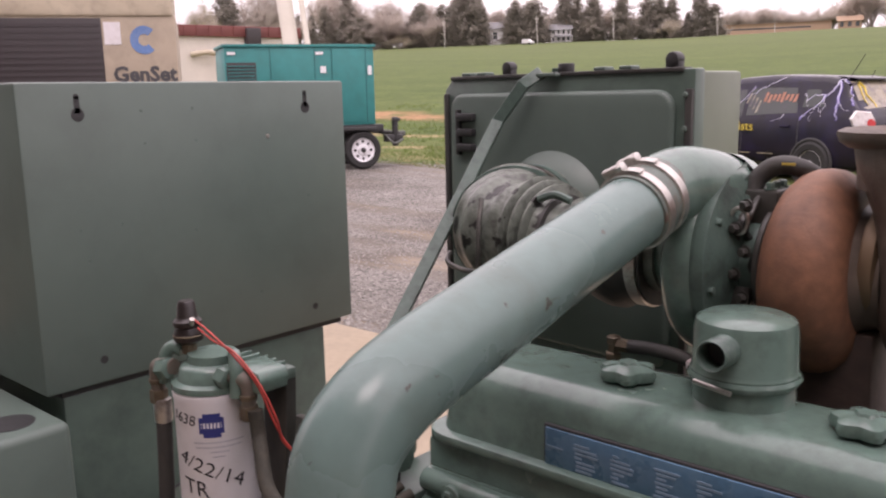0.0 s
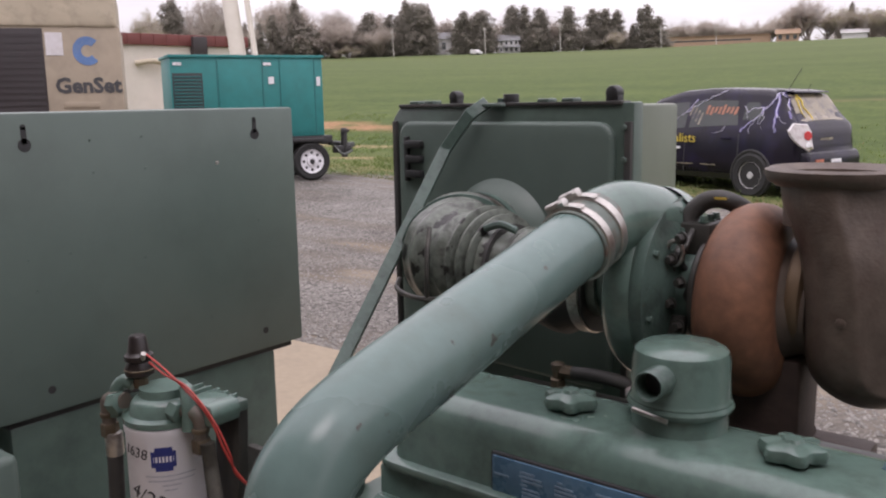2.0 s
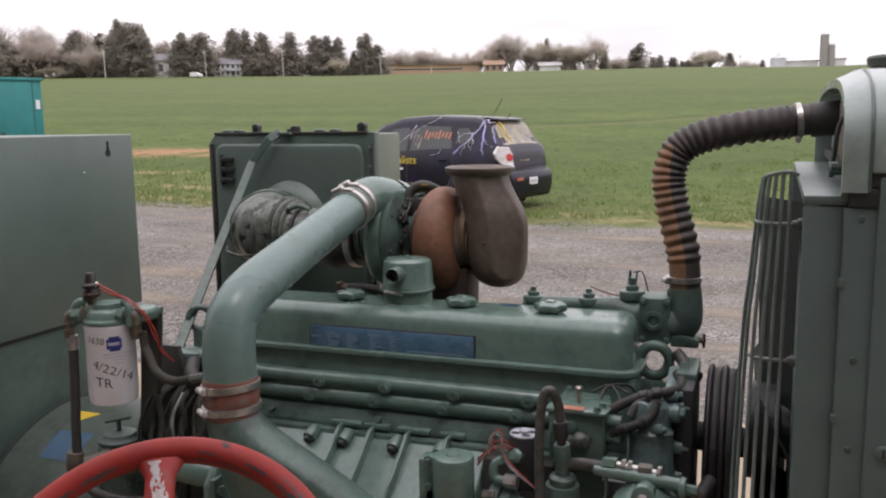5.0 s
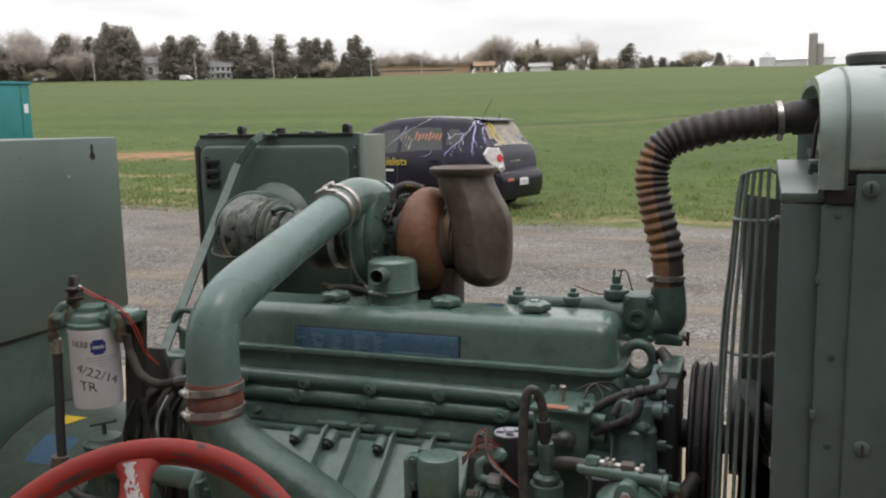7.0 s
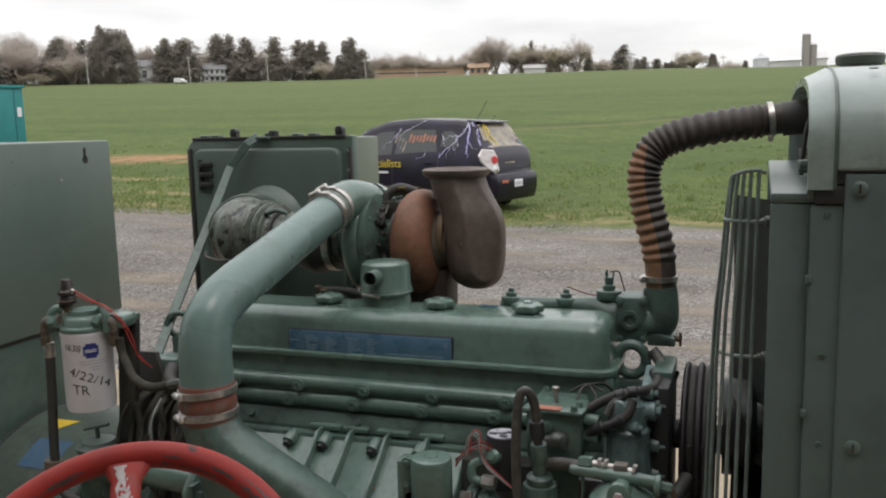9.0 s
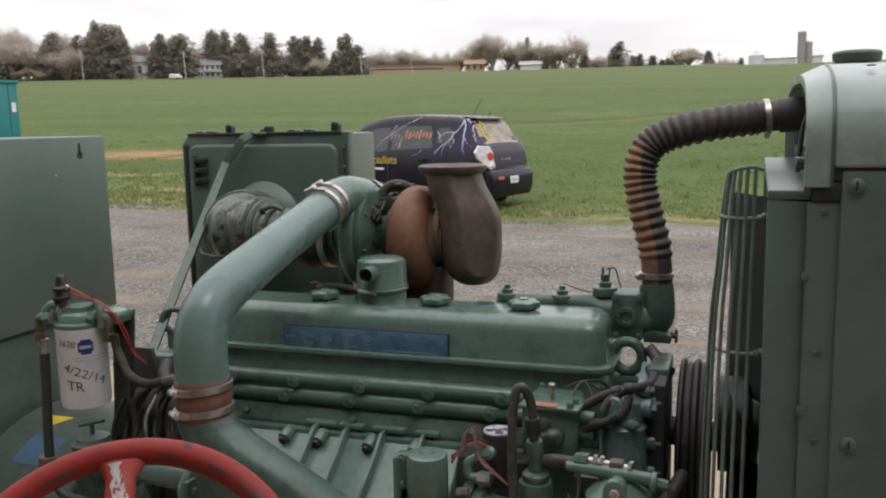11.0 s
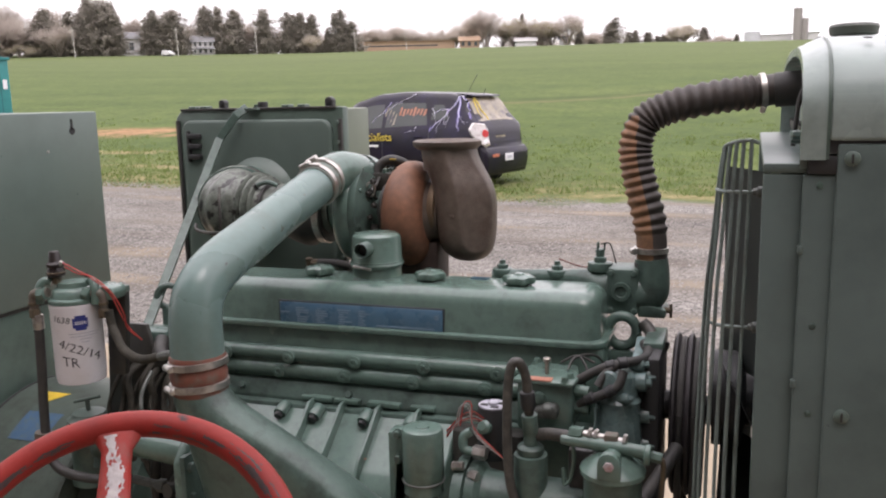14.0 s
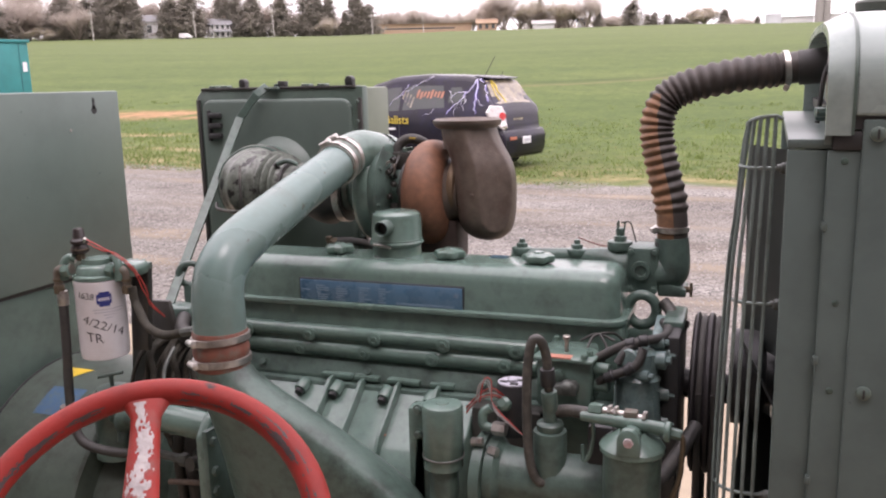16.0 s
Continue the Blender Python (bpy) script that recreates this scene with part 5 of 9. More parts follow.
def control_box():
    top = mk("upper_cabinet", box(-1.85, -1.222, 0.571, 1.212, 1.106, 1.59, 0.005), M_SHEET, "smooth grey-green cabinet")
    for y in (0.663, 1.112):
        mk("keyhole_slot", keyhole(y, 1.548), M_BLACK, "", top)
    for y, z in ((0.77, 1.543), (0.865, 1.545), (0.772, 1.49), (0.868, 1.49), (1.11, 1.37), (0.65, 1.36), (0.72, 1.362), (0.855, 1.335), (0.985, 1.2), (0.66, 1.31)):
        mk("small_hole", lathe([(0, 0), (0.0024, 0), (0.0024, 0.0008), (0, 0.0008)], (-1.2222, y, z), (1, 0, 0), 10), M_BOXDK, "", top)
    for y in (0.668, 1.113):
        mk("mount_hole", lathe([(0, 0), (0.0065, 0), (0.0065, 0.0008), (0, 0.0008)], (-1.2222, y, 1.145), (1, 0, 0), 14), M_BLACK, "", top)
    mk("rivet", lathe([(0.004, 0), (0.003, 0.002), (0, 0.0025)], (-1.222, 1.02, 1.49), (1, 0, 0), 10), M_STEEL, "", top)
    mk("gap_strip", box(-1.83, -1.235, 0.60, 1.19, 1.094, 1.107), M_BLACK)
    mk("lower_cabinet", box(-1.83, -1.232, 0.6, 1.142, 0.30, 1.096, 0.006), M_BOXDK, "dark green lower enclosure")


control_box()

tbox = thing("terminal_box", "green terminal box with a round knockout hole in its top", "electrical box", at=(-1.25, 0.4, 0.6))
mk = placed(tbox)
b = box(-1.65, -1.14, 0.18, 0.57, 0.5, 1.09, 0.014, 3)
mk("body", b, M_SHEET)
mk("knockout", lathe([(0, 0), (0.036, 0), (0.036, 0.0012), (0, 0.0012)], (-1.205, 0.505, 1.0895), (0, 0, 1), 32), M_BLACK, "round dark opening")
mk("foot", box(-1.55, -1.1, 0.2, 0.5, 0.3, 0.5), M_BOXDK)

# ---- radiator ----
rad = thing("radiator", "green radiator with top tank, side frame and wire fan guard", "radiator", at=(0.65, 0.88, 0.35))
mk = placed(rad)


def radiator():
    y0, y1 = 0.42, 1.34
    mk("core", box(0.6, 0.72, y0 + 0.03, y1 - 0.03, 0.42, 1.52), M_BLACK, "dark finned core")
    # shroud: a box open towards the engine
    sh = mk("fan_shroud", box(0.498, 0.60, y0 + 0.002, y1, 1.498, 1.511, 0.003), M_RADSHEET, "boxed sheet-metal fan shroud")
    for a in (y0 + 0.002, y1 - 0.012):
        mk("shroud_side", box(0.498, 0.548, a, a + 0.01, 0.42, 1.497, 0.003), M_RADSHEET, "", sh)
    ring = lathe([(0.43, 0.0), (0.40, 0.0), (0.395, 0.05), (0.40, 0.05), (0.42, 0.02)], (0.505, 0.88, 0.98), (1, 0, 0), 64)
    mk("shroud_ring", ring, M_RADSHEET)
    face = None
    for a, c, d, e in ((y0 + 0.012, 0.5, 0.42, 1.498), (1.26, y1 - 0.012, 0.42, 1.498), (0.5, 1.26, 1.36, 1.498), (0.5, 1.26, 0.42, 0.6)):
        face = box(0.52, 0.53, a, c, d, e, bm=face)
    mk("shroud_face", face, M_RADSHEET)
    for y in (y0 - 0.006, y1 - 0.02):
        fl = box(0.546, 0.588, y, y + 0.026, 0.35, 1.497, 0.003)
        mk("side_flange", fl, M_RADSHEET)
        mk("side_panel", box(0.584, 0.78, y - 0.006, y + 0.02, 0.35, 1.536, 0.004), M_RADSHEET, "flat green side sheet")
    for z in (1.484, 1.30, 1.18, 1.0, 0.8):
        mk("flange_rivet", lathe([(0.0045, 0), (0.0035, 0.0015), (0, 0.002)], (0.566, y0 - 0.006, z), (0, -1, 0), 14), M_GRIMY)
    for x, z in ((0.601, 1.518), (0.606, 1.183), (0.61, 0.85)):
        b = lathe([(0.0095, 0), (0.009, 0.003), (0.006, 0.005), (0, 0.006)], (x, y0 - 0.012, z), (0, -1, 0), 20)
        mk("slotted_screw", b, M_SHEET, "slotted round-head screw")
        mk("screw_slot", box(x - 0.0013, x + 0.0013, y0 - 0.0185, y0 - 0.015, z - 0.006, z + 0.006), M_BLACK)
    for z in (1.4, 1.22, 1.05):
        mk("shroud_clip", box(0.543, 0.55, y0 - 0.01, y0 + 0.0, z - 0.006, z + 0.006, 0.002), M_RADSHEET)
    # top tank: vertical sides, arched top, open-faced towards the engine
    prof = [(y0 - 0.012, 1.54), (y0 - 0.012, 1.575), (y0 - 0.007, 1.6), (y0 + 0.008, 1.625), (y0 + 0.036, 1.647), (y0 + 0.08, 1.662), (y0 + 0.14, 1.672), (y0 + 0.24, 1.68), (0.88, 1.684)]
    prof = [(p.x, p.y) for p in spline([(y, z, 0) for y, z in prof], 4)]
    prof = prof + [(1.76 - y, z) for y, z in prof[-2::-1]]
    mk("top_tank", prism(prof, 0.574, 0.80, "x", 0.004), M_TANK, "pale green top tank with an arched top")
    # rim: a band of its own, lower at its front, with a dark seam where it meets the tank
    drop = [(y, 1.54 + (z - 1.54) * 0.9 if z > 1.545 else 1.516) for y, z in prof]
    back = [(y, z if z > 1.545 else 1.516) for y, z in prof]
    inner = [(y + (0.012 if y < 0.88 else -0.012) * (abs(y - 0.88) > 0.2), z - 0.012) for y, z in drop]
    b = bmesh.new()
    A, B, C, D = ([b.verts.new((x, y, z)) for y, z in pr] for x, pr in ((0.571, back), (0.541, drop), (0.541, inner), (0.592, inner)))
    for P, Q in ((A, B), (B, C), (C, D)):
        for i in range(len(P) - 1):
            b.faces.new((P[i], P[i + 1], Q[i + 1], Q[i]))
    mk("tank_rim", b, M_TANK, "folded rim of the tank")
    b = bmesh.new()
    A, B = ([b.verts.new((x, y + (-0.0012 if y < 0.88 else 0.0012), z + 0.0012)) for y, z in back] for x in (0.5705, 0.5745))
    for i in range(len(A) - 1):
        b.faces.new((A[i], A[i + 1], B[i + 1], B[i]))
    mk("tank_seam", b, M_BOXDK)
    mk("tank_plate", box(0.568, 0.578, 0.62, 1.0, 1.52, 1.642, 0.003), M_RUSTY, "brown-stained plate inside the rim")
    for y, z in ((0.66, 1.535), (0.7, 1.528), (0.74, 1.532)):
        mk("rim_fitting", cyl((0.54, y, z), (0.57, y, z), 0.008, 8, 0.002), M_GRIMY)
    mk("tank_front", box(0.58, 0.6, 0.5, 1.26, 1.53, 1.65), M_OILY)
    mk("gasket", box(0.56, 0.79, y0 - 0.008, y1, 1.524, 1.541), M_BLACK)
    mk("corner_seal", box(0.55, 0.59, y0 - 0.009, y0 + 0.02, 1.497, 1.522, 0.004), M_BLACK)
    b = lathe([(0.032, 0), (0.034, 0.002), (0.034, 0.012), (0.038, 0.014), (0.0395, 0.026), (0.037, 0.03), (0.026, 0.032), (0, 0.032)], (0.638, 0.88, 1.681), (0, 0, 1), 40)
    mk("filler_cap", b, M_CAP, "round metal filler cap")
    for x, y in ((0.62, 0.5), (0.68, 0.52)):
        mk("vent_hole", lathe([(0, 0), (0.006, 0), (0.006, 0.001), (0, 0.001)], (x, y, 1.6685 + 0.05 * (y - 0.5)), (0, -0.2, 1), 12), M_BLACK)
    mk("inlet_neck", cyl((0.52, 1.06, 1.605), (0.6, 1.06, 1.611), 0.0335, 28, 0.002), M_RUBBER)
    mk("overflow_tube", tube([(0.58, 0.75, 1.63), (0.555, 0.74, 1.6), (0.548, 0.735, 1.55), (0.545, 0.73, 1.515)], 0.004, 8), M_RUBBER)
    mk("rim_bolt", hexbolt((0.59, 0.7, 1.56), (-1, 0, 0), 0.012, 0.02), M_GRIMY)
    mk("lower_frame", box(0.5, 0.8, y0 - 0.02, y1 + 0.02, 0.28, 0.42, 0.006), M_BOXDK)
    # guard: upright wires bent over at the top, on level hoops
    plan = [(0.493, 0.452), (0.479, 0.45), (0.465, 0.449), (0.452, 0.451), (0.44, 0.456), (0.43, 0.466), (0.423, 0.482)]
    guard = tube([(0.492, 0.452, 1.535), *[(x + 0.004 * (i + 1), y, 1.539 - 0.0005 * i * i) for i, (x, y) in enumerate(plan[1:])]], 0.0026, 8, 2)
    guard = mk("fan_guard", guard, M_GUARD, "green wire fan guard")
    for z in (1.47, 1.283, 1.0, 0.8, 0.5):
        lean = 0.003 * max(0.0, min(1.0, (z - 1.1) / 0.4))
        mk("guard_hoop", tube([(0.505, 0.452, z), *[(x + lean * i, y, z) for i, (x, y) in enumerate(plan) if i]], 0.0026, 8, 2), M_GUARD, "", guard)
    for i, (x, y) in enumerate(plan[1:]):
        k = i + 1
        w = tube([(x + 0.0042 * k, y, 1.541 - 0.0005 * i * i), (x + 0.0033 * k, y, 1.49), (x + 0.0022 * k, y, 1.4), (x + 0.0009 * k, y, 1.3), (x - 0.002, y, 1.0), (x, y, 0.48)], 0.0027, 8, 6)
        mk("guard_wire", w, M_GUARD, "", guard)
    for z in (1.47, 1.283, 1.0):
        mk("guard_bolt", lathe([(0.008, 0), (0.008, 0.006), (0.005, 0.008), (0.005, 0.012), (0, 0.012)], (0.499, 0.452, z), (-1, 0, 0.0), 12), M_DULL, "", guard)


# base colour raised to carry the sky's sheen on tank and rim
M_TANK = surface("pale_green_tank_paint", (0.28, 0.34, 0.318), 0.24, dirt=(0.11, 0.14, 0.125), dirt_amt=0.5, grain=30, blotch=5, var=0.07, bump=0.08, bump_scale=40)
M_CAP = surface("dull_brown_green_cap", (0.075, 0.085, 0.07), 0.5, dirt=(0.05, 0.04, 0.03), dirt_amt=0.7, blotch=20)
M_GUARD = surface("green_wire", (0.15, 0.19, 0.18), 0.4, dirt=(0.05, 0.05, 0.04), dirt_amt=0.6, grain=60, blotch=12)
less_sheen(M_RADSHEET, 0.28)
radiator()
# the radiator stands a little askew of the engine
rad.matrix_basis = Matrix.Translation((0.498, 0.42, 0)) @ Matrix.Rotation(radians(-1.3), 4, "Z") @ Matrix.Translation((-0.498, -0.42, 0)) @ rad.matrix_basis

M_BLADEDK = surface("dull_green_fan_blade", (0.06, 0.07, 0.064), 0.5, dirt=(0.06, 0.07, 0.06), dirt_amt=0.7)
fan = thing("cooling_fan", "radiator fan with grey-green blades behind the guard", "fan", at=(0.47, 0.88, 0.98))
mk = placed(fan)
mk("hub", lathe([(0.09, 0), (0.09, 0.05), (0.05, 0.06), (0.05, 0.09)], (0.44, 0.88, 1.03), (1, 0, 0), 32), M_BLACK)
for k in range(5):
    a = radians(90 + 72 * k)
    u = Vector((0, math.cos(a), math.sin(a)))
    t = Vector((0, -math.sin(a), math.cos(a)))
    b = bmesh.new()
    c = Vector((0.486, 0.88, 1.03))
    g = [[b.verts.new(c + u * (0.06 + (0.375 if k == 0 else 0.33) * i / 6) + (t * 0.055 + Vector((0.028, 0, 0))) * s * (1 + 0.3 * i / 6) + Vector((off, 0, 0))) for s in (-1, -0.33, 0.33, 1)] for i in range(7) for off in (0.0,)]
    for r0, r1 in zip(g, g[1:]):
        for j in range(3):
            b.faces.new((r0[j], r0[j + 1], r1[j + 1], r1[j]))
    bmesh.ops.solidify(b, geom=b.faces[:], thickness=0.004)
    mk("blade", b, M_BLADEDK)

# ---- front of the engine: pulley, belts, pump drive ----
def front_end():
    pul = lathe([(0.03, 0), (0.146, 0.0), (0.154, 0.004), (0.154, 0.008), (0.138, 0.016), (0.138, 0.02), (0.154, 0.028), (0.154, 0.034), (0.138, 0.042), (0.138, 0.046), (0.154, 0.054), (0.154, 0.058), (0.05, 0.06)], (0.368, 0.88, 0.992), (1, 0, 0), 48)
    pul = eng("fan_pulley", pul, M_PULLEY, "three-groove fan pulley")
    for x in (0.386, 0.412):
        pts = [(x, 0.88 - 0.142 * math.cos(a), 0.992 + 0.142 * math.sin(a)) for a in (math.pi * k / 12 for k in range(13))]
        pts = [(x, 0.74, 0.5)] + pts + [(x, 1.02, 0.5)]
        eng("drive_belt", tube(pts, 0.0065, 8, 3), M_RUBBER, parent=pul)
    eng("crank_pulley", lathe([(0.03, 0), (0.12, 0.0), (0.13, 0.01), (0.13, 0.06), (0.05, 0.07)], (0.33, 0.88, 0.5), (1, 0, 0), 40), M_BLACK)
    eng("fan_shaft", cyl((0.25, 0.88, 1.012), (0.45, 0.88, 1.0), 0.028, 20), M_BLACK)
    g = prism([(0.70, 0.62), (1.06, 0.62), (1.08, 0.88), (1.02, 1.0), (0.93, 1.06), (0.86, 1.09), (0.78, 1.1), (0.70, 1.0)], 0.25, 0.30, "x", 0.006)
    eng("gear_cover", g, M_GRIMY, "grimy timing gear cover")
    b = prism([(0.74, 1.0), (0.86, 1.0), (0.9, 1.13), (0.86, 1.145), (0.75, 1.12)], 0.298, 0.322, "x", 0.004)
    eng("pump_adapter", b, M_PUMP)
    bl = box(0.32, 0.352, 0.735, 0.92, 0.78, 1.14, 0.008)
    eng("bearing_block", bl, M_BLACK)
    for y, z in ((0.742, 1.105), (0.742, 1.03), (0.742, 0.975)):
        bm = cyl((0.285, y, z), (0.335, y, z), 0.014, 16, 0.002)
        lathe([(0.010, 0), (0.009, 0.01), (0, 0.011)], (0.335, y, z), (1, 0, 0), 6, bm)
        eng("pump_bolt", bm, M_PUMP)
    # water pump body
    b = lathe([(0.043, 0), (0.0445, 0.01), (0.041, 0.03), (0.039, 0.075), (0.041, 0.082), (0.035, 0.09), (0.036, 0.1), (0.034, 0.128), (0.024, 0.138), (0, 0.14)], (0.281, 0.712, 0.985), (0, 0.05, 1), 32)
    b = eng("water_pump", b, M_PUMP, "rounded green pump casting")
    eng("pump_disc", lathe([(0.019, 0), (0.019, 0.008), (0.016, 0.011), (0, 0.012)], (0.268, 0.692, 1.108), (-0.15, -1, 0.1), 24), M_PUMP, parent=b)
    for p, q, r in (((0.29, 0.72, 1.1), (0.331, 0.716, 1.102), 0.0165), ((0.262, 0.70, 1.074), (0.306, 0.68, 1.082), 0.0095), ((0.3, 0.73, 1.128), (0.325, 0.73, 1.13), 0.012)):
        bm = cyl(p, q, r, 20, 0.003)
        d = (Vector(q) - Vector(p)).normalized()
        lathe([(r * 0.55, 0), (r * 0.5, 0.008), (0, 0.009)], q, d, 6, bm)
        eng("pump_boss", bm, M_PUMP, parent=b)
    for k in range(3):
        eng("pump_rib", box(0.245 + 0.004 * k, 0.249 + 0.004 * k, 0.675 + 0.012 * k, 0.72, 0.985, 1.06, 0.0015), M_PUMP, parent=b)
    # lifting eye
    ey = tube([(0.266 + 0.028 * math.cos(a), 0.9, 1.142 + 0.03 * math.sin(a)) for a in (k * math.pi / 8 for k in range(17))], 0.0105, 14, 2)
    ey = eng("lifting_eye", ey, M_GRIMY, "cast lifting eye")
    eng("eye_stem", prism([(0.222, 1.03), (0.31, 1.03), (0.288, 1.104), (0.244, 1.104)], 0.888, 0.912, "y", 0.005), M_GRIMY, parent=ey)
    # hoses at the front, partly wound with tape
    for pts, r, mat in (
        ([(0.208, 0.70, 1.098), (0.24, 0.70, 1.118), (0.266, 0.70, 1.131), (0.296, 0.71, 1.137), (0.322, 0.74, 1.137), (0.326, 0.79, 1.136), (0.315, 0.83, 1.14)], 0.0088, M_RUBBER),
        ([(0.218, 0.685, 1.06), (0.231, 0.68, 1.073), (0.258, 0.676, 1.086), (0.284, 0.678, 1.102), (0.294, 0.69, 1.128)], 0.0082, M_RUBBER),
        ([(0.25, 0.68, 1.10), (0.262, 0.69, 1.12), (0.28, 0.70, 1.135)], 0.0075, M_RUBBER),
        ([(0.305, 0.9, 1.162), (0.318, 0.893, 1.15), (0.332, 0.875, 1.132), (0.352, 0.86, 1.126)], 0.012, M_OLDRUB),
        ([(0.385, 0.72, 0.985), (0.36, 0.66, 0.955), (0.34, 0.6, 0.94), (0.32, 0.56, 0.93)], 0.013, M_RUBBER),
    ):
        eng("coolant_hose", tube(pts, r, 14), mat)
    for p, d in (((0.27, 0.70, 1.132), (0.6, 0.1, 0.15)), ((0.29, 0.707, 1.137), (1, 0.4, 0.1)), ((0.238, 0.678, 1.077), (1, -0.1, 0.5)), ((0.272, 0.676, 1.094), (0.8, 0.1, 0.6))):
        eng("tape_wrap", lathe([(0.0085, -0.009), (0.0108, -0.007), (0.0102, 0.0), (0.0112, 0.006), (0.0085, 0.009)], p, d, 14), M_BLACK)
    for pts in ([(0.19, 0.72, 1.112), (0.2, 0.74, 1.13), (0.23, 0.77, 1.128), (0.25, 0.8, 1.1)], [(0.17, 0.76, 1.112), (0.2, 0.765, 1.126), (0.235, 0.75, 1.12)], [(0.21, 0.735, 1.135), (0.225, 0.72, 1.115), (0.222, 0.70, 1.09)]):
        eng("fuel_line", tube(pts, 0.0024, 10), M_OILY)
    eng("belt_guard_plate", box(0.3, 0.345, 0.74, 0.8, 0.9, 1.09, 0.006), M_BLACK)
    eng("front_bracket", box(0.315, 0.352, 0.80, 0.92, 1.115, 1.15, 0.005), M_GRIMY)


M_PULLEY = surface("dark_pulley", (0.022, 0.018, 0.02), 0.6, dirt=(0.02, 0.02, 0.02), dirt_amt=0.7, grain=40)
front_end()


# ---- thermostat housing and top hose ----
M_BROWNWIRE = surface("dark_red_wire", (0.12, 0.03, 0.025), 0.5, bump=0)


def thermostat():
    rail = tube([(-0.02, 0.985, 1.222), (0.06, 0.986, 1.224), (0.12, 0.986, 1.226), (0.17, 0.986, 1.222), (0.205, 0.986, 1.21), (0.24, 0.986, 1.2)], lambda t: 0.017 + 0.021 * max(0, min(1, (t - 0.45) / 0.4)), 24)
    rail = eng("water_manifold", rail, M_GRIMY, "tapered water outlet manifold")
    for x, z in ((0.0, 1.236), (0.119, 1.238)):
        eng("boss", cyl((x, 0.986, z - 0.01), (x, 0.986, z + 0.005), 0.022, 20, 0.003), M_GRIMY, parent=rail)
        eng("plug", lathe([(0.012, 0), (0.012, 0.01), (0.007, 0.012), (0.006, 0.02), (0, 0.021)], (x, 0.986, z + 0.003), (0, 0, 1), 6), M_GRIMY, parent=rail)
    p = (0.208, 0.99, 1.243)
    eng("boss", cyl(p, (p[0], p[1], 1.262), 0.026, 20, 0.003), M_GRIMY, parent=rail)
    bm = lathe([(0.013, 0), (0.013, 0.012), (0.009, 0.014), (0.010, 0.028), (0.006, 0.03)], (p[0], p[1], 1.26), (0, 0, 1), 8)
    for k in range(3):
        a = 2.1 * k
        cyl((p[0] + 0.008 * math.cos(a), p[1] + 0.008 * math.sin(a), 1.285), (p[0] + 0.01 * math.cos(a), p[1] + 0.01 * math.sin(a), 1.303), 0.002, 6, bm=bm)
    eng("temp_switch", bm, M_GRIMY, parent=rail)
    eng("thin_wire", tube([(0.122, 0.986, 1.266), (0.15, 0.98, 1.258), (0.175, 0.98, 1.252), (0.2, 0.985, 1.254)], 0.0014, 6), M_BROWNWIRE, parent=rail)
    eng("thin_wire", tube([(0.21, 0.99, 1.3), (0.228, 0.985, 1.302), (0.236, 0.985, 1.28), (0.242, 0.98, 1.262)], 0.0015, 6), M_BLACK, parent=rail)
    bx = eng("thermostat_housing", box(0.228, 0.29, 0.945, 1.025, 1.165, 1.257, 0.006), M_GRIMY, "squared thermostat casting")
    eng("cover_disc", lathe([(0.02, 0), (0.019, 0.006), (0.012, 0.006), (0.010, 0.002), (0, 0.002)], (0.257, 0.945, 1.211), (0, -1, 0), 24), M_GRIMY, parent=bx)
    for x, z in ((0.236, 1.25), (0.283, 1.25), (0.236, 1.172), (0.283, 1.172)):
        eng("housing_bolt", hexbolt((x, 0.945, z), (0, -1, 0), 0.006, 0.006), M_GRIMY, parent=bx)
    el = tube([(0.285, 0.985, 1.2), (0.30, 0.985, 1.2), (0.312, 0.985, 1.208), (0.314, 0.985, 1.24), (0.312, 0.985, 1.275)], lambda t: 0.041 - 0.008 * t, 28)
    el = eng("outlet_elbow", el, M_GRIMY, "cast outlet elbow")
    eng("elbow_base", prism([(0.29, 1.158), (0.345, 1.158), (0.345, 1.175), (0.29, 1.19)], 0.95, 1.02, "y", 0.004), M_GRIMY, parent=el)
    b = cyl((0.34, 0.97, 1.172), (0.356, 0.965, 1.172), 0.006, 10)
    cyl((0.354, 0.965, 1.158), (0.354, 0.965, 1.186), 0.003, 8, bm=b)
    eng("drain_cock", b, M_BRASS, parent=el)


thermostat()

hose = thing("radiator_hose", "ribbed black coolant hose with faded orange stripe", "hose", at=(0.31, 0.99, 1.26))
mk = placed(hose)


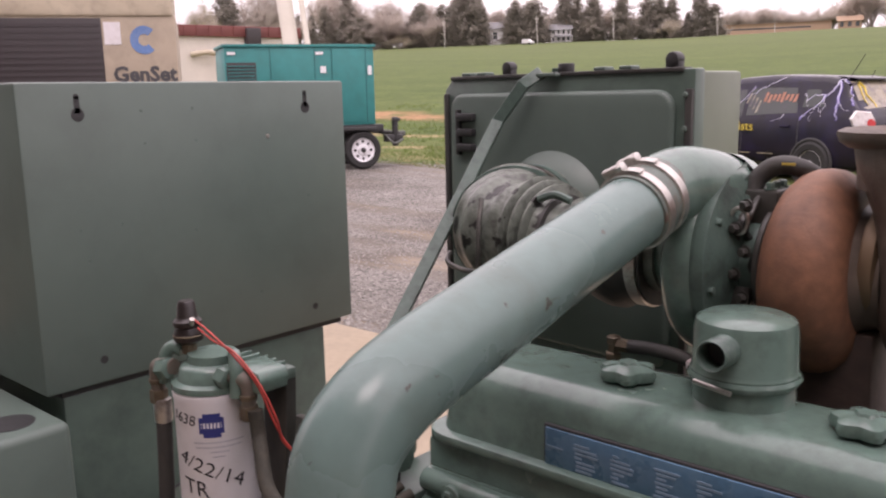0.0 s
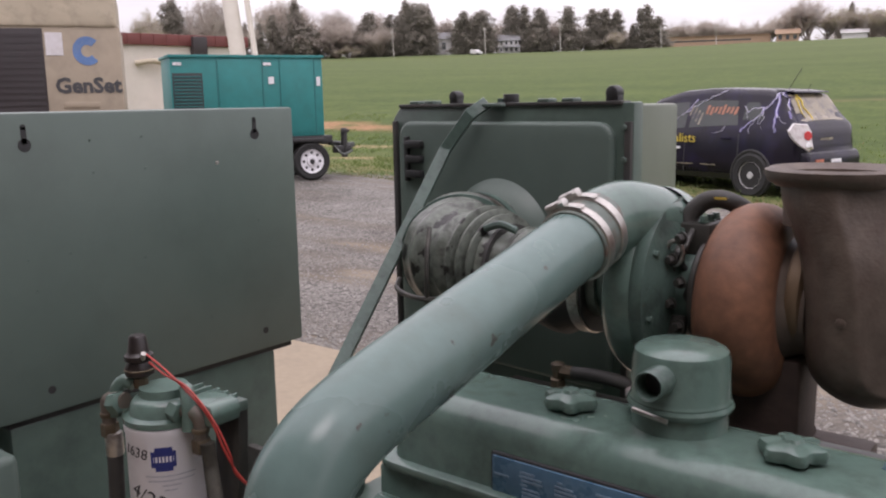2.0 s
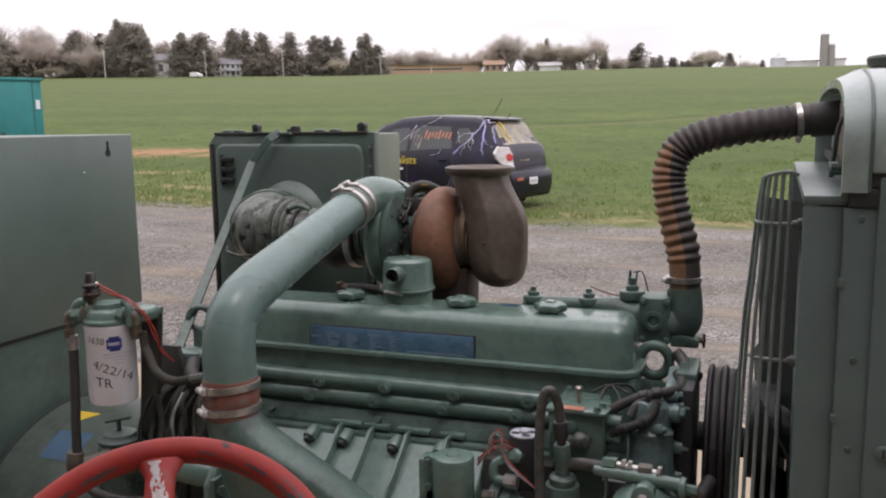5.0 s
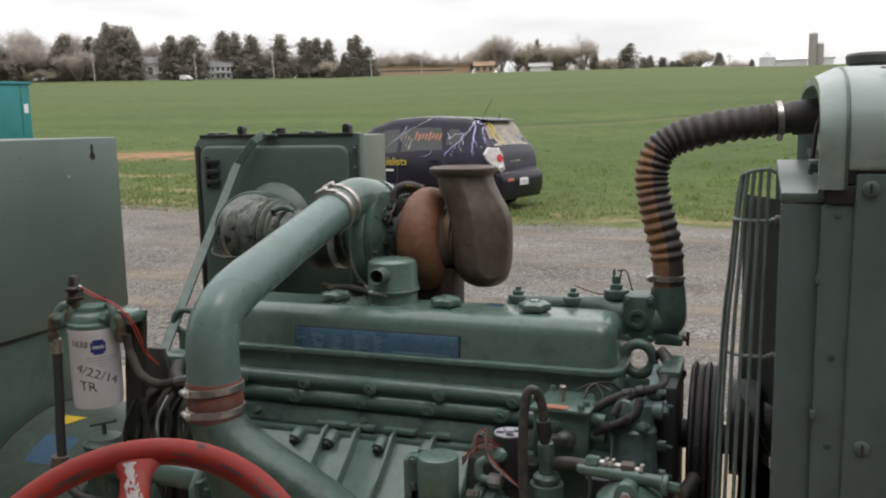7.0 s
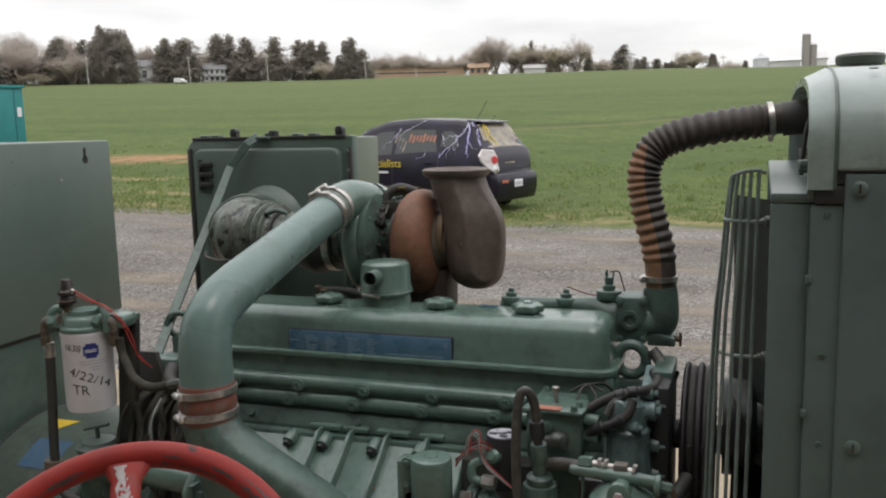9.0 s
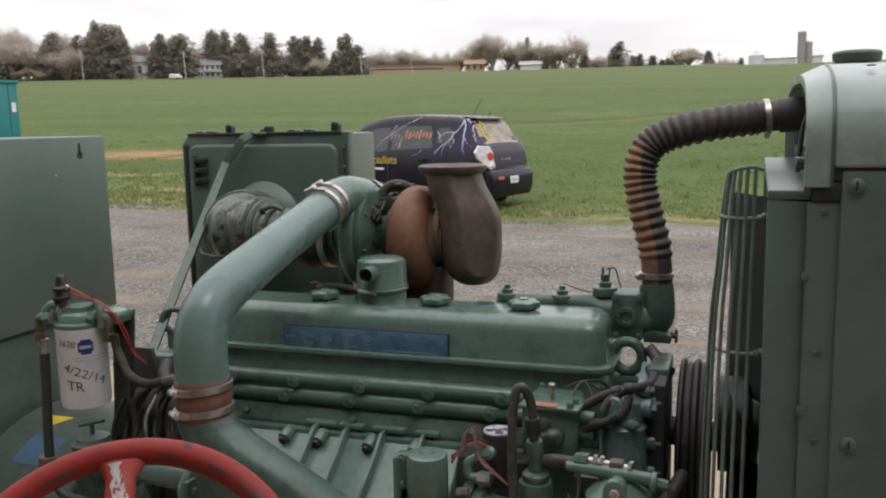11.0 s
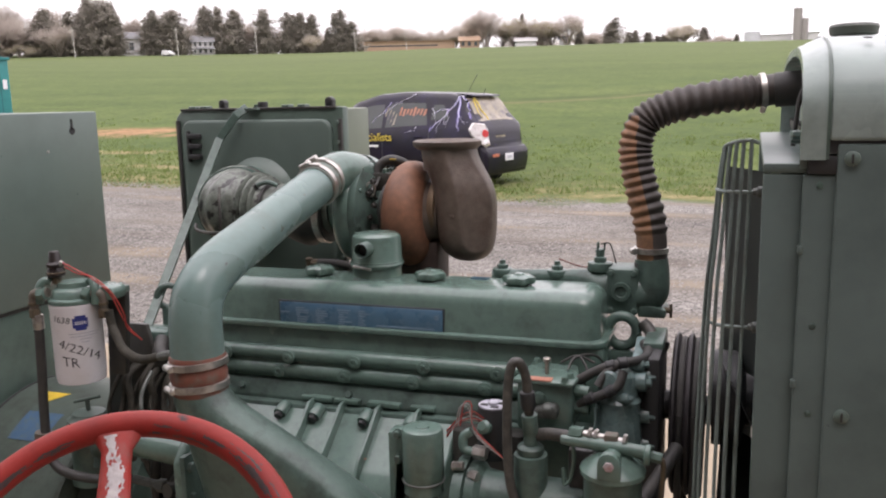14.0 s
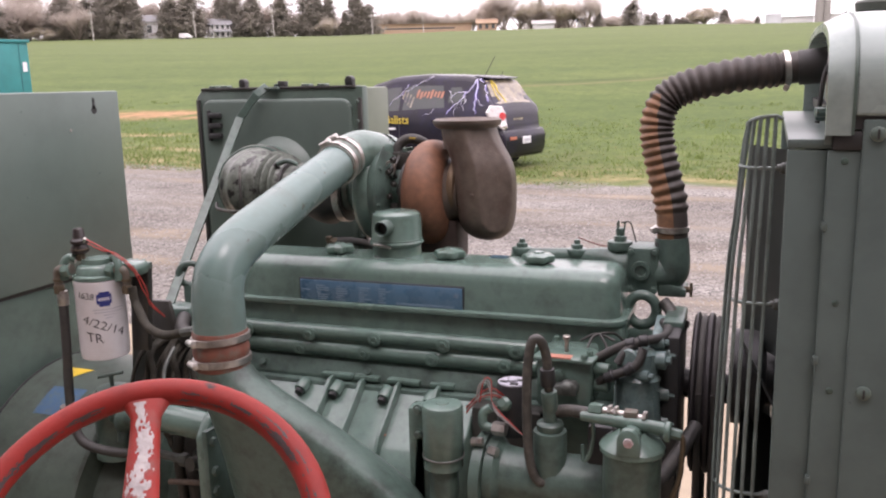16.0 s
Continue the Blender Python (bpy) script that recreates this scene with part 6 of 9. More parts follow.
def top_hose():
    path = spline([(0.312, 0.985, 1.262), (0.313, 0.985, 1.29), (0.307, 0.99, 1.347), (0.291, 0.995, 1.408), (0.279, 1.0, 1.459), (0.275, 1.005, 1.5), (0.287, 1.01, 1.542), (0.31, 1.015, 1.563), (0.354, 1.025, 1.58), (0.42, 1.04, 1.593), (0.478, 1.05, 1.6), (0.513, 1.058, 1.604), (0.56, 1.06, 1.609)], 36)
    n = len(path) - 1

    def rad(t):
        end = min(1.0, min(t - 0.13, 0.885 - t) / 0.02)
        if end <= 0:
            return 0.0305
        return 0.0298 + 0.0048 * end * (0.5 + 0.5 * math.sin(t * 2 * math.pi * 36)) ** 0.8

    me = finish(tube(path, rad, 40, smooth=False))
    me.materials.append(M_HOSE)
    me.materials.append(M_STRIPE)
    side = Vector((-0.59, -0.81, 0))
    for p in me.polygons:
        near = path[min(n, p.index // 40)].lerp(path[min(n, p.index // 40 + 1)], 0.5)
        out = (p.center - near)
        out.z = 0 if p.center.z < 1.5 else out.z
        if out.length > 1e-5 and out.normalized().dot(side) > 0.73 + max(0, p.center.z - 1.5) * 2.6 and p.center.z < 1.575:
            p.material_index = 1
    mk("ribbed_body", me, M_HOSE)
    mk("end_cuff", cyl((0.312, 0.985, 1.25), (0.311, 0.986, 1.268), 0.033, 28, 0.002), M_RUBBER)
    for p, d in (((0.311, 0.986, 1.292), (0, 0, 1)), ((0.513, 1.058, 1.604), (1, 0.1, 0.1))):
        p, d = Vector(p), Vector(d)
        mk("hose_clamp", lathe([(0.032, -0.006), (0.035, -0.005), (0.035, 0.005), (0.032, 0.006)], p, d, 32), M_STEEL, "steel hose clamp")
    mk("clamp_screw", cyl((0.276, 0.965, 1.292), (0.282, 0.952, 1.292), 0.007, 10, 0.001), M_STEEL)
    mk("clamp_screw", cyl((0.514, 1.035, 1.568), (0.514, 1.055, 1.566), 0.006, 10, 0.001), M_STEEL)


M_HOSE = surface("ribbed_black_hose", (0.045, 0.038, 0.034), 0.55, dirt=(0.075, 0.055, 0.044), dirt_amt=0.6, grain=60, blotch=9, var=0.3, bump=0.15)
M_STRIPE = surface("faded_orange_hose_stripe", (0.215, 0.108, 0.052), 0.6, dirt=(0.07, 0.045, 0.032), dirt_amt=0.85, grain=60, blotch=14, var=0.25, bump=0.15)
top_hose()


# ---- fuel and starting gear in front of the block ----
def fuel_gear():
    # governor / fuel pump housing
    b = box(0.108, 0.208, 0.665, 0.76, 1.012, 1.102, 0.007)
    gov = eng("fuel_pump", b, M_PAINT, "boxy green fuel pump housing")
    eng("pump_lid", prism([(0.101, 0.66), (0.211, 0.655), (0.216, 0.70), (0.201, 0.765), (0.116, 0.77)], 1.1, 1.108, "z", 0.003), M_PAINT, parent=gov)
    eng("orange_tag", box(0.126, 0.172, 0.6585, 0.678, 1.1076, 1.1096), M_ORANGE, "small orange tag", parent=gov)
    bm = cyl((0.156, 0.70, 1.106), (0.156, 0.70, 1.136), 0.004, 10)
    lathe([(0.007, 0), (0.007, 0.005), (0.005, 0.007)], (0.156, 0.70, 1.132), (0, 0, 1), 12, bm)
    eng("lever_pin", bm, M_STEEL, "bright steel pin", parent=gov)
    for x, y in ((0.195, 0.665), (0.2, 0.69), (0.125, 0.762)):
        eng("lid_screw", hexbolt((x, y, 1.108), (0, 0, 1), 0.006, 0.007), M_PAINT, parent=gov)
    bm = prism([(0.135, 1.045), (0.185, 1.045), (0.187, 1.062), (0.18, 1.07), (0.16, 1.066), (0.138, 1.06)], 0.64, 0.666, "y", 0.004)
    lathe([(0.0135, 0), (0.0135, 0.009), (0.012, 0.015), (0.008, 0.019), (0, 0.0205)], (0.168, 0.652, 1.052), (0, -0.3, 1), 22, bm)
    eng("linkage_cap", bm, M_DULL, "rust-stained linkage cap", parent=gov)
    for x in (0.128, 0.15):
        eng("port", cyl((x, 0.668, 1.075), (x, 0.655, 1.075), 0.011, 14, 0.002), M_GRIMY, parent=gov)
    for z in (1.085, 1.055):
        eng("side_port", cyl((0.21, 0.69, z), (0.236, 0.685, z), 0.012, 14, 0.002), M_PAINT, parent=gov)
    # solenoid cylinder
    c = (-0.03, 0.546)
    bm = lathe([(0.03, 0), (0.0345, 0.003), (0.0345, 0.022), (0.036, 0.024), (0.036, 0.112), (0.034, 0.117), (0.031, 0.118), (0.012, 0.118), (0.010, 0.1205), (0, 0.1205)], (*c, 0.928), (0, 0, 1), 40)
    sol = eng("solenoid", bm, M_PAINT, "round green solenoid canister")
    eng("seam_ring", lathe([(0.0365, 0), (0.0375, 0.001), (0.0375, 0.003), (0.0365, 0.004)], (*c, 0.95), (0, 0, 1), 40), M_DULL, parent=sol)
    eng("solenoid_bracket", box(-0.098, -0.062, 0.55, 0.59, 0.85, 1.03, 0.006), M_PAINT, parent=sol)
    eng("bracket_leg", prism([(-0.10, 0.78), (-0.055, 0.78), (-0.055, 0.98), (-0.085, 0.98)], 0.55, 0.57, "y", 0.004), M_GRIMY, parent=sol)
    for z in (1.03, 0.985):
        eng("bracket_bolt", hexbolt((-0.075, 0.545, z), (0, -1, 0), 0.007, 0.007), M_GRIMY, parent=sol)
    eng("solenoid_cap", cyl((c[0], c[1], 0.84), (c[0], c[1], 0.93), 0.026, 24, 0.003), M_GRIMY, parent=sol)
    # starter motor, axis along the engine
    st = lathe([(0.05, 0), (0.062, 0.004), (0.062, 0.02), (0.05, 0.03), (0.047, 0.05), (0.047, 0.11), (0.049, 0.113), (0.049, 0.123), (0.047, 0.126), (0.047, 0.24), (0.042, 0.25)], (0.045, 0.575, 0.918), (1, 0, 0), 40)
    st = eng("starter_motor", st, M_GRIMY, "green starter motor")
    eng("starter_flange", lathe([(0.05, 0), (0.074, 0.0), (0.074, 0.018), (0.05, 0.02)], (0.028, 0.575, 0.912), (1, 0, 0), 40), M_GRIMY, parent=st)
    for a in (0.6, 2.0, 3.6, 5.0):
        eng("flange_bolt", hexbolt((0.05, 0.575 + 0.064 * math.cos(a), 0.912 + 0.064 * math.sin(a)), (1, 0, 0), 0.007, 0.008), M_GRIMY, parent=st)
    eng("terminal", cyl((0.025, 0.54, 0.985), (0.045, 0.54, 0.987), 0.008, 6), M_STEEL, parent=st)
    eng("terminal", cyl((0.055, 0.545, 0.97), (0.07, 0.54, 0.97), 0.009, 6), M_STEEL, parent=st)
    # dark pocket behind, sender can with its striped top
    sn = eng("pressure_sender", cyl((0.074, 0.63, 0.97), (0.074, 0.63, 1.066), 0.028, 28, 0.003), M_BLACK, "black sender can")
    eng("sender_top", lathe([(0.026, 0), (0.026, 0.002), (0.009, 0.002), (0.009, 0.007), (0.006, 0.009), (0, 0.009)], (0.074, 0.63, 1.066), (0, 0, 1), 28), M_SMALLPRINT, parent=sn)
    for k in range(4):
        a = k * math.pi / 2 + 0.4
        eng("sender_mark", box(0.074 + 0.016 * math.cos(a) - 0.007, 0.074 + 0.016 * math.cos(a) + 0.007, 0.63 + 0.016 * math.sin(a) - 0.005, 0.63 + 0.016 * math.sin(a) + 0.005, 1.068, 1.0687), M_BLACK, parent=sn)
    eng("wire_cap", lathe([(0.012, 0), (0.013, 0.01), (0.008, 0.016), (0, 0.017)], (0.07, 0.598, 1.035), (-0.3, -0.8, 0.5), 16), M_PAINT, parent=sn)
    r = random.Random(3)
    for k in range(6):
        lift = 0.004 * k
        pts = [(0.066, 0.595, 1.046 + 0.002 * k), (0.05, 0.585, 1.052 + lift), (0.032, 0.576, 1.05 + lift * 0.8), (0.016, 0.57, 1.038 + lift * 0.4 + r.uniform(-0.003, 0.003)), (0.006, 0.57, 1.022 + 0.003 * k)]
        eng("thin_wire", tube(pts, 0.001, 6), (M_BROWNWIRE, M_REDWIRE, M_GREYWIRE, M_BROWNWIRE, M_REDWIRE, M_BLACK)[k], parent=sn)
    for k in range(3):
        pts = [(0.022 + 0.004 * k, 0.572, 1.045), (0.03 + 0.004 * k, 0.572, 1.078 + 0.004 * k), (0.045 + 0.003 * k, 0.572, 1.079 + 0.004 * k), (0.052, 0.572, 1.05), (0.06 + 0.004 * k, 0.57, 1.03), (0.085, 0.566, 1.012 + 0.003 * k), (0.112, 0.56, 0.998)]
        eng("thin_wire", tube(pts, 0.001, 6), (M_GREYWIRE, M_GREYWIRE, M_REDWIRE)[k], parent=sn)
    eng("pipe_elbow", tube([(0.045, 0.59, 1.03), (0.032, 0.585, 1.02), (0.035, 0.58, 1.0), (0.055, 0.578, 0.997)], 0.0085, 12), M_PAINT)
    eng("pipe_nut", cyl((0.052, 0.578, 0.998), (0.076, 0.576, 0.998), 0.0125, 6, 0.001), M_STEEL, "bright pipe nut")
    # second canister with the looped hose
    c2 = (0.157, 0.56)
    ca = eng("fuel_canister", lathe([(0.022, 0), (0.028, 0.004), (0.0285, 0.02), (0.0285, 0.086), (0.0275, 0.089), (0.0215, 0.09), (0.0225, 0.094), (0.0225, 0.101), (0.02, 0.104), (0.012, 0.106), (0.012, 0.124), (0, 0.124)], (*c2, 0.925), (0, 0, 1), 32), M_GRIMY, "small green canister")
    lp = [(c2[0], c2[1] - 0.0, 1.05), (c2[0] - 0.002, c2[1] - 0.005, 1.10), (0.152, 0.55, 1.15), (0.143, 0.542, 1.176), (0.131, 0.538, 1.172), (0.125, 0.535, 1.13), (0.124, 0.532, 1.06), (0.127, 0.53, 0.99), (0.136, 0.53, 0.945), (0.15, 0.535, 0.93), (0.162, 0.555, 0.942), (0.168, 0.575, 0.95)]
    eng("looped_hose", tube(lp, 0.008, 14), M_OLDRUB, "looped rubber hose", ca)
    eng("hose_ferrule", cyl((0.156, 0.556, 1.085), (0.1575, 0.56, 1.05), 0.0135, 14, 0.002), M_GRIMY, parent=ca)
    eng("hose_ferrule", cyl((0.1535, 0.552, 1.125), (0.155, 0.554, 1.095), 0.0125, 14, 0.002), M_BLACK, parent=ca)
    eng("cross_hose", tube([(0.165, 0.565, 1.045), (0.185, 0.56, 1.052), (0.215, 0.55, 1.056), (0.235, 0.54, 1.058)], 0.0105, 12), M_OLDRUB, parent=ca)
    # fuel filter bowl
    f = (0.299, 0.515)
    bowl = eng("fuel_filter", lathe([(0.02, 0), (0.04, 0.008), (0.0455, 0.025), (0.0455, 0.178), (0.047, 0.182), (0.047, 0.187), (0.042, 0.19)], (*f, 0.83), (0, 0, 1), 40), M_GRIMY, "large green fuel filter bowl")
    top = lathe([(0.049, 0), (0.0515, 0.003), (0.0515, 0.01), (0.046, 0.017), (0.026, 0.03), (0.022, 0.034), (0, 0.035)], (*f, 1.016), (0, 0, 1), 40)
    eng("filter_lid", top, M_PAINT, parent=bowl)
    bar = tube([(0.215, 0.53, 1.058), (0.25, 0.525, 1.059), (0.3, 0.517, 1.06), (0.352, 0.508, 1.06)], lambda t: 0.0075 + 0.003 * min(1, t * 2), 16)
    eng("lid_crossbar", bar, M_PAINT, parent=bowl)
    eng("bar_flange", lathe([(0.0145, 0), (0.0165, 0.002), (0.0165, 0.008), (0.0145, 0.01)], (0.348, 0.509, 1.056), (1, -0.06, -0.03), 24), M_PAINT, parent=bowl)
    plate = prism([(0.281, 1.026), (0.317, 1.026), (0.317, 1.05), (0.313, 1.062), (0.306, 1.069), (0.298, 1.071), (0.29, 1.069), (0.284, 1.062), (0.281, 1.05)], 0.462, 0.478, "y", 0.003)
    eng("lid_boss", plate, M_PAINT, parent=bowl)
    eng("lid_screw", lathe([(0.0085, 0), (0.0075, 0.003), (0, 0.004)], (0.299, 0.462, 1.05), (-0.1, -1, 0), 6), M_WEAR, parent=bowl)
    eng("boss_neck", cyl((0.299, 0.475, 1.048), (0.299, 0.51, 1.045), 0.016, 20), M_PAINT, parent=bowl)
    eng("hose_nut", cyl((0.228, 0.537, 1.068), (0.25, 0.532, 1.07), 0.0115, 6, 0.001), M_PAINT, parent=bowl)
    eng("steel_nipple", cyl((0.25, 0.532, 1.07), (0.315, 0.52, 1.068), 0.0065, 12), M_STEEL, parent=bowl)
    for x in (0.258, 0.268, 0.314):
        eng("steel_nut", cyl((x, 0.531 - 0.2 * (x - 0.25), 1.073), (x + 0.006, 0.53 - 0.2 * (x - 0.25), 1.0725), 0.0095, 6, 0.0008), M_STEEL, parent=bowl)
    tee = box(0.284, 0.306, 0.514, 0.534, 1.058, 1.079, 0.003)
    cyl((0.295, 0.524, 1.045), (0.295, 0.524, 1.06), 0.011, 6, bm=tee)
    eng("brass_tee", tee, M_RUSTY, parent=bowl)
    eng("outlet_nut", cyl((0.357, 0.508, 1.055), (0.374, 0.507, 1.053), 0.0085, 6, 0.001), M_GRIMY, parent=bowl)
    eng("copper_line", tube([(0.37, 0.508, 1.054), (0.376, 0.508, 1.045), (0.375, 0.509, 1.01), (0.372, 0.51, 0.98), (0.357, 0.512, 0.935), (0.33, 0.515, 0.89)], 0.0042, 10), M_BRASS, parent=bowl)
    eng("green_line", tube([(0.228, 0.55, 1.05), (0.232, 0.548, 1.02), (0.226, 0.545, 0.985), (0.217, 0.545, 0.975), (0.215, 0.55, 1.0)], 0.0035, 8), M_PAINT, parent=bowl)
    eng("mount_bracket", box(0.22, 0.262, 0.56, 0.6, 0.8, 1.03, 0.005), M_BLACK, parent=bowl)


M_ORANGE = surface("orange_tag", (0.4, 0.16, 0.11), 0.5, dirt=(0.5, 0.3, 0.2), dirt_amt=0.6, blotch=60, bump=0)
M_GREYWIRE = surface("grey_wire", (0.36, 0.35, 0.34), 0.5, bump=0)
fuel_gear()

# ---- skid ----
skid = thing("skid_frame", "green steel generator skid on the slab", "frame", at=(-0.4, 0.88, 0.05))
mk = placed(skid)
for y in (0.55, 1.2):
    mk("rail", box(-1.9, 0.95, y - 0.05, y + 0.05, 0.05, 0.25, 0.006), M_BOXDK)
for x in (-1.8, -0.7, 0.1, 0.7):
    mk("cross_member", box(x - 0.06, x + 0.06, 0.6, 1.15, 0.06, 0.24, 0.006), M_BOXDK)
for x, y, z in ((-0.5, 0.7, 0.42), (-0.5, 1.05, 0.42), (0.15, 0.7, 0.42), (0.15, 1.05, 0.42), (-1.1, 0.62, 0.35), (-1.1, 1.15, 0.35), (0.65, 0.55, 0.3), (0.65, 1.2, 0.3), (-1.5, 0.62, 0.32), (-1.5, 1.1, 0.32), (-1.3, 0.4, 0.32)):
    mk("mount", box(x - 0.04, x + 0.04, y - 0.06, y + 0.06, 0.24, z, 0.004), M_BLACK)
mk("outrigger", box(-1.45, -1.2, 0.2, 0.56, 0.1, 0.3, 0.004), M_BOXDK)
mk("leg", box(-0.8, -0.76, 1.15, 1.42, 0.1, 0.31, 0.004), M_BOXDK)

# ---- red handwheel ----
wheel = thing("handwheel", "chipped red cast-iron valve handwheel on a stand", "handwheel", at=(-0.05, -0.2, 0.05))
mk = placed(wheel)


def handwheel():
    c = Vector((0.0105, -0.2655, 1.2272))
    r_, u_ = Vector((0.929, 0.369, -0.036)), Vector((-0.242, 0.678, 0.694))
    n_ = Vector((0.281, -0.636, 0.719))
    R, q = 0.143, 0.0118
    b = bmesh.new()
    rings = []
    for k in range(72):
        a = 2 * math.pi * k / 72
        d = r_ * math.cos(a) + u_ * math.sin(a)
        rings.append([b.verts.new(c + d * (R + q * math.cos(t) * 1.0) + n_ * q * 0.95 * math.sin(t)) for t in (2 * math.pi * j / 16 for j in range(16))])
    for k in range(72):
        p0, p1 = rings[k], rings[(k + 1) % 72]
        for j in range(16):
            b.faces.new((p0[j], p0[(j + 1) % 16], p1[(j + 1) % 16], p1[j]))
    rim = mk("rim", b, M_RED, "red painted rim with worn black patches")
    # streaks where the paint is worn through, along the inner side
    for a0, a1, t0, t1, thr, seed in ((103, 165, 2.15, 2.75, -0.1, 1), (12, 88, 1.75, 2.35, -0.02, 2), (-60, 24, 1.5, 2.2, -0.05, 3), (62, 90, 2.4, 2.8, 0.0, 4), (165, 260, 2.0, 2.6, -0.02, 5), (20, 60, 1.1, 1.7, 0.2, 6)):
        b = bmesh.new()
        na, nt = int((a1 - a0) * 4), 12
        grid = {}

        def at(i, j):
            if (i, j) not in grid:
                a, t = radians(a0 + (a1 - a0) * i / na), t0 + (t1 - t0) * j / nt
                d = r_ * math.cos(a) + u_ * math.sin(a)
                grid[i, j] = b.verts.new(c + d * (R + (q + 0.0003) * math.cos(t)) + n_ * (q + 0.0003) * 0.95 * math.sin(t))
            return grid[i, j]

        for i in range(na):
            for j in range(nt):
                a, t = radians(a0 + (a1 - a0) * i / na), t0 + (t1 - t0) * j / nt
                rag = noise.noise((a * 3.5, t * 3.0, seed)) * 0.6 + noise.noise((a * 14, t * 8, seed + 9.0)) * 0.4 + noise.noise((a * 45, t * 14, seed + 3.0)) * 0.2
                edge = min(1, i / 16, (na - i) / 16, (j + 0.5) / 4, (nt - j - 0.5) / 4)
                if rag > thr + 0.45 * (1 - edge):
                    b.faces.new((at(i, j), at(i + 1, j), at(i + 1, j + 1), at(i, j + 1)))
        mk("worn_patch", b, M_WORN, "black worn streak", rim)
    for a in (98.5, 218.5, 338.5):
        d = r_ * math.cos(radians(a)) + u_ * math.sin(radians(a))
        s = n_.cross(d)
        b = bmesh.new()
        rg = []
        for i in range(9):
            f = i / 8
            w = 0.0118 + 0.010 * max(0, (f - 0.82) / 0.18) ** 2 + 0.004 * (1 - f)
            h = 0.009
            p = c + d * (0.02 + (R - 0.03) * f) + n_ * 0.012 * (1 - f)
            rg.append([b.verts.new(p + s * w * math.cos(t) + n_ * h * math.sin(t)) for t in (2 * math.pi * j / 14 for j in range(14))])
        for p0, p1 in zip(rg, rg[1:]):
            for j in range(14):
                b.faces.new((p0[j], p0[(j + 1) % 14], p1[(j + 1) % 14], p1[j]))
        b.faces.new(rg[0]), b.faces.new(rg[-1])
        spoke = mk("spoke", b, M_SPOKE, "spoke worn to bare metal", rim)
        # the bare streak along the middle of its upper side
        b = bmesh.new()
        grid = {}

        def on_spoke(i, j):
            if (i, j) not in grid:
                f, t = i / 90, 0.45 + 2.25 * j / 26
                w = 0.0121 + 0.010 * max(0, (f - 0.82) / 0.18) ** 2 + 0.004 * (1 - f)
                grid[i, j] = b.verts.new(c + d * (0.02 + (R - 0.03) * f) + n_ * (0.012 * (1 - f) + 0.0094 * math.sin(t)) + s * w * math.cos(t))
            return grid[i, j]

        for i in range(88):
            for j in range(26):
                g = abs(j / 26 - 0.5 - 0.08 * math.sin(i * 0.07 + a)) * 2
                rag = noise.noise((i * 0.09, j * 0.16, a)) * 0.55 + noise.noise((i * 0.3, j * 0.45, a + 5)) * 0.45
                if rag > 1.5 * g - 0.62 + 0.5 * max(0, (i - 70) / 18):
                    b.faces.new((on_spoke(i, j), on_spoke(i + 1, j), on_spoke(i + 1, j + 1), on_spoke(i, j + 1)))
        mk("bare_patch", b, M_BARE, "paint rubbed off to scratched grey metal", spoke)
    mk("hub", lathe([(0.02, -0.02), (0.03, -0.015), (0.03, 0.015), (0.02, 0.02), (0, 0.02)], c + n_ * 0.01, n_, 24), M_RED)
    mk("stem", cyl(c - n_ * 0.16, c, 0.012, 16), M_STEEL)
    base = c - n_ * 0.16
    mk("gearbox", lathe([(0.05, -0.1), (0.055, 0), (0.03, 0.04)], base, n_, 24), M_BOXDK)
    mk("stand", cyl((base.x, base.y, 0.05), (base.x, base.y, base.z), 0.035, 20), M_BOXDK)
    mk("stand_foot", lathe([(0.12, 0), (0.12, 0.015), (0.04, 0.02)], (base.x, base.y, 0.05), (0, 0, 1), 28), M_BOXDK)


M_WORN = surface("blackened_bare_iron", (0.045, 0.035, 0.035), 0.5, dirt=(0.11, 0.05, 0.045), dirt_amt=0.6, grain=90, blotch=40, bump=0.2)
M_SPOKE = surface("worn_red_spoke", (0.27, 0.027, 0.02), 0.5, dirt=(0.2, 0.07, 0.06), dirt_amt=0.7, grain=60, blotch=30, var=0.12, bump=0.2, bump_scale=120)
M_BARE = surface("scratched_bare_metal", (0.36, 0.325, 0.315), 0.55, dirt=(0.2, 0.16, 0.155), dirt_amt=0.9, grain=130, blotch=45, var=0.25, bump=0.4, bump_scale=160, chips=(0.22, 0.06, 0.05), chip_at=0.62, chip_scale=80)
less_sheen(M_RED, 0.28)
less_sheen(M_SPOKE, 0.28)
handwheel()


# ---- unseen wall behind the camera, added to block low sky light ----
M_SHOP = surface("brown_shop_siding", (0.11, 0.095, 0.085), 0.7, dirt=(0.06, 0.055, 0.05), dirt_amt=0.6, grain=12, blotch=1.2)
tagged(part("wall_south", box(-11, 10, -2.8, -2.5, -0.2, 6.8, 0.01), M_SHOP), "plain dark shop wall behind the yard", "wall", kind="structure")

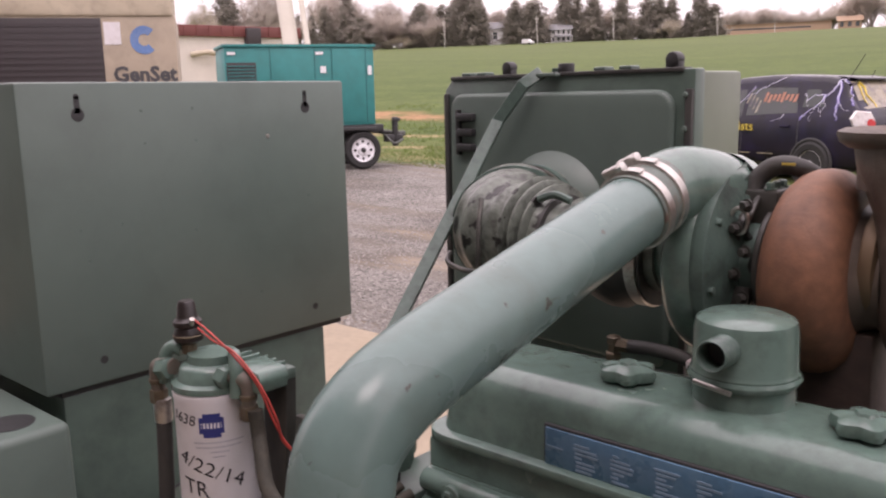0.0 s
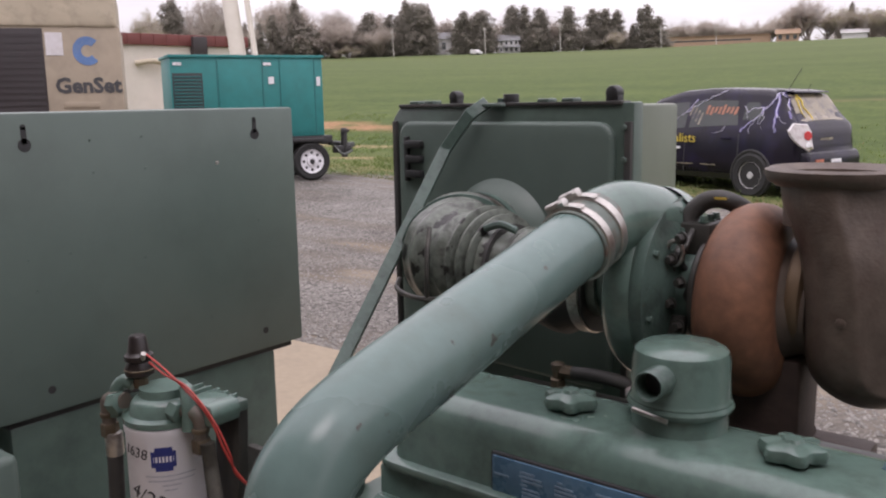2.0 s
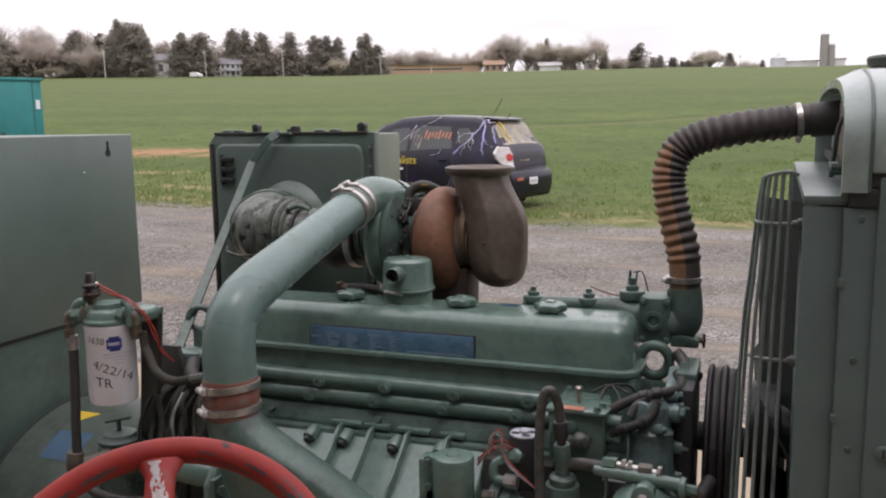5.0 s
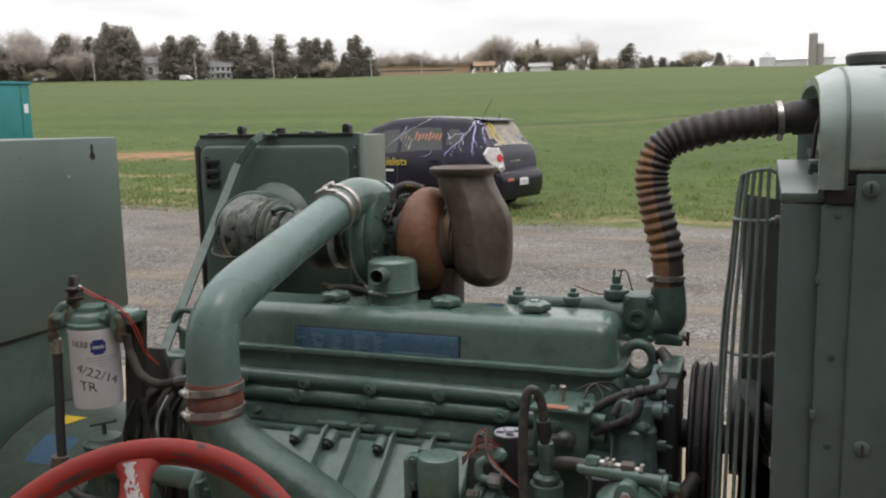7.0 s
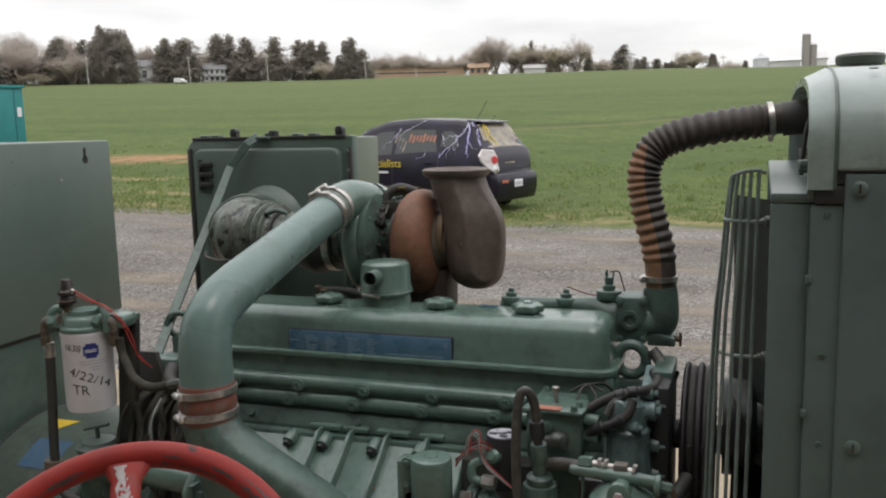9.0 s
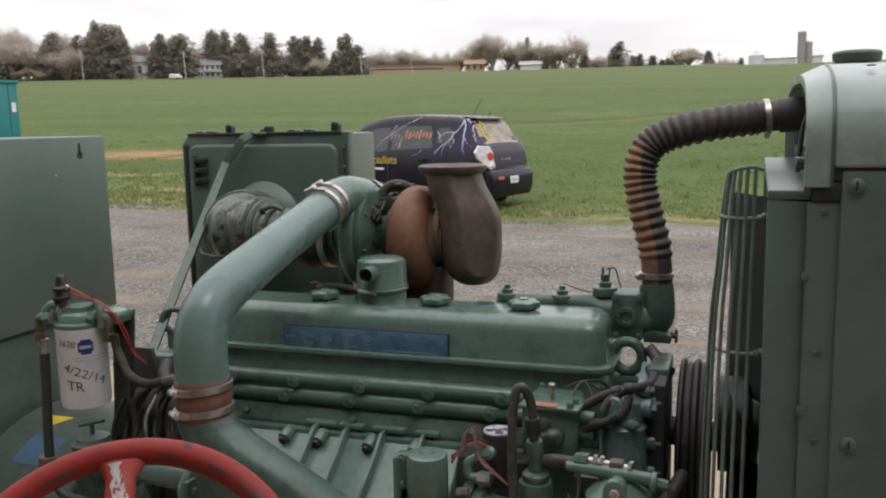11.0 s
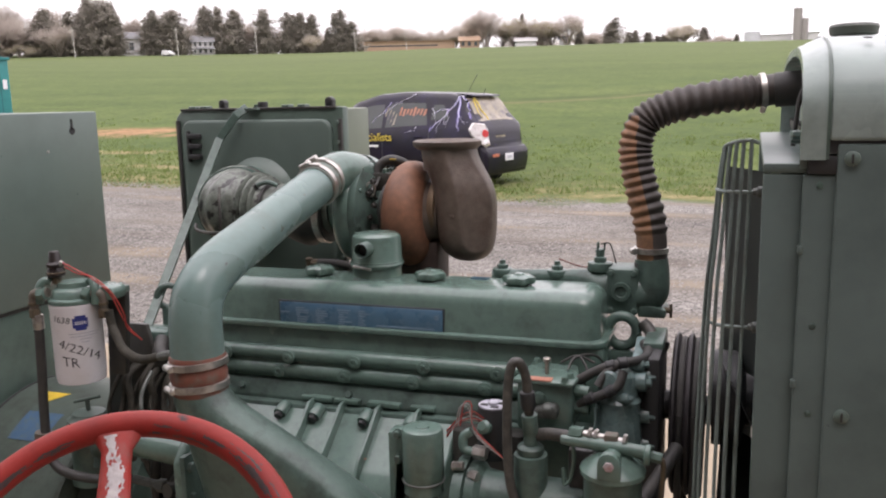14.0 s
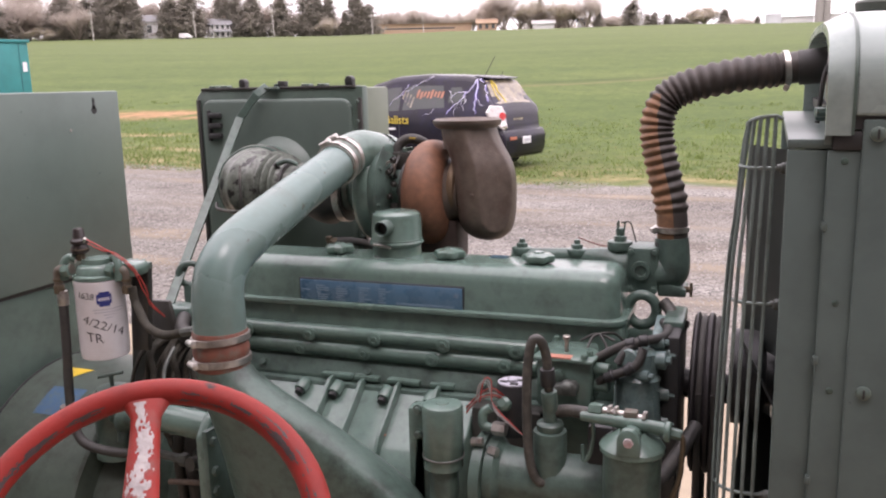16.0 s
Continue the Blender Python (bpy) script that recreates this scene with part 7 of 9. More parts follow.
# ---- parked car ----
M_CAR = surface("dark_purple_car_wrap", (0.01, 0.008, 0.015), 0.25, dirt=(0.02, 0.015, 0.06), dirt_amt=0.5, grain=3, blotch=0.9, var=0.25, bump=0, coat=0.08, rough_var=0.05)
M_GLASS = surface("tinted_car_glass", (0.045, 0.052, 0.05), 0.07, dirt=(0.06, 0.05, 0.07), dirt_amt=0.6, bump=0, blotch=2, rough_var=0.03)
M_GLOWP = surface("violet_print", (0.09, 0.07, 0.26), 0.35, bump=0, grain=6, blotch=3, var=0.4, coat=0.5)
M_BOLT = surface("lightning_print", (0.72, 0.7, 0.88), 0.4, bump=0, grain=8, blotch=3, var=0.25)
M_YTEXT = surface("yellow_print", (0.62, 0.47, 0.06), 0.4, bump=0)
M_WTEXT = surface("white_print", (0.7, 0.7, 0.72), 0.4, bump=0)
M_OTEXT = surface("orange_print", (0.45, 0.14, 0.08), 0.4, bump=0)
M_TAILR = surface("red_lamp", (0.45, 0.03, 0.03), 0.15, bump=0)
M_CHROME = surface("lamp_reflector", (0.75, 0.74, 0.74), 0.12, metal=1.0, bump=0)
M_TAILW = surface("clear_lamp", (0.78, 0.75, 0.75), 0.15, metal=0.3, dirt=(0.4, 0.3, 0.31), dirt_amt=0.7, blotch=7, bump=0)
M_ART = surface("yellow_cloud_print", (0.25, 0.215, 0.16), 0.25, dirt=(0.05, 0.045, 0.075), dirt_amt=1.0, blotch=2.5, bump=0, var=0.3)
M_TYRE = surface("tyre_rubber", (0.02, 0.02, 0.02), 0.75, grain=40)
M_RIM = surface("pale_wheel_rim", (0.55, 0.55, 0.55), 0.4, dirt=(0.3, 0.3, 0.3), dirt_amt=0.5, bump=0)

car = thing("parked_car", "dark purple hatchback with lightning graphics parked on the grass", "car", at=(-3.69, 13.54, 0.0))
car.rotation_euler = (0, 0, math.atan2(0.262, -0.965))
car.scale = (1, 1, 1.09)
bpy.context.view_layer.update()


less_sheen(M_CAR, 0.25)


def cp(name, bm, mat, label="", parent=None, angle=40):
    bm.transform(Matrix.Scale(-1, 4, (0, 1, 0)))
    return part(name, bm, mat, parent or car, label, angle)


def interp(x, table):
    for (a, p), (b, q) in zip(table, table[1:]):
        if x <= b:
            t = max(0.0, min(1.0, (x - a) / (b - a)))
            t = t * t * (3 - 2 * t) * 0.5 + t * 0.5
            return p + (q - p) * t
    return table[-1][1]


ROOF = [(0.0, 0.74), (0.05, 0.98), (0.14, 1.1), (0.48, 1.51), (0.9, 1.575), (1.8, 1.61), (2.4, 1.585), (2.85, 1.49), (3.5, 1.1), (4.05, 0.95), (4.25, 0.82), (4.37, 0.6)]
WIDE = [(0.0, 0.66), (0.05, 0.74), (0.14, 0.815), (0.5, 0.87), (1.5, 0.885), (3.0, 0.885), (3.9, 0.84), (4.25, 0.72), (4.37, 0.6)]
BELT = [(0.0, 0.70), (0.08, 0.95), (0.5, 1.04), (1.4, 1.0), (2.4, 0.95), (3.1, 0.93), (4.0, 0.86), (4.37, 0.58)]


def car_section(u):
    """Half outline of the body at u metres from its tail: (half width, height) from sill to roof."""
    a, r, b = interp(u, WIDE), interp(u, ROOF), interp(u, BELT)
    b = min(b, r - 0.012)
    lo = 0.24 if 0.15 < u < 4.2 else 0.32
    cab = max(0.0, min(1.0, (r - b - 0.05) / 0.4))
    top = a - 0.06 - 0.2 * cab
    return [(a - 0.10, lo), (a - 0.015, lo + 0.1), (a, 0.5), (a, 0.66), (a - 0.012, b - 0.06 * (b > 0.7)), (a - 0.045, b), (top + 0.035, b + (r - b) * 0.8), (top - 0.03, b + (r - b) * 0.95), (top - 0.2, r - 0.004), (0, r)]


def car_point(u, i, f, off=0.0, side=-1):
    """A point on the flank between outline points i and i + 1."""
    s = car_section(u)
    (a, z0), (c, z1) = s[i], s[i + 1]
    w, z = a + (c - a) * f, z0 + (z1 - z0) * f
    n = Vector((0, z1 - z0, -(c - a))).normalized() if (z1 - z0 or c - a) else Vector((0, 1, 0))
    return Vector((u, 0.885 + side * (w + off * n.y), z + off * n.z))


def build_car():
    us = [0, 0.015, 0.03, 0.05, 0.07, 0.1, 0.13] + [0.17 + 0.1 * k for k in range(41)] + [4.22, 4.27, 4.32, 4.35, 4.37]
    b = bmesh.new()
    rings = []
    for u in us:
        s = car_section(u)
        ring = [b.verts.new((u, 0.885 - w, z)) for w, z in s] + [b.verts.new((u, 0.885 + w, z)) for w, z in s[-2::-1]]
        rings.append(ring)
    n = len(rings[0])
    for p, q in zip(rings, rings[1:]):
        for k in range(n):
            b.faces.new((p[k], p[(k + 1) % n], q[(k + 1) % n], q[k]))
    b.faces.new(rings[0])
    b.faces.new(rings[-1][::-1])
    body = cp("body", b, M_CAR, "dark purple wrapped bodywork", angle=55)

    def flank(u0, u1, i, f0, f1, mat, name, off=0.004, taper0=0.0, taper1=0.0, nu=8):
        b = bmesh.new()
        rows = []
        for k in range(nu + 1):
            f = k / nu
            col = []
            for j in range(4):
                g = f0 + (f1 - f0) * j / 3
                u = u0 + taper0 * j / 3 + (u1 - taper1 * j / 3 - u0 - taper0 * j / 3) * f
                col.append(b.verts.new(car_point(u, i, g, off)))
            rows.append(col)
        for p, q in zip(rows, rows[1:]):
            for j in range(3):
                b.faces.new((p[j], p[j + 1], q[j + 1], q[j]))
        return cp(name, b, mat, "", body)

    flank(1.14, 2.1, 5, 0.08, 0.86, M_GLASS, "rear_door_window", taper0=0.1, taper1=0.02)
    flank(2.18, 3.0, 5, 0.08, 0.86, M_GLASS, "front_door_window", taper1=0.4)
    flank(0.68, 1.08, 5, 0.25, 0.8, M_GLASS, "quarter_window", taper0=0.16, taper1=0.02)
    for k in range(8):
        u = 1.22 + 0.078 * k
        flank(u, u + 0.05, 5, 0.42 + 0.03 * (k % 3), 0.66 + 0.06 * (k in (3, 7)), M_OTEXT2, "window_print", off=0.007, taper0=-0.03, taper1=0.03, nu=2)
    for k in range(4):
        u = 1.9 + 0.07 * k
        flank(u, u + 0.035, 5, 0.15 + 0.1 * k, 0.5 + 0.08 * k, M_ART, "window_print", off=0.007, taper0=-0.05, taper1=0.05, nu=2)
    for u0, u1 in ((1.08, 1.1), (2.13, 2.145)):
        flank(u0, u1, 3, -1.5, 0.9, M_BLACK, "door_gap", off=0.002, nu=2)
    flank(1.12, 3.3, 0, 0.1, 0.95, M_BLACK, "sill_trim", off=0.006)
    # rear: glass, lamps, bumper, plate
    b = bmesh.new()
    rows = []
    for k in range(7):
        u = 0.15 + 0.3 * k / 6
        z = interp(u, ROOF) + 0.006
        half = 0.66 - 0.1 * k / 6
        rows.append([b.verts.new((u - 0.004, 0.885 + half * t, z - 0.02 * abs(t) ** 3)) for t in (-1, -0.5, 0, 0.5, 1)])
    for p, q in zip(rows, rows[1:]):
        for j in range(4):
            b.faces.new((p[j], p[j + 1], q[j + 1], q[j]))
    # tan print doubles as the sky's reflection in the glass
    rw = cp("rear_window", b, M_ART, "dark rear window with a yellow printed streak", body)
    for pts, wd in (([(0.43, 0.5), (0.36, 0.56), (0.3, 0.52), (0.22, 0.6), (0.16, 0.58)], 0.02), ([(0.4, 0.46), (0.34, 0.44), (0.26, 0.4), (0.2, 0.42)], 0.012)):
        cp("yellow_streak", tube([(u - 0.008, y, interp(u, ROOF) + 0.004) for u, y in pts], lambda t: wd * (1 - 0.7 * t), 6, smooth=False), M_YTEXT, "", rw)
    cp("spoiler", prism([(0.36, 1.5), (0.7, 1.548), (0.7, 1.562), (0.37, 1.522)], 0.4, 1.37, "y", 0.006), M_CAR, "", body)
    for side in (0, 1):
        y = 0.125 + side * 1.52
        d = -1 if side == 0 else 1
        # angular lens unit wrapped on the body's corner
        out = Vector((-0.66, d * 0.75, 0.06)).normalized()
        side_ = Vector((0, 0, 1)).cross(out) * d
        up = Vector((0.12, -d * 0.05, 1)).normalized()
        at = Vector((0.035, 0.885 + d * 0.79, 0.9))

        def lens(outline, lift, thick):
            b = bmesh.new()
            lo = [b.verts.new(at + side_ * s + up * z + out * (lift - 0.35 * s * s)) for s, z in outline]
            hi = [b.verts.new(at + side_ * s * 0.9 + up * z * 0.9 + out * (lift + thick - 0.35 * s * s)) for s, z in outline]
            b.faces.new(hi)
            for k in range(len(lo)):
                j = (k + 1) % len(lo)
                b.faces.new((lo[k], lo[j], hi[j], hi[k]))
            return b

        lamp = None if side else cp("tail_lamp", lens([(-0.2, 0.08), (-0.12, 0.19), (0.09, 0.17), (0.15, 0.06), (0.15, -0.05), (0.17, -0.17), (0.09, -0.22), (-0.05, -0.13), (-0.17, -0.01)], -0.03, 0.05), M_TAILW, "clear and red tail lamp", body)
        if side:
            continue
        cp("red_lens", lens([(0.085 + 0.06 * math.cos(k * 0.5236), 0.01 + 0.066 * math.sin(k * 0.5236)) for k in range(12)], 0.016, 0.014), M_TAILR, "", lamp)
        cp("lower_lens", lens([(0.1 + 0.05 * math.cos(k * 0.5236), -0.14 + 0.05 * math.sin(k * 0.5236)) for k in range(12)], 0.014, 0.012), M_CHROME, "", lamp)
    bump = [(0.0, 0.21), (-0.05, 0.26), (-0.085, 0.4), (-0.09, 0.56), (-0.06, 0.64), (0.0, 0.68), (0.1, 0.7), (0.12, 0.21)]
    cp("rear_bumper", prism(bump, 0.12, 1.65, "y", 0.06, 5), M_CAR, "", body)
    cp("number_plate", box(-0.1, -0.088, 0.74, 1.03, 0.44, 0.56, 0.004), M_WTEXT, "", body)
    cp("plate_print", box(-0.1025, -0.1, 0.79, 0.98, 0.475, 0.525), M_SMALLPRINT, "", body)
    cp("bumper_sticker", box(-0.098, -0.09, 0.3, 0.52, 0.52, 0.57, 0.002), M_OTEXT, "", body)
    cp("rear_wiper", tube([(0.18, 0.9, 1.1), (0.26, 0.7, 1.18), (0.28, 0.62, 1.2)], 0.012, 6), M_BLACK, "", body)
    cp("badge_print", box(0.02, 0.03, 0.6, 0.95, 0.83, 0.86), M_ART, "", body)
    for y, long in ((0.8, 0.3), (1.05, 0.07)):
        cp("aerial", tube([(0.74 - 0.8 * (y - 0.8), y, 1.54), (0.74 - 0.8 * (y - 0.8) - 0.75 * long, y, 1.56 + long)], 0.006, 6), M_BLACK, "", body)
    # wheels
    for u in (0.84, 3.42):
        for y, d in ((0.05, -1), (1.72, 1)):
            cp("wheel_well", lathe([(0, 0), (0.35, 0), (0.35, 0.006), (0, 0.006)], (u, 0.885 + d * 0.88, 0.335), (0, d, 0), 36), M_TYRE, "", body)
            tyre = cp("wheel", lathe([(0.2, -0.1), (0.29, -0.1), (0.315, -0.08), (0.325, -0.04), (0.325, 0.04), (0.315, 0.08), (0.29, 0.1), (0.215, 0.09), (0.205, 0.02)], (u, y + 0.02 * -d, 0.325), (0, d, 0), 36), M_TYRE, "black tyre", car)
            cp("rim", lathe([(0.21, 0.03), (0.2, 0.085), (0.19, 0.06), (0.06, 0.05), (0.05, 0.085), (0, 0.085)], (u, y + 0.02 * -d, 0.325), (0, d, 0), 10), M_RIM, "", tyre)
            cp("wheel_arch", tube([(u + 0.352 * math.cos(k * 0.2618), 0.885 + d * 0.878, 0.33 + 0.352 * math.sin(k * 0.2618)) for k in range(-1, 14)], 0.022, 8, 2), M_BLACK, "", body)
            for k in range(5):
                a = 1.2566 * k + 0.3
                cp("rim_hole", lathe([(0.0, 0.0), (0.045, 0.0), (0.045, 0.004), (0, 0.004)], (u + 0.125 * math.cos(a), y + 0.02 * -d + d * 0.058, 0.325 + 0.125 * math.sin(a)), (0, d, 0), 10), M_BLACK, "", tyre)
    # lightning, as thin strokes on the flank
    r = random.Random(11)

    def bolt(path, w):
        pts = []
        for (u, z), (u2, z2) in zip(path, path[1:]):
            for k in range(4):
                f = k / 4
                pts.append((u + (u2 - u) * f + r.uniform(-0.02, 0.02), z + (z2 - z) * f + r.uniform(-0.02, 0.02)))
        pts.append(path[-1])
        out = []
        for u, z in pts:
            s = car_section(u)
            i = next((k for k in range(2, 8) if s[k][1] <= z <= s[k + 1][1]), 7 if z > s[7][1] else 2)
            d = s[i + 1][1] - s[i][1]
            out.append(car_point(u, i, max(0, min(1, (z - s[i][1]) / d if d else 0)), 0.006))
        cp("lightning_stroke", tube(out, lambda t: w * (0.58 - 0.42 * t), 5, smooth=False), M_BOLT, "", body)
        if w < 0.008:
            return
        rib = bmesh.new()
        rows = []
        for k, q in enumerate(out):
            spread = 2.4 * w * (1 - 0.55 * k / len(out)) * (0.7 + 0.6 * r.random())
            rows.append([rib.verts.new(q + Vector((spread * e, 0.002, -0.3 * spread * e))) for e in (-1, 1)])
        for a, c in zip(rows, rows[1:]):
            rib.faces.new((a[0], a[1], c[1], c[0]))
        cp("violet_streak", rib, M_GLOWP, "", body)

    for path, w in (
        ([(0.56, 1.53), (0.62, 1.38), (0.72, 1.28), (0.86, 1.15), (1.0, 1.03), (1.06, 0.95)], 0.016),
        ([(0.56, 1.53), (0.53, 1.35), (0.5, 1.2), (0.5, 1.1), (0.46, 0.95)], 0.014),
        ([(0.8, 1.2), (0.78, 1.08), (0.72, 1.0)], 0.006),
        ([(0.86, 1.15), (0.92, 1.0), (0.9, 0.92)], 0.006),
        ([(0.5, 1.2), (0.4, 1.1), (0.3, 1.06)], 0.006),
        ([(1.1, 1.32), (1.02, 1.22), (0.98, 1.12)], 0.007),
        ([(2.02, 1.42), (2.2, 1.25), (2.45, 1.08)], 0.008),
        ([(0.75, 1.25), (0.7, 1.15), (0.74, 1.06)], 0.007),
        ([(0.72, 1.28), (0.86, 1.3), (0.98, 1.26), (1.06, 1.22)], 0.008),
        ([(0.54, 1.52), (0.4, 1.42), (0.34, 1.28), (0.26, 1.14)], 0.013),
        ([(1.5, 1.54), (1.75, 1.46), (2.0, 1.34), (2.3, 1.2)], 0.009),
        ([(1.36, 1.02), (1.42, 0.95), (1.6, 0.93)], 0.006),
    ):
        bolt(path, w)
    # readable word on the door, and lines too small to read
    turn = Matrix(((-1, 0, 0, 2.81), (0, 0, -1, -0.009), (0, 1, 0, 0.785), (0, 0, 0, 1)))
    me = text_mesh("Specialists", 0.2)
    me.transform(Matrix.Scale(0.9 / max(v.co.x for v in me.vertices), 4, (1, 0, 0)))
    me.transform(turn)
    cp("yellow_word", me, M_YTEXT, "yellow lettering", body)
    cp("small_line", box(2.22, 2.75, -0.012, -0.006, 0.68, 0.715), M_WTEXT, "", body)
    cp("small_line", box(1.95, 2.3, -0.012, -0.006, 0.445, 0.46), M_ART, "", body)
    cp("small_line", box(1.5, 1.8, -0.012, -0.006, 0.445, 0.46), M_ART, "", body)
    cp("door_handle", box(1.22, 1.4, -0.03, 0.0, 0.84, 0.875, 0.01), M_CAR, "", body)


def text_mesh(txt, size, bold=0.0):
    c = bpy.data.curves.new("text", "FONT")
    c.body, c.size, c.extrude, c.offset = txt, size, 0.002, bold
    c.resolution_u = 2
    ob = bpy.data.objects.new("text", c)
    scene.collection.objects.link(ob)
    me = bpy.data.meshes.new_from_object(ob.evaluated_get(bpy.context.evaluated_depsgraph_get()))
    bpy.data.objects.remove(ob)
    me.materials.clear()
    return me


M_OTEXT2 = surface("faded_orange_window_print", (0.33, 0.13, 0.075), 0.3, dirt=(0.2, 0.09, 0.06), dirt_amt=0.9, blotch=6, grain=20, bump=0)
build_car()

# ---- trailer generator ----
M_TEAL = surface("teal_enclosure_paint", (0.016, 0.19, 0.185), 0.45, dirt=(0.02, 0.14, 0.135), dirt_amt=0.5, grain=6, blotch=1.5, var=0.1, bump=0.05)
M_TEALDK = surface("teal_shadow_paint", (0.012, 0.11, 0.11), 0.5, bump=0)

trailer = thing("trailer_generator", "teal enclosed generator on a black single-axle trailer", "generator", at=(-12.66, 8.58, 0.24))
trailer.rotation_euler = (0, 0, math.atan2(2.51, 1.245))


def tp(name, bm, mat, label="", parent=None):
    return part(name, bm, mat, parent or trailer, label)


def build_trailer():
    # local x runs along the near side, y away from the yard, z up from the grass
    enc = tp("enclosure", box(0.13, 2.8, 0, 1.1, 0.80, 2.21, 0.02), M_TEAL, "teal sheet-metal enclosure")
    tp("roof_lip", box(0.1, 2.83, -0.03, 1.13, 2.19, 2.24, 0.008), M_TEAL, "", enc)
    for x0, x1 in ((0.93, 1.68), (2.02, 2.62)):
        tp("door_panel", box(x0, x1, -0.012, 0.0, 0.86, 2.16, 0.004), M_TEAL, "", enc)
    for x in (0.9, 1.7, 2.0, 2.64):
        tp("panel_gap", box(x, x + 0.012, -0.004, 0.002, 0.84, 2.18), M_TEALDK, "", enc)
    lv = tp("louver_frame", box(0.16, 0.66, -0.006, 0.0, 1.15, 1.93, 0.003), M_BLACK, "dark louvred vent", enc)
    for k in range(13):
        tp("louver_slat", box(0.18, 0.64, -0.014, -0.004, 1.18 + 0.056 * k, 1.21 + 0.056 * k, 0.003), M_TEALDK, "", lv)
    for x, z, w, h in ((0.18, 2.06, 0.14, 0.05), (1.72, 2.06, 0.14, 0.05)):
        tp("white_mark", box(x, x + w, -0.015, -0.011, z, z + h), M_WTEXT, "", enc)
    tp("white_sticker", box(1.8, 1.9, -0.015, -0.011, 1.74, 1.86), M_WTEXT, "", enc)
    tp("white_sticker", box(2.68, 2.75, -0.015, -0.011, 1.70, 1.86), M_WTEXT, "", enc)
    for x in (1.62, 2.08):
        tp("door_latch", box(x, x + 0.06, -0.04, -0.01, 1.2, 1.3, 0.006), M_BLACK, "", enc)
    fr = tp("trailer_frame", box(-0.1, 2.95, 0.0, 1.1, 0.66, 0.8, 0.01), M_BLACK, "black trailer frame")
    tp("fender", box(1.75, 2.75, -0.18, 0.05, 0.70, 0.76, 0.015), M_BLACK, "", fr)
    for s in (-1, 1):
        tp("tongue_beam", tube([(2.9, 0.55 + 0.45 * s, 0.66), (3.4, 0.55 + 0.08 * s, 0.6)], 0.045, 8), M_BLACK, "", fr)
    tp("coupler", box(3.34, 3.55, 0.48, 0.62, 0.54, 0.64, 0.02), M_DULL, "", fr)
    tp("jack_post", cyl((3.22, 0.15, 0.38), (3.22, 0.15, 0.92), 0.06, 14, 0.01), M_BLACK, "", fr)
    tp("jack_handle", box(3.14, 3.3, 0.06, 0.1, 0.84, 0.9, 0.01), M_BLACK, "", fr)
    tp("hitch_bracket", box(3.0, 3.36, 0.1, 0.22, 0.46, 0.6, 0.02), M_BLACK, "", fr)
    tp("safety_chain", tube([(3.0, 0.1, 0.6), (3.15, 0.02, 0.44), (3.36, 0.1, 0.5)], 0.022, 8), M_DULL, "", fr)
    for y, d in ((-0.06, -1), (1.16, 1)):
        w = tp("wheel", lathe([(0.22, -0.1), (0.31, -0.1), (0.335, -0.08), (0.345, -0.04), (0.345, 0.04), (0.335, 0.08), (0.31, 0.1), (0.23, 0.09), (0.22, 0.0)], (2.5, y, 0.345), (0, d, 0), 40), M_TYRE, "black trailer tyre")
        rim = lathe([(0.225, 0.02), (0.215, 0.09), (0.195, 0.06), (0.1, 0.055), (0.09, 0.08), (0.05, 0.085), (0, 0.085)], (2.5, y, 0.345), (0, d, 0), 32)
        rim = tp("rim", rim, M_WTEXT, "white spoked rim", w)
        for k in range(8):
            a = 2 * math.pi * k / 8
            tp("rim_hole", lathe([(0.0, 0), (0.026, 0), (0.026, 0.006), (0, 0.006)], (2.5 + 0.15 * math.cos(a), y + d * 0.057, 0.345 + 0.155 * math.sin(a)), (0, d, 0), 10), M_BLACK, "", w)
        tp("hub", cyl((2.5, y + d * 0.08, 0.345), (2.5, y + d * 0.11, 0.345), 0.045, 14, 0.005), M_BLACK, "", w)


build_trailer()

# ---- tan generator cabinet ----
M_TAN = surface("weathered_tan_paint", (0.36, 0.30, 0.225), 0.6, dirt=(0.26, 0.22, 0.17), dirt_amt=0.7, grain=8, blotch=2, var=0.08, bump=0.1, bump_scale=20)
M_TANCOV = surface("tan_tarpaulin", (0.47, 0.41, 0.31), 0.7, dirt=(0.3, 0.25, 0.19), dirt_amt=0.8, grain=6, blotch=2.5, var=0.1, bump=0.5, bump_scale=9)
M_LOUV = surface("dark_louver", (0.036, 0.029, 0.031), 0.5, dirt=(0.03, 0.03, 0.03), dirt_amt=0.5)
M_LOGOB = surface("blue_mark", (0.12, 0.22, 0.45), 0.5, bump=0, dirt=(0.22, 0.28, 0.4), dirt_amt=0.5)
M_GREYTXT = surface("grey_lettering", (0.07, 0.07, 0.075), 0.5, bump=0)
tan = thing("tan_generator_cabinet", "tan generator cabinet with a blue mark and dark louvres", "generator", at=(-8.27, 5.16, 0.05))
tan.rotation_euler = (0, 0, math.atan2(0.84, 0.54))


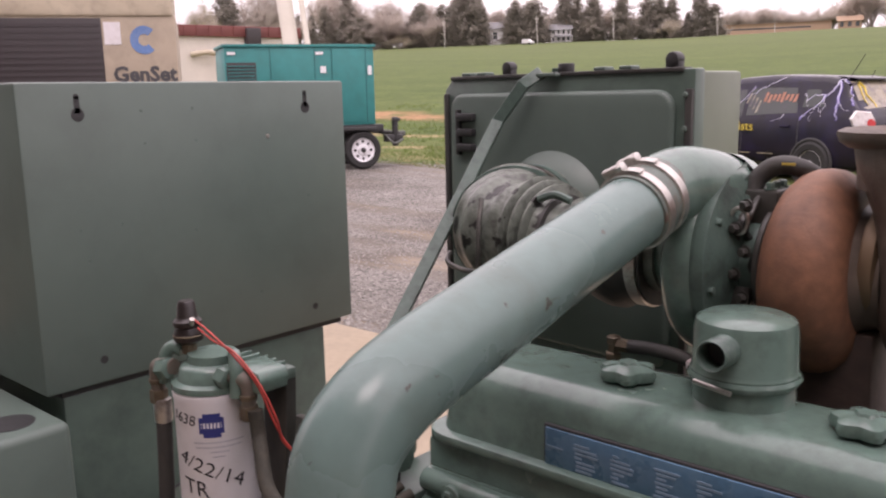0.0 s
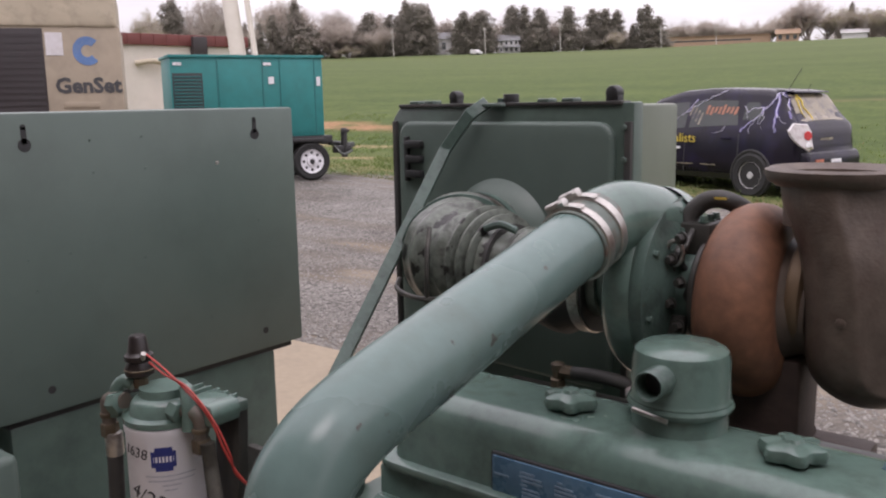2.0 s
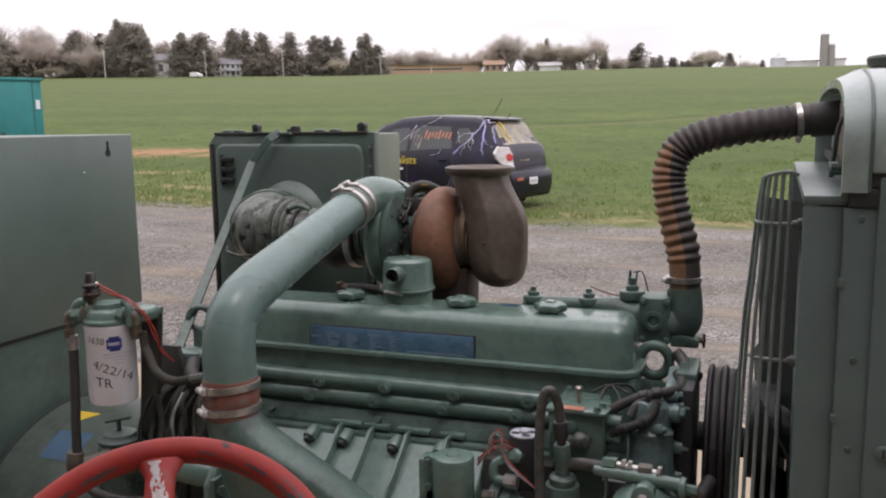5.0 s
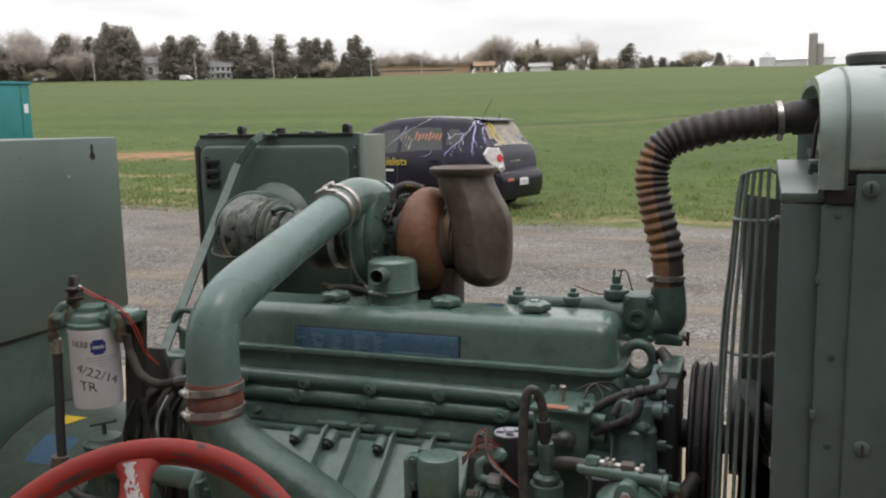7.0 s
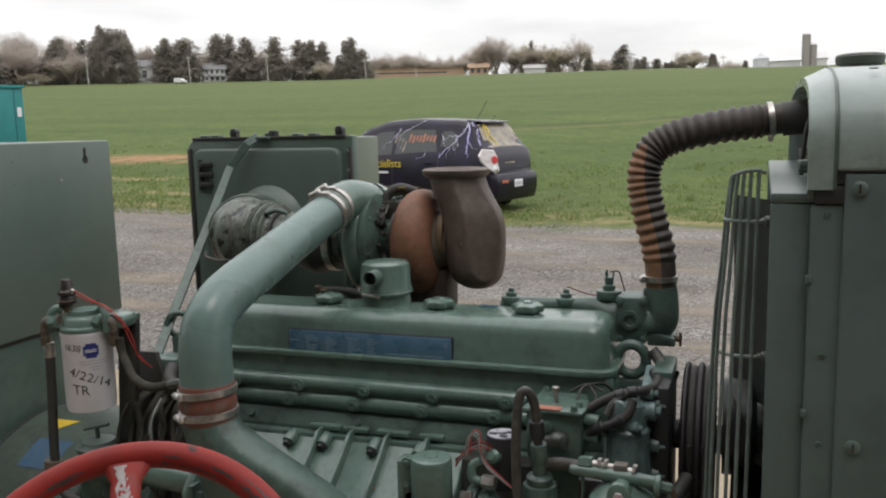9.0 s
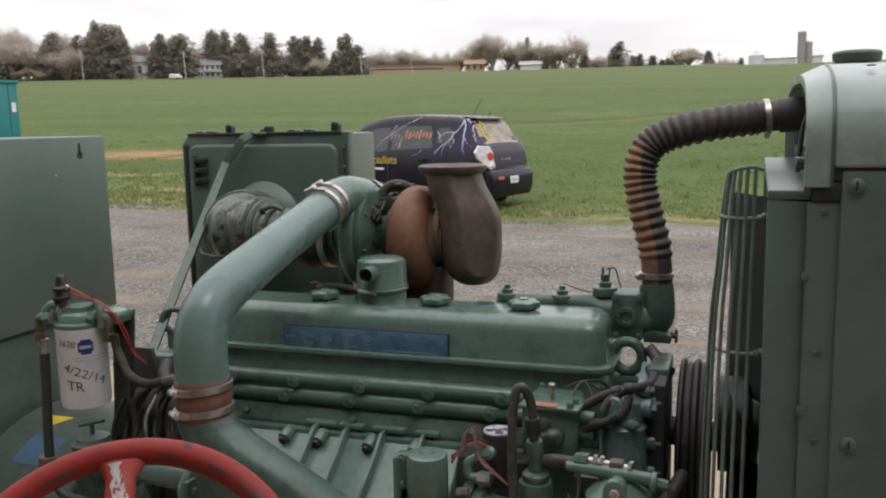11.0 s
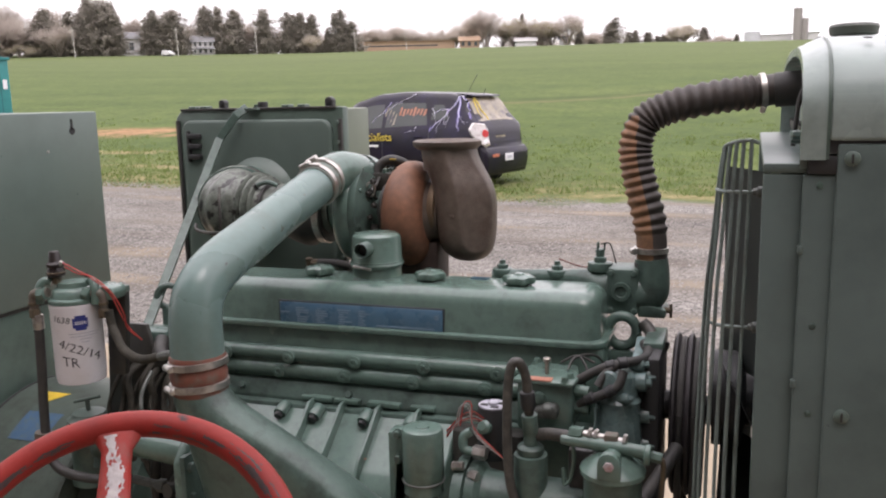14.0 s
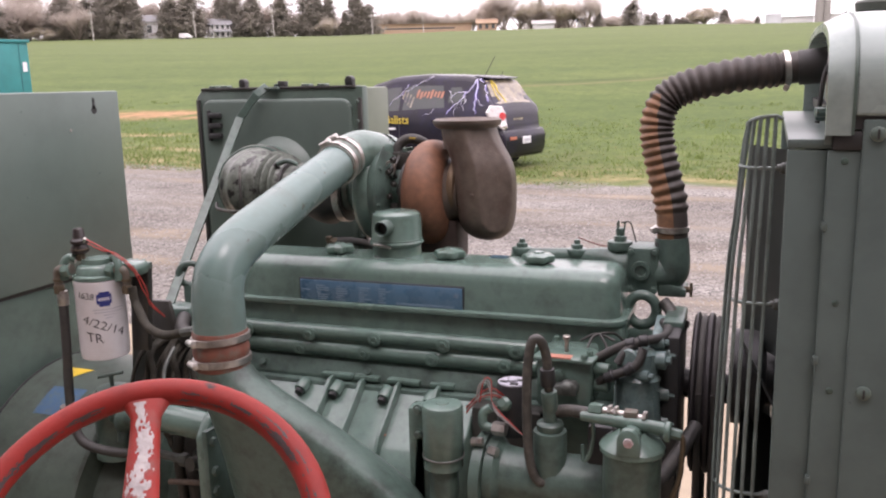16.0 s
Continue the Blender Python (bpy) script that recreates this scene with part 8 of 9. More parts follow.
def build_tan():
    def tp2(name, bm, mat, label="", parent=None, angle=38):
        return part(name, bm, mat, parent or tan, label, angle)

    body = tp2("cabinet", box(-2.9, 0, 0, 1.3, 0.05, 2.40, 0.02), M_TAN, "tan sheet-metal cabinet")
    b = box(-2.95, -0.02, -0.02, 1.32, 2.385, 2.75, 0.03, 3)
    bmesh.ops.subdivide_edges(b, edges=b.edges[:], cuts=7, use_grid_fill=True)
    for v in b.verts:
        f = max(0.0, (v.co.z - 2.5) / 0.25)
        v.co.z += f * (0.05 * noise.noise(v.co * 2.2) + 0.03 * noise.noise(v.co * 5))
        v.co.y += 0.03 * noise.noise(v.co * 3.1) * min(1.0, max(0.0, (v.co.z - 2.4) / 0.1))
    tp2("cover", b, M_TANCOV, "lumpy tan cover over the top", angle=180)
    lv = tp2("louver_frame", box(-2.5, -0.745, -0.01, 0.0, 1.2, 2.37, 0.004), M_LOUV, "dark louvred opening", body)
    for k in range(18):
        b = prism([(-0.014, 1.22 + 0.0625 * k), (-0.009, 1.262 + 0.0625 * k), (-0.005, 1.264 + 0.0625 * k), (-0.005, 1.22 + 0.0625 * k)], -2.48, -0.765, "x")
        tp2("louver_slat", b, M_LOUV, "", lv)
    tp2("paper_notice", box(-0.725, -0.56, -0.006, -0.001, 2.10, 2.33), M_WHITE, "", body)
    # blue open ring, as a plain shape
    b = bmesh.new()
    rows = []
    for k in range(25):
        a = radians(45 + 270 * k / 24)
        rows.append([b.verts.new((-0.33 + r * 0.95 * math.cos(a), -0.004, 2.145 + r * math.sin(a))) for r in (0.062, 0.148)])
    for p, q in zip(rows, rows[1:]):
        b.faces.new((p[0], p[1], q[1], q[0]))
    tp2("blue_mark", b, M_LOGOB, "plain blue open ring", body)
    me = text_mesh("GenSet", 0.215, 0.008)
    me.transform(Matrix(((1, 0, 0, -0.665), (0, 0, -1, -0.004), (0, 1, 0, 1.72), (0, 0, 0, 1))))
    tp2("lettering", me, M_GREYTXT, "dark grey word", body)
    tp2("vent_strip", box(-0.6, -0.25, -0.012, 0.0, 1.56, 1.62, 0.004), M_TAN, "", body)
    for x in (-2.8, -0.2):
        tp2("skid_foot", box(x, x + 0.12, 0.05, 1.25, -0.05, 0.07, 0.005), M_BLACK)


build_tan()
t2 = thing("teal_canopy", "teal generator canopy behind the tan cabinet", "generator", at=(-12.05, 6.7, 0.1))
t2.rotation_euler = (0, 0, math.atan2(0.84, 0.54))
part("canopy", box(-2.6, 0, 0, 1.2, 0.15, 3.32, 0.03), M_TEAL, t2)
part("base_frame", box(-2.6, 0, 0.05, 1.15, 0.0, 0.16, 0.01), M_BLACK, t2)

# ---- white building with a red fascia ----
M_WALL = surface("cream_wall", (0.62, 0.58, 0.52), 0.8, dirt=(0.5, 0.46, 0.4), dirt_amt=0.5, grain=2, blotch=0.4, var=0.05, bump=0.1)
M_FASCIA = surface("maroon_fascia", (0.17, 0.05, 0.045), 0.6, dirt=(0.12, 0.04, 0.04), dirt_amt=0.5, grain=3, blotch=0.5)
shop = thing("farm_shop", "cream single-storey building with a maroon roof band", "building", at=(-35.6, 20.0, 0.0))
shop.rotation_euler = (0, 0, math.atan2(6.11, 1.24))


def build_shop():
    def sp(name, bm, mat, label="", parent=None):
        return part(name, bm, mat, parent or shop, label)

    wall = sp("wall", box(-16, 7.85, 0, 12, -0.5, 4.44), M_WALL, "cream painted wall")
    fascia = sp("fascia", box(-16.1, 7.95, -0.15, 12.1, 4.42, 4.93, 0.02), M_FASCIA, "maroon fascia band")
    for k in range(40):
        x = -16 + 0.6 * k
        sp("fascia_rib", box(x, x + 0.05, -0.18, -0.15, 4.44, 4.91), M_FASCIA, "", fascia)
    sp("roof_vent", box(5.0, 5.7, -0.4, 1.2, 3.9, 4.85, 0.03), M_LOUV, "", wall)
    sp("door", box(0.5, 1.7, -0.05, 0.02, -0.4, 2.3, 0.01), M_WALL, "", wall)
    sp("pipe_elbow", tube([(2.3, -0.1, 3.6), (3.0, -0.3, 3.7), (3.6, -0.3, 3.6)], 0.12, 10), M_TANCOV, "", wall)
    sp("wall_lamp", box(1.2, 1.5, -0.25, 0, 3.6, 3.75, 0.02), M_BLACK, "", wall)
    sp("window", box(-2.5, -1.0, -0.03, 0.02, 1.2, 2.4, 0.01), M_GLASS, "", wall)


build_shop()

mast = thing("white_mast", "thick pale leaning mast with a thin pole beside it", "mast", at=(-29.8, 23.3, 0.2))
mk = placed(mast)
mk("mast", cyl((-28.85, 23.6, -0.3), (-31.2, 23.7, 14), 0.36, 20, r1=0.28), M_WALL)
mk("pole", cyl((-28.1, 23.9, -0.3), (-30.6, 24.1, 14), 0.12, 12), M_WALL)
for k in range(2):
    mk("guy_wire", tube([(-31.0 + 0.1 * k, 23.6, 12.5), (-32.0 + 0.5 * k, 27.3, 10.6), (-68.4 + 2.2 * k, 62.8, 6.2)], 0.014, 5, 1, smooth=False), M_DULL)

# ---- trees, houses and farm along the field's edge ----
# distance haze is put into the needle colour, paler than real foliage
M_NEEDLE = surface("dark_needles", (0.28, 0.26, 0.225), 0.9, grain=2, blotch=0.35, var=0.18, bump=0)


def let_light_through(m, colour, share):
    """Thin leaves pass part of the light that falls on their far side."""
    nt = m.node_tree
    out = next(n for n in nt.nodes if n.type == "OUTPUT_MATERIAL")
    shade = out.inputs[0].links[0].from_socket
    thin = nt.nodes.new("ShaderNodeBsdfTranslucent")
    thin.inputs[0].default_value = colour + (1,)
    mx = nt.nodes.new("ShaderNodeMixShader")
    mx.inputs[0].default_value = share
    nt.links.new(shade, mx.inputs[1])
    nt.links.new(thin.outputs[0], mx.inputs[2])
    nt.links.new(mx.outputs[0], out.inputs[0])


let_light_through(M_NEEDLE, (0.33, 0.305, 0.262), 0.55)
# twig colour is lifted too, for haze over the far trees
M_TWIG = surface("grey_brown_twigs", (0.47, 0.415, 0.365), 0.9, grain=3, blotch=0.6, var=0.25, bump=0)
M_BUD = surface("budding_leaves", (0.3, 0.285, 0.13), 0.8, grain=2, blotch=0.6, var=0.3, bump=0)
let_light_through(M_BUD, (0.36, 0.34, 0.15), 0.5)
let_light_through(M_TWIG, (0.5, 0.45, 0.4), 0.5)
M_BARK = surface("bark", (0.07, 0.055, 0.045), 0.9, grain=6)
EYE_AT = (0.46, -0.76)


def at_field(x, y, k=1.0):
    """A place k times as far from the yard as (x, y), on the ground."""
    x, y = EYE_AT[0] + (x - EYE_AT[0]) * k, EYE_AT[1] + (y - EYE_AT[1]) * k
    return Vector((x, y, height(x, y) - 0.15))


def clump_mesh(spots, seed, each=3, leaf=1.0, tall=1.0):
    r = random.Random(seed)
    v, f = [], []
    for p, size in spots:
        p = Vector(p)
        for _ in range(each):
            d = Vector((r.uniform(-1, 1), r.uniform(-1, 1), r.uniform(-0.7, 0.7))) * size
            a = Vector((r.uniform(-1, 1), r.uniform(-1, 1), r.uniform(-0.6, 0.6))).normalized() * size * leaf * r.uniform(0.5, 1)
            c = Vector((r.uniform(-1, 1), r.uniform(-1, 1), r.uniform(-0.6, 0.6))).normalized() * size * leaf * r.uniform(0.4, 0.8)
            for w in (d, a, c):
                w.z *= tall
            n = len(v)
            v += [p + d - a, p + d + c, p + d + a, p + d - c * 0.7]
            f.append((n, n + 1, n + 2, n + 3))
    me = bpy.data.meshes.new("crown")
    me.from_pydata(v, [], f)
    return me


def conifer(seed, rag, blunt):
    """An evergreen ten metres tall and six wide: tapered trunk, ragged whorls; blunt ones have broad clumped heads."""
    r = random.Random(seed)
    t = thing("pine_tree", "broad dark evergreen at the edge of the field", "tree", "trees along the field")
    part("trunk", tube([(0, 0, -0.5), (0.05, 0, 3), (0, 0.05, 9.3)], lambda s: 0.25 * (1 - s) + 0.03, 8), M_BARK, t)
    spots = []
    heads = [(0, 0, 9.9, 1.0)] + [(r.uniform(-1, 1), r.uniform(-1, 1), r.uniform(7.6, 9.3), r.uniform(0.5, 0.75)) for _ in range(2 + int(blunt * 4))]
    for hx, hy, top, wide in heads:
        z = 0.3
        while z < top - 0.15:
            f = z / top
            reach = (2.75 * (1 - f) ** (0.72 - 0.3 * blunt) * (0.74 + 0.26 * min(1, f * 4))) * wide + 0.06
            for k in range(r.randint(6, 9)):
                a = r.uniform(0, 2 * math.pi)
                L = reach * r.uniform(1 - rag, 1.1)
                n = max(2, int(L * 3.6))
                lift = r.uniform(-0.25, 0.35)
                for j in range(n):
                    d = L * (j + 0.7) / n
                    size = 0.25 - 0.05 * (d / 3) + 0.06 * r.random()
                    spots.append(((hx + d * math.cos(a) + r.uniform(-0.2, 0.2), hy + d * math.sin(a) + r.uniform(-0.2, 0.2), min(top, z + lift * d + r.uniform(-0.45, 0.45))), size))
            z += r.uniform(0.36, 0.6) / (0.6 + 0.4 * wide)
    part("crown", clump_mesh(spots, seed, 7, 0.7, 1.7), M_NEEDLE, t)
    return t


def broadleaf(seed, leafy, mat, name, label):
    """A branching tree ten metres tall and eight wide, bare or budding."""
    r = random.Random(seed)
    t = thing(name, label, "tree", "trees along the field")
    segs, tips = [], []

    def grow(p, d, L, rad, depth):
        q = p + d * L
        segs.append((p, q, rad))
        if depth == 0:
            tips.append(q)
            return
        for k in range(r.choice((2, 3, 3)) if depth > 2 else 5):
            e = (d + Vector((r.uniform(-1, 1), r.uniform(-1, 1), r.uniform(-0.05, 0.75))) * 0.62).normalized()
            grow(p + d * L * r.uniform(0.35, 1), e, L * (1.75 if depth == 5 else 1) * r.uniform(0.68, 0.95), rad * 0.54, depth - 1)

    for k in range(3):
        grow(Vector((0.1 * k, 0.05 * k, -0.4)), Vector((0.22 * (k - 1), r.uniform(-0.2, 0.2), 1)).normalized(), 0.62, 0.13, 5)
    top = max(p.z for p in tips)
    wide = sorted(math.hypot(p.x, p.y) for p in tips)[int(len(tips) * 0.93)]
    v, f = [], []
    for p, q, rad in segs:
        d = (q - p).normalized()
        u = d.orthogonal().normalized()
        w = d.cross(u)
        n = len(v)
        if rad < 0.012:
            v += [p + u * 0.011, p - u * 0.011, q - u * 0.006, q + u * 0.006]
            f.append((n, n + 1, n + 2, n + 3))
            continue
        for c, rr in ((p, max(0.014, rad)), (q, max(0.011, rad * 0.6))):
            v += [c + u * rr, c - u * rr * 0.5 + w * rr * 0.87, c - u * rr * 0.5 - w * rr * 0.87]
        f += [(n, n + 1, n + 4, n + 3), (n + 1, n + 2, n + 5, n + 4), (n + 2, n, n + 3, n + 5)]
    for p in tips:
        for _ in range(3):
            d = Vector((r.uniform(-1, 1), r.uniform(-1, 1), r.uniform(-0.3, 1))).normalized()
            q = p + d * r.uniform(0.2, 0.5)
            u = d.orthogonal().normalized() * 0.007
            n = len(v)
            v += [p + u, p - u, q]
            f.append((n, n + 1, n + 2))
    sc = Vector((4 / wide, 4 / wide, 10 / top))

    def crown_shape(p):
        g = max(0.0, min(1.0, p.z / top))
        k = 0.42 + 0.62 * math.sin(math.pi * g ** 0.85)
        return Vector((p.x * k * sc.x, p.y * k * sc.y, p.z * sc.z))

    me = bpy.data.meshes.new("branch_work")
    me.from_pydata([crown_shape(p) for p in v], [], f)
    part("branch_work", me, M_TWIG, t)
    if leafy:
        part("crown", clump_mesh([(crown_shape(p), leafy) for p in tips[::2]], seed, 5, 0.45), mat, t)
    return t


def plant(kinds, rows, seed, unit):
    """Rows are x, y, height and width in metres; unit is the model's own width."""
    r = random.Random(seed)
    for x, y, h, w in rows:
        sunk = max(0.0, 0.9 * w - h)
        h += sunk
        src = kinds[r.randrange(len(kinds))]
        m = Matrix.LocRotScale(Vector((x, y, height(x, y) - 0.3 - sunk)), Euler((0, 0, r.uniform(0, 6.28))), (w / unit, w / unit, h / 10))
        if src not in PLANTED:
            src.matrix_basis = m
            PLANTED.add(src)
        else:
            copy_scaled(src, m)


def copy_scaled(src, m):
    keep = src.matrix_basis.copy()
    src.matrix_basis = Matrix.Identity(4)
    c = copy_thing(src, m)
    src.matrix_basis = keep
    return c


PLANTED = set()
PINES = [conifer(1, 0.5, 0.0), conifer(2, 0.6, 0.15), conifer(3, 0.6, 0.3)]
ROUNDS = [conifer(4, 0.5, 0.55), conifer(14, 0.45, 0.7)]
BARES = [broadleaf(s, 0, None, "bare_tree", "leafless grey-brown tree at the field edge") for s in (5, 6, 7)]
BUDS = [broadleaf(s, 0.3, M_BUD, "budding_tree", "spring tree with yellow-green buds") for s in (8, 9)]
plant(PINES, [(-124.1, 129.2, 5.5, 2.3), (-122.1, 131.1, 9, 6), (-119, 133.9, 8.5, 5.7), (-116.6, 136, 11.2, 4), (-116.2, 141.5, 10.7, 5.7), (-113.5, 137.5, 9.8, 6), (-101.3, 152.5, 9.8, 5.3), (-98.8, 153, 9.8, 5.6), (-95.3, 152.8, 9, 6), (-90.2, 155.9, 9.2, 6.7), (-83.7, 159.5, 8.5, 6), (-81.9, 161.5, 8.2, 4.5), (-79.2, 162.9, 5.2, 2.5), (-76.7, 164.1, 9, 5.1), (-74.7, 165, 6.6, 5.5), (-53.2, 227, 8.9, 2.8), (-38, 228, 5.7, 3.1), (-30.2, 237.3, 7.1, 6.3), (-27.2, 259.8, 4.1, 4.1), (-29.1, 259.6, 3.7, 3.4)], 80, 3.5)
plant(PINES, [(-23.8, 260.1, 3.5, 4.6), (-21.5, 264.3, 2.4, 2.6), (-19.8, 264.5, 2.6, 2.5), (-18.6, 264.6, 2.3, 2.5), (-17.1, 264.7, 2.3, 2.5), (-8.1, 255.1, 4.3, 3.7), (0.7, 255.2, 2.4, 1.8), (-134.8, 113.1, 7.5, 2.7), (-134.7, 116.3, 9, 5.5), (-133.3, 121, 12.2, 5.6), (-131.9, 107.2, 7.7, 2.5)], 100, 3.5)
plant(ROUNDS, [(-118.6, 138.2, 9.8, 6.9), (-115.4, 138.3, 10.8, 6.4), (-107.2, 143.4, 8.7, 6), (-104, 145.9, 8.8, 7.3), (-86.5, 159.1, 8.4, 6), (-124.9, 86.5, 11.6, 6.1), (-129.8, 121.8, 6.9, 8.2)], 82, 3.9)
plant(BARES, [(-128.2, 128, 10.1, 7), (-132.1, 129.7, 8.6, 6.5), (-125.1, 125.4, 6, 7.3), (-128.8, 124.5, 6.8, 6.3), (-127.9, 139.3, 9.9, 4.5), (-119.3, 130.9, 7.3, 4.7), (-126, 132.9, 5.6, 4.4), (-124, 140.2, 6.4, 5.6), (-117.9, 145.3, 7, 5.7), (-114.9, 147.6, 7.7, 3.5), (-112.8, 151.8, 8.9, 4.2), (-116.7, 151.3, 5.4, 4), (-110.7, 150.8, 6.2, 4.7), (-105.6, 154.4, 9, 4.5), (-105.2, 159.5, 5.7, 5.3), (-97.9, 161.8, 8.4, 4.8), (-94, 157.1, 6, 5.1), (-91.7, 163.1, 5.9, 4.8), (-83, 167.7, 5.4, 4.4), (-87, 165.7, 4.8, 4.8)], 66, 4.6)
plant(BARES, [(-80.6, 168.9, 4.4, 4.1), (-107.4, 153.2, 6, 4.7), (-101.3, 159.7, 5.8, 4.8), (-104.1, 239.5, 7.8, 5.4), (-101.9, 240.4, 8.3, 5.4), (-99.7, 241.3, 8, 5.4), (-97.5, 242.2, 8, 5.4), (-95, 243.2, 7.4, 5.4), (-92.5, 244.2, 8, 5.4), (-89.9, 245.2, 7.3, 5.4), (-86.7, 246.3, 6.8, 5.4), (-82.9, 247.6, 6.8, 5.4), (-79, 248.9, 7.8, 5.4), (-75.3, 250.1, 6.5, 5.4), (-62.1, 222.6, 10.5, 8.6), (-65.3, 225.9, 8.4, 6.3), (-59.3, 227.6, 6.4, 5.3), (-40.3, 221.5, 9.9, 6.3), (-38.3, 246.2, 4, 5.5), (-35.2, 246.7, 3.4, 5.5)], 86, 4.6)
plant(BARES, [(-4.3, 255.2, 2.6, 5.9), (-53.2, 233.2, 5, 10.7), (-2, 259.2, 1.8, 7.4), (-126.7, 91, 11.2, 4.8), (-123.4, 92.1, 12.3, 5.7), (-121, 88.5, 9.2, 6.5), (-138.6, 124, 12.3, 9.9), (-132.2, 130.8, 10.2, 6.7), (-136.7, 126.1, 8.5, 7.1), (-133.8, 104.8, 9.7, 5.3), (-131.4, 84.1, 9, 3.8), (-132.3, 82.5, 8.3, 3.8)], 106, 4.6)
plant(BUDS, [(-122.3, 125.4, 2.9, 3.5), (-80.4, 157.8, 4.1, 3.2), (-54.8, 224.6, 8.5, 6.2), (-48.2, 226.1, 7.7, 6.9), (-45.6, 226.6, 7, 5.9), (-13.6, 254.9, 5.4, 7.7), (-125.2, 82.5, 10.5, 4.6)], 85, 5)

M_HOUSE = surface("white_clapboard", (0.55, 0.545, 0.54), 0.7, grain=3, blotch=0.5, var=0.08, bump=0)
M_ROOF = surface("grey_shingle", (0.2, 0.2, 0.205), 0.8, grain=3, blotch=0.6, var=0.15, bump=0)
M_TANB = surface("tan_brick", (0.34, 0.235, 0.16), 0.8, grain=3, blotch=0.4, var=0.12, bump=0)
M_BIN = surface("galvanised_bin_sheet", (0.5, 0.51, 0.53), 0.5, dirt=(0.42, 0.42, 0.43), dirt_amt=0.5, grain=3, blotch=0.4, var=0.1, bump=0)
M_SILO = surface("silo_concrete", (0.25, 0.235, 0.22), 0.8, grain=3, blotch=0.4, var=0.12, bump=0)


def house(name, label, x, y, k, w, d, h, roof, wall_mat, roof_mat, rows=1, cols=4, category="house", turn=None):
    p = at_field(x, y, k)
    t = thing(name, label, category, at=p)
    a = math.atan2(EYE_AT[1] - p.y, EYE_AT[0] - p.x) + math.pi / 2 if turn is None else turn
    t.rotation_euler = (0, 0, a)
    part("wall", box(-w / 2, w / 2, 0, d, -1.5, h), wall_mat, t)
    part("roof", prism([(-0.4, h - 0.1), (d + 0.4, h - 0.1), (d / 2, h + roof)], -w / 2 - 0.4, w / 2 + 0.4, "x"), roof_mat, t)
    for r_ in range(rows):
        for c in range(cols):
            x0 = -w / 2 + w * (c + 0.5) / cols
            z0 = h * (r_ + 0.35) / rows
            ww = min(0.42, w / cols * 0.24)
            zt = z0 + min(1.4, h / rows * 0.5)
            win = part("window", box(x0 - ww - 0.06, x0 + ww + 0.06, -0.07, 0.0, z0 - 0.06, zt + 0.06), wall_mat, t)
            part("pane", box(x0 - ww, x0 + ww, -0.1, -0.07, z0, zt), M_GLASS, win)
    return t


fh = house("farmhouse", "white two-storey farmhouse among the pines", -94.3, 140.5, 1.06, 4.0, 3.5, 2.7, 1.2, M_HOUSE, M_ROOF, 2, 4)
part("porch_roof", prism([(-1.3, 1.2), (-1.3, 1.27), (0, 1.6), (0, 1.5)], -1.4, 2.3, "x"), M_ROOF, fh)
for px in (-1.3, -0.1, 1.1, 2.2):
    part("porch_post", box(px - 0.06, px + 0.06, -1.25, -1.13, -1.5, 1.22), M_HOUSE, fh)
part("chimney", box(0.9, 1.3, 1.6, 2.0, 3.4, 4.6), M_TANB, fh)
wb = house("white_barn", "white gabled barn between the pines", -105.6, 134.5, 1.05, 3.2, 3, 3.4, 1.3, M_HOUSE, M_ROOF, 1, 1)
part("lean_to", box(0.4, 3.6, -0.6, 0.0, -1.5, 0.75), M_HOUSE, wb)
part("lean_to_roof", prism([(-0.8, 0.75), (-0.8, 0.83), (0, 1.15), (0, 1.05)], 0.2, 3.8, "x"), M_SILO, wb)
sb = house("school_building", "long low tan brick building behind the field", -60.5, 157.5, 1.36, 27, 8, 2.6, 0.15, M_TANB, M_TANB, 1, 0, "building")
part("window_band", box(-12.8, 9.0, -0.05, 0.0, 1.2, 1.55), M_GLASS, sb)
house("brick_house", "tan brick building with a low gable", -48.5, 162, 1.34, 5.0, 5, 2.2, 1.2, M_TANB, M_TANB, 1, 3)
house("white_shed", "low white shed beyond the field", -38, 165, 1.34, 5.5, 5, 1.7, 1.0, M_HOUSE, M_HOUSE, 1, 0, "shed")
house("white_garage", "small white garage beyond the field", -30.5, 166, 1.34, 3.0, 3.5, 2.0, 0.8, M_HOUSE, M_ROOF, 1, 1, "shed")
house("grey_house", "grey-roofed house behind the young trees", -25, 167, 1.6, 9, 6, 1.2, 1.6, M_TANB, M_ROOF, 1, 3)
gb = thing("grain_bin", "pale round grain bin with a conical roof on the hill", "grain bin", at=at_field(3.4, 169, 1.8))
part("shaft", lathe([(2.5, -1.5), (2.5, 3.0)], (0, 0, 0), (0, 0, 1), 24), M_BIN, gb)
part("roof", lathe([(2.65, 0), (0.5, 1.5), (0.4, 1.8), (0, 1.85)], (0, 0, 3.0), (0, 0, 1), 24), M_BIN, gb)
house("long_barn", "long white barn on the hill", 6.5, 169, 1.8, 13, 9, 2.3, 1.0, M_HOUSE, M_HOUSE, 1, 0, "barn")
house("gable_barn", "white gabled barn beside the silos", 12.5, 169, 1.75, 7, 9, 2.6, 2.4, M_HOUSE, M_HOUSE, 1, 0, "barn")
house("bungalow", "pale bungalow behind the leafless trees", -129, 110, 1.4, 8, 6, 1.8, 1.4, M_TANB, M_ROOF, 1, 3)
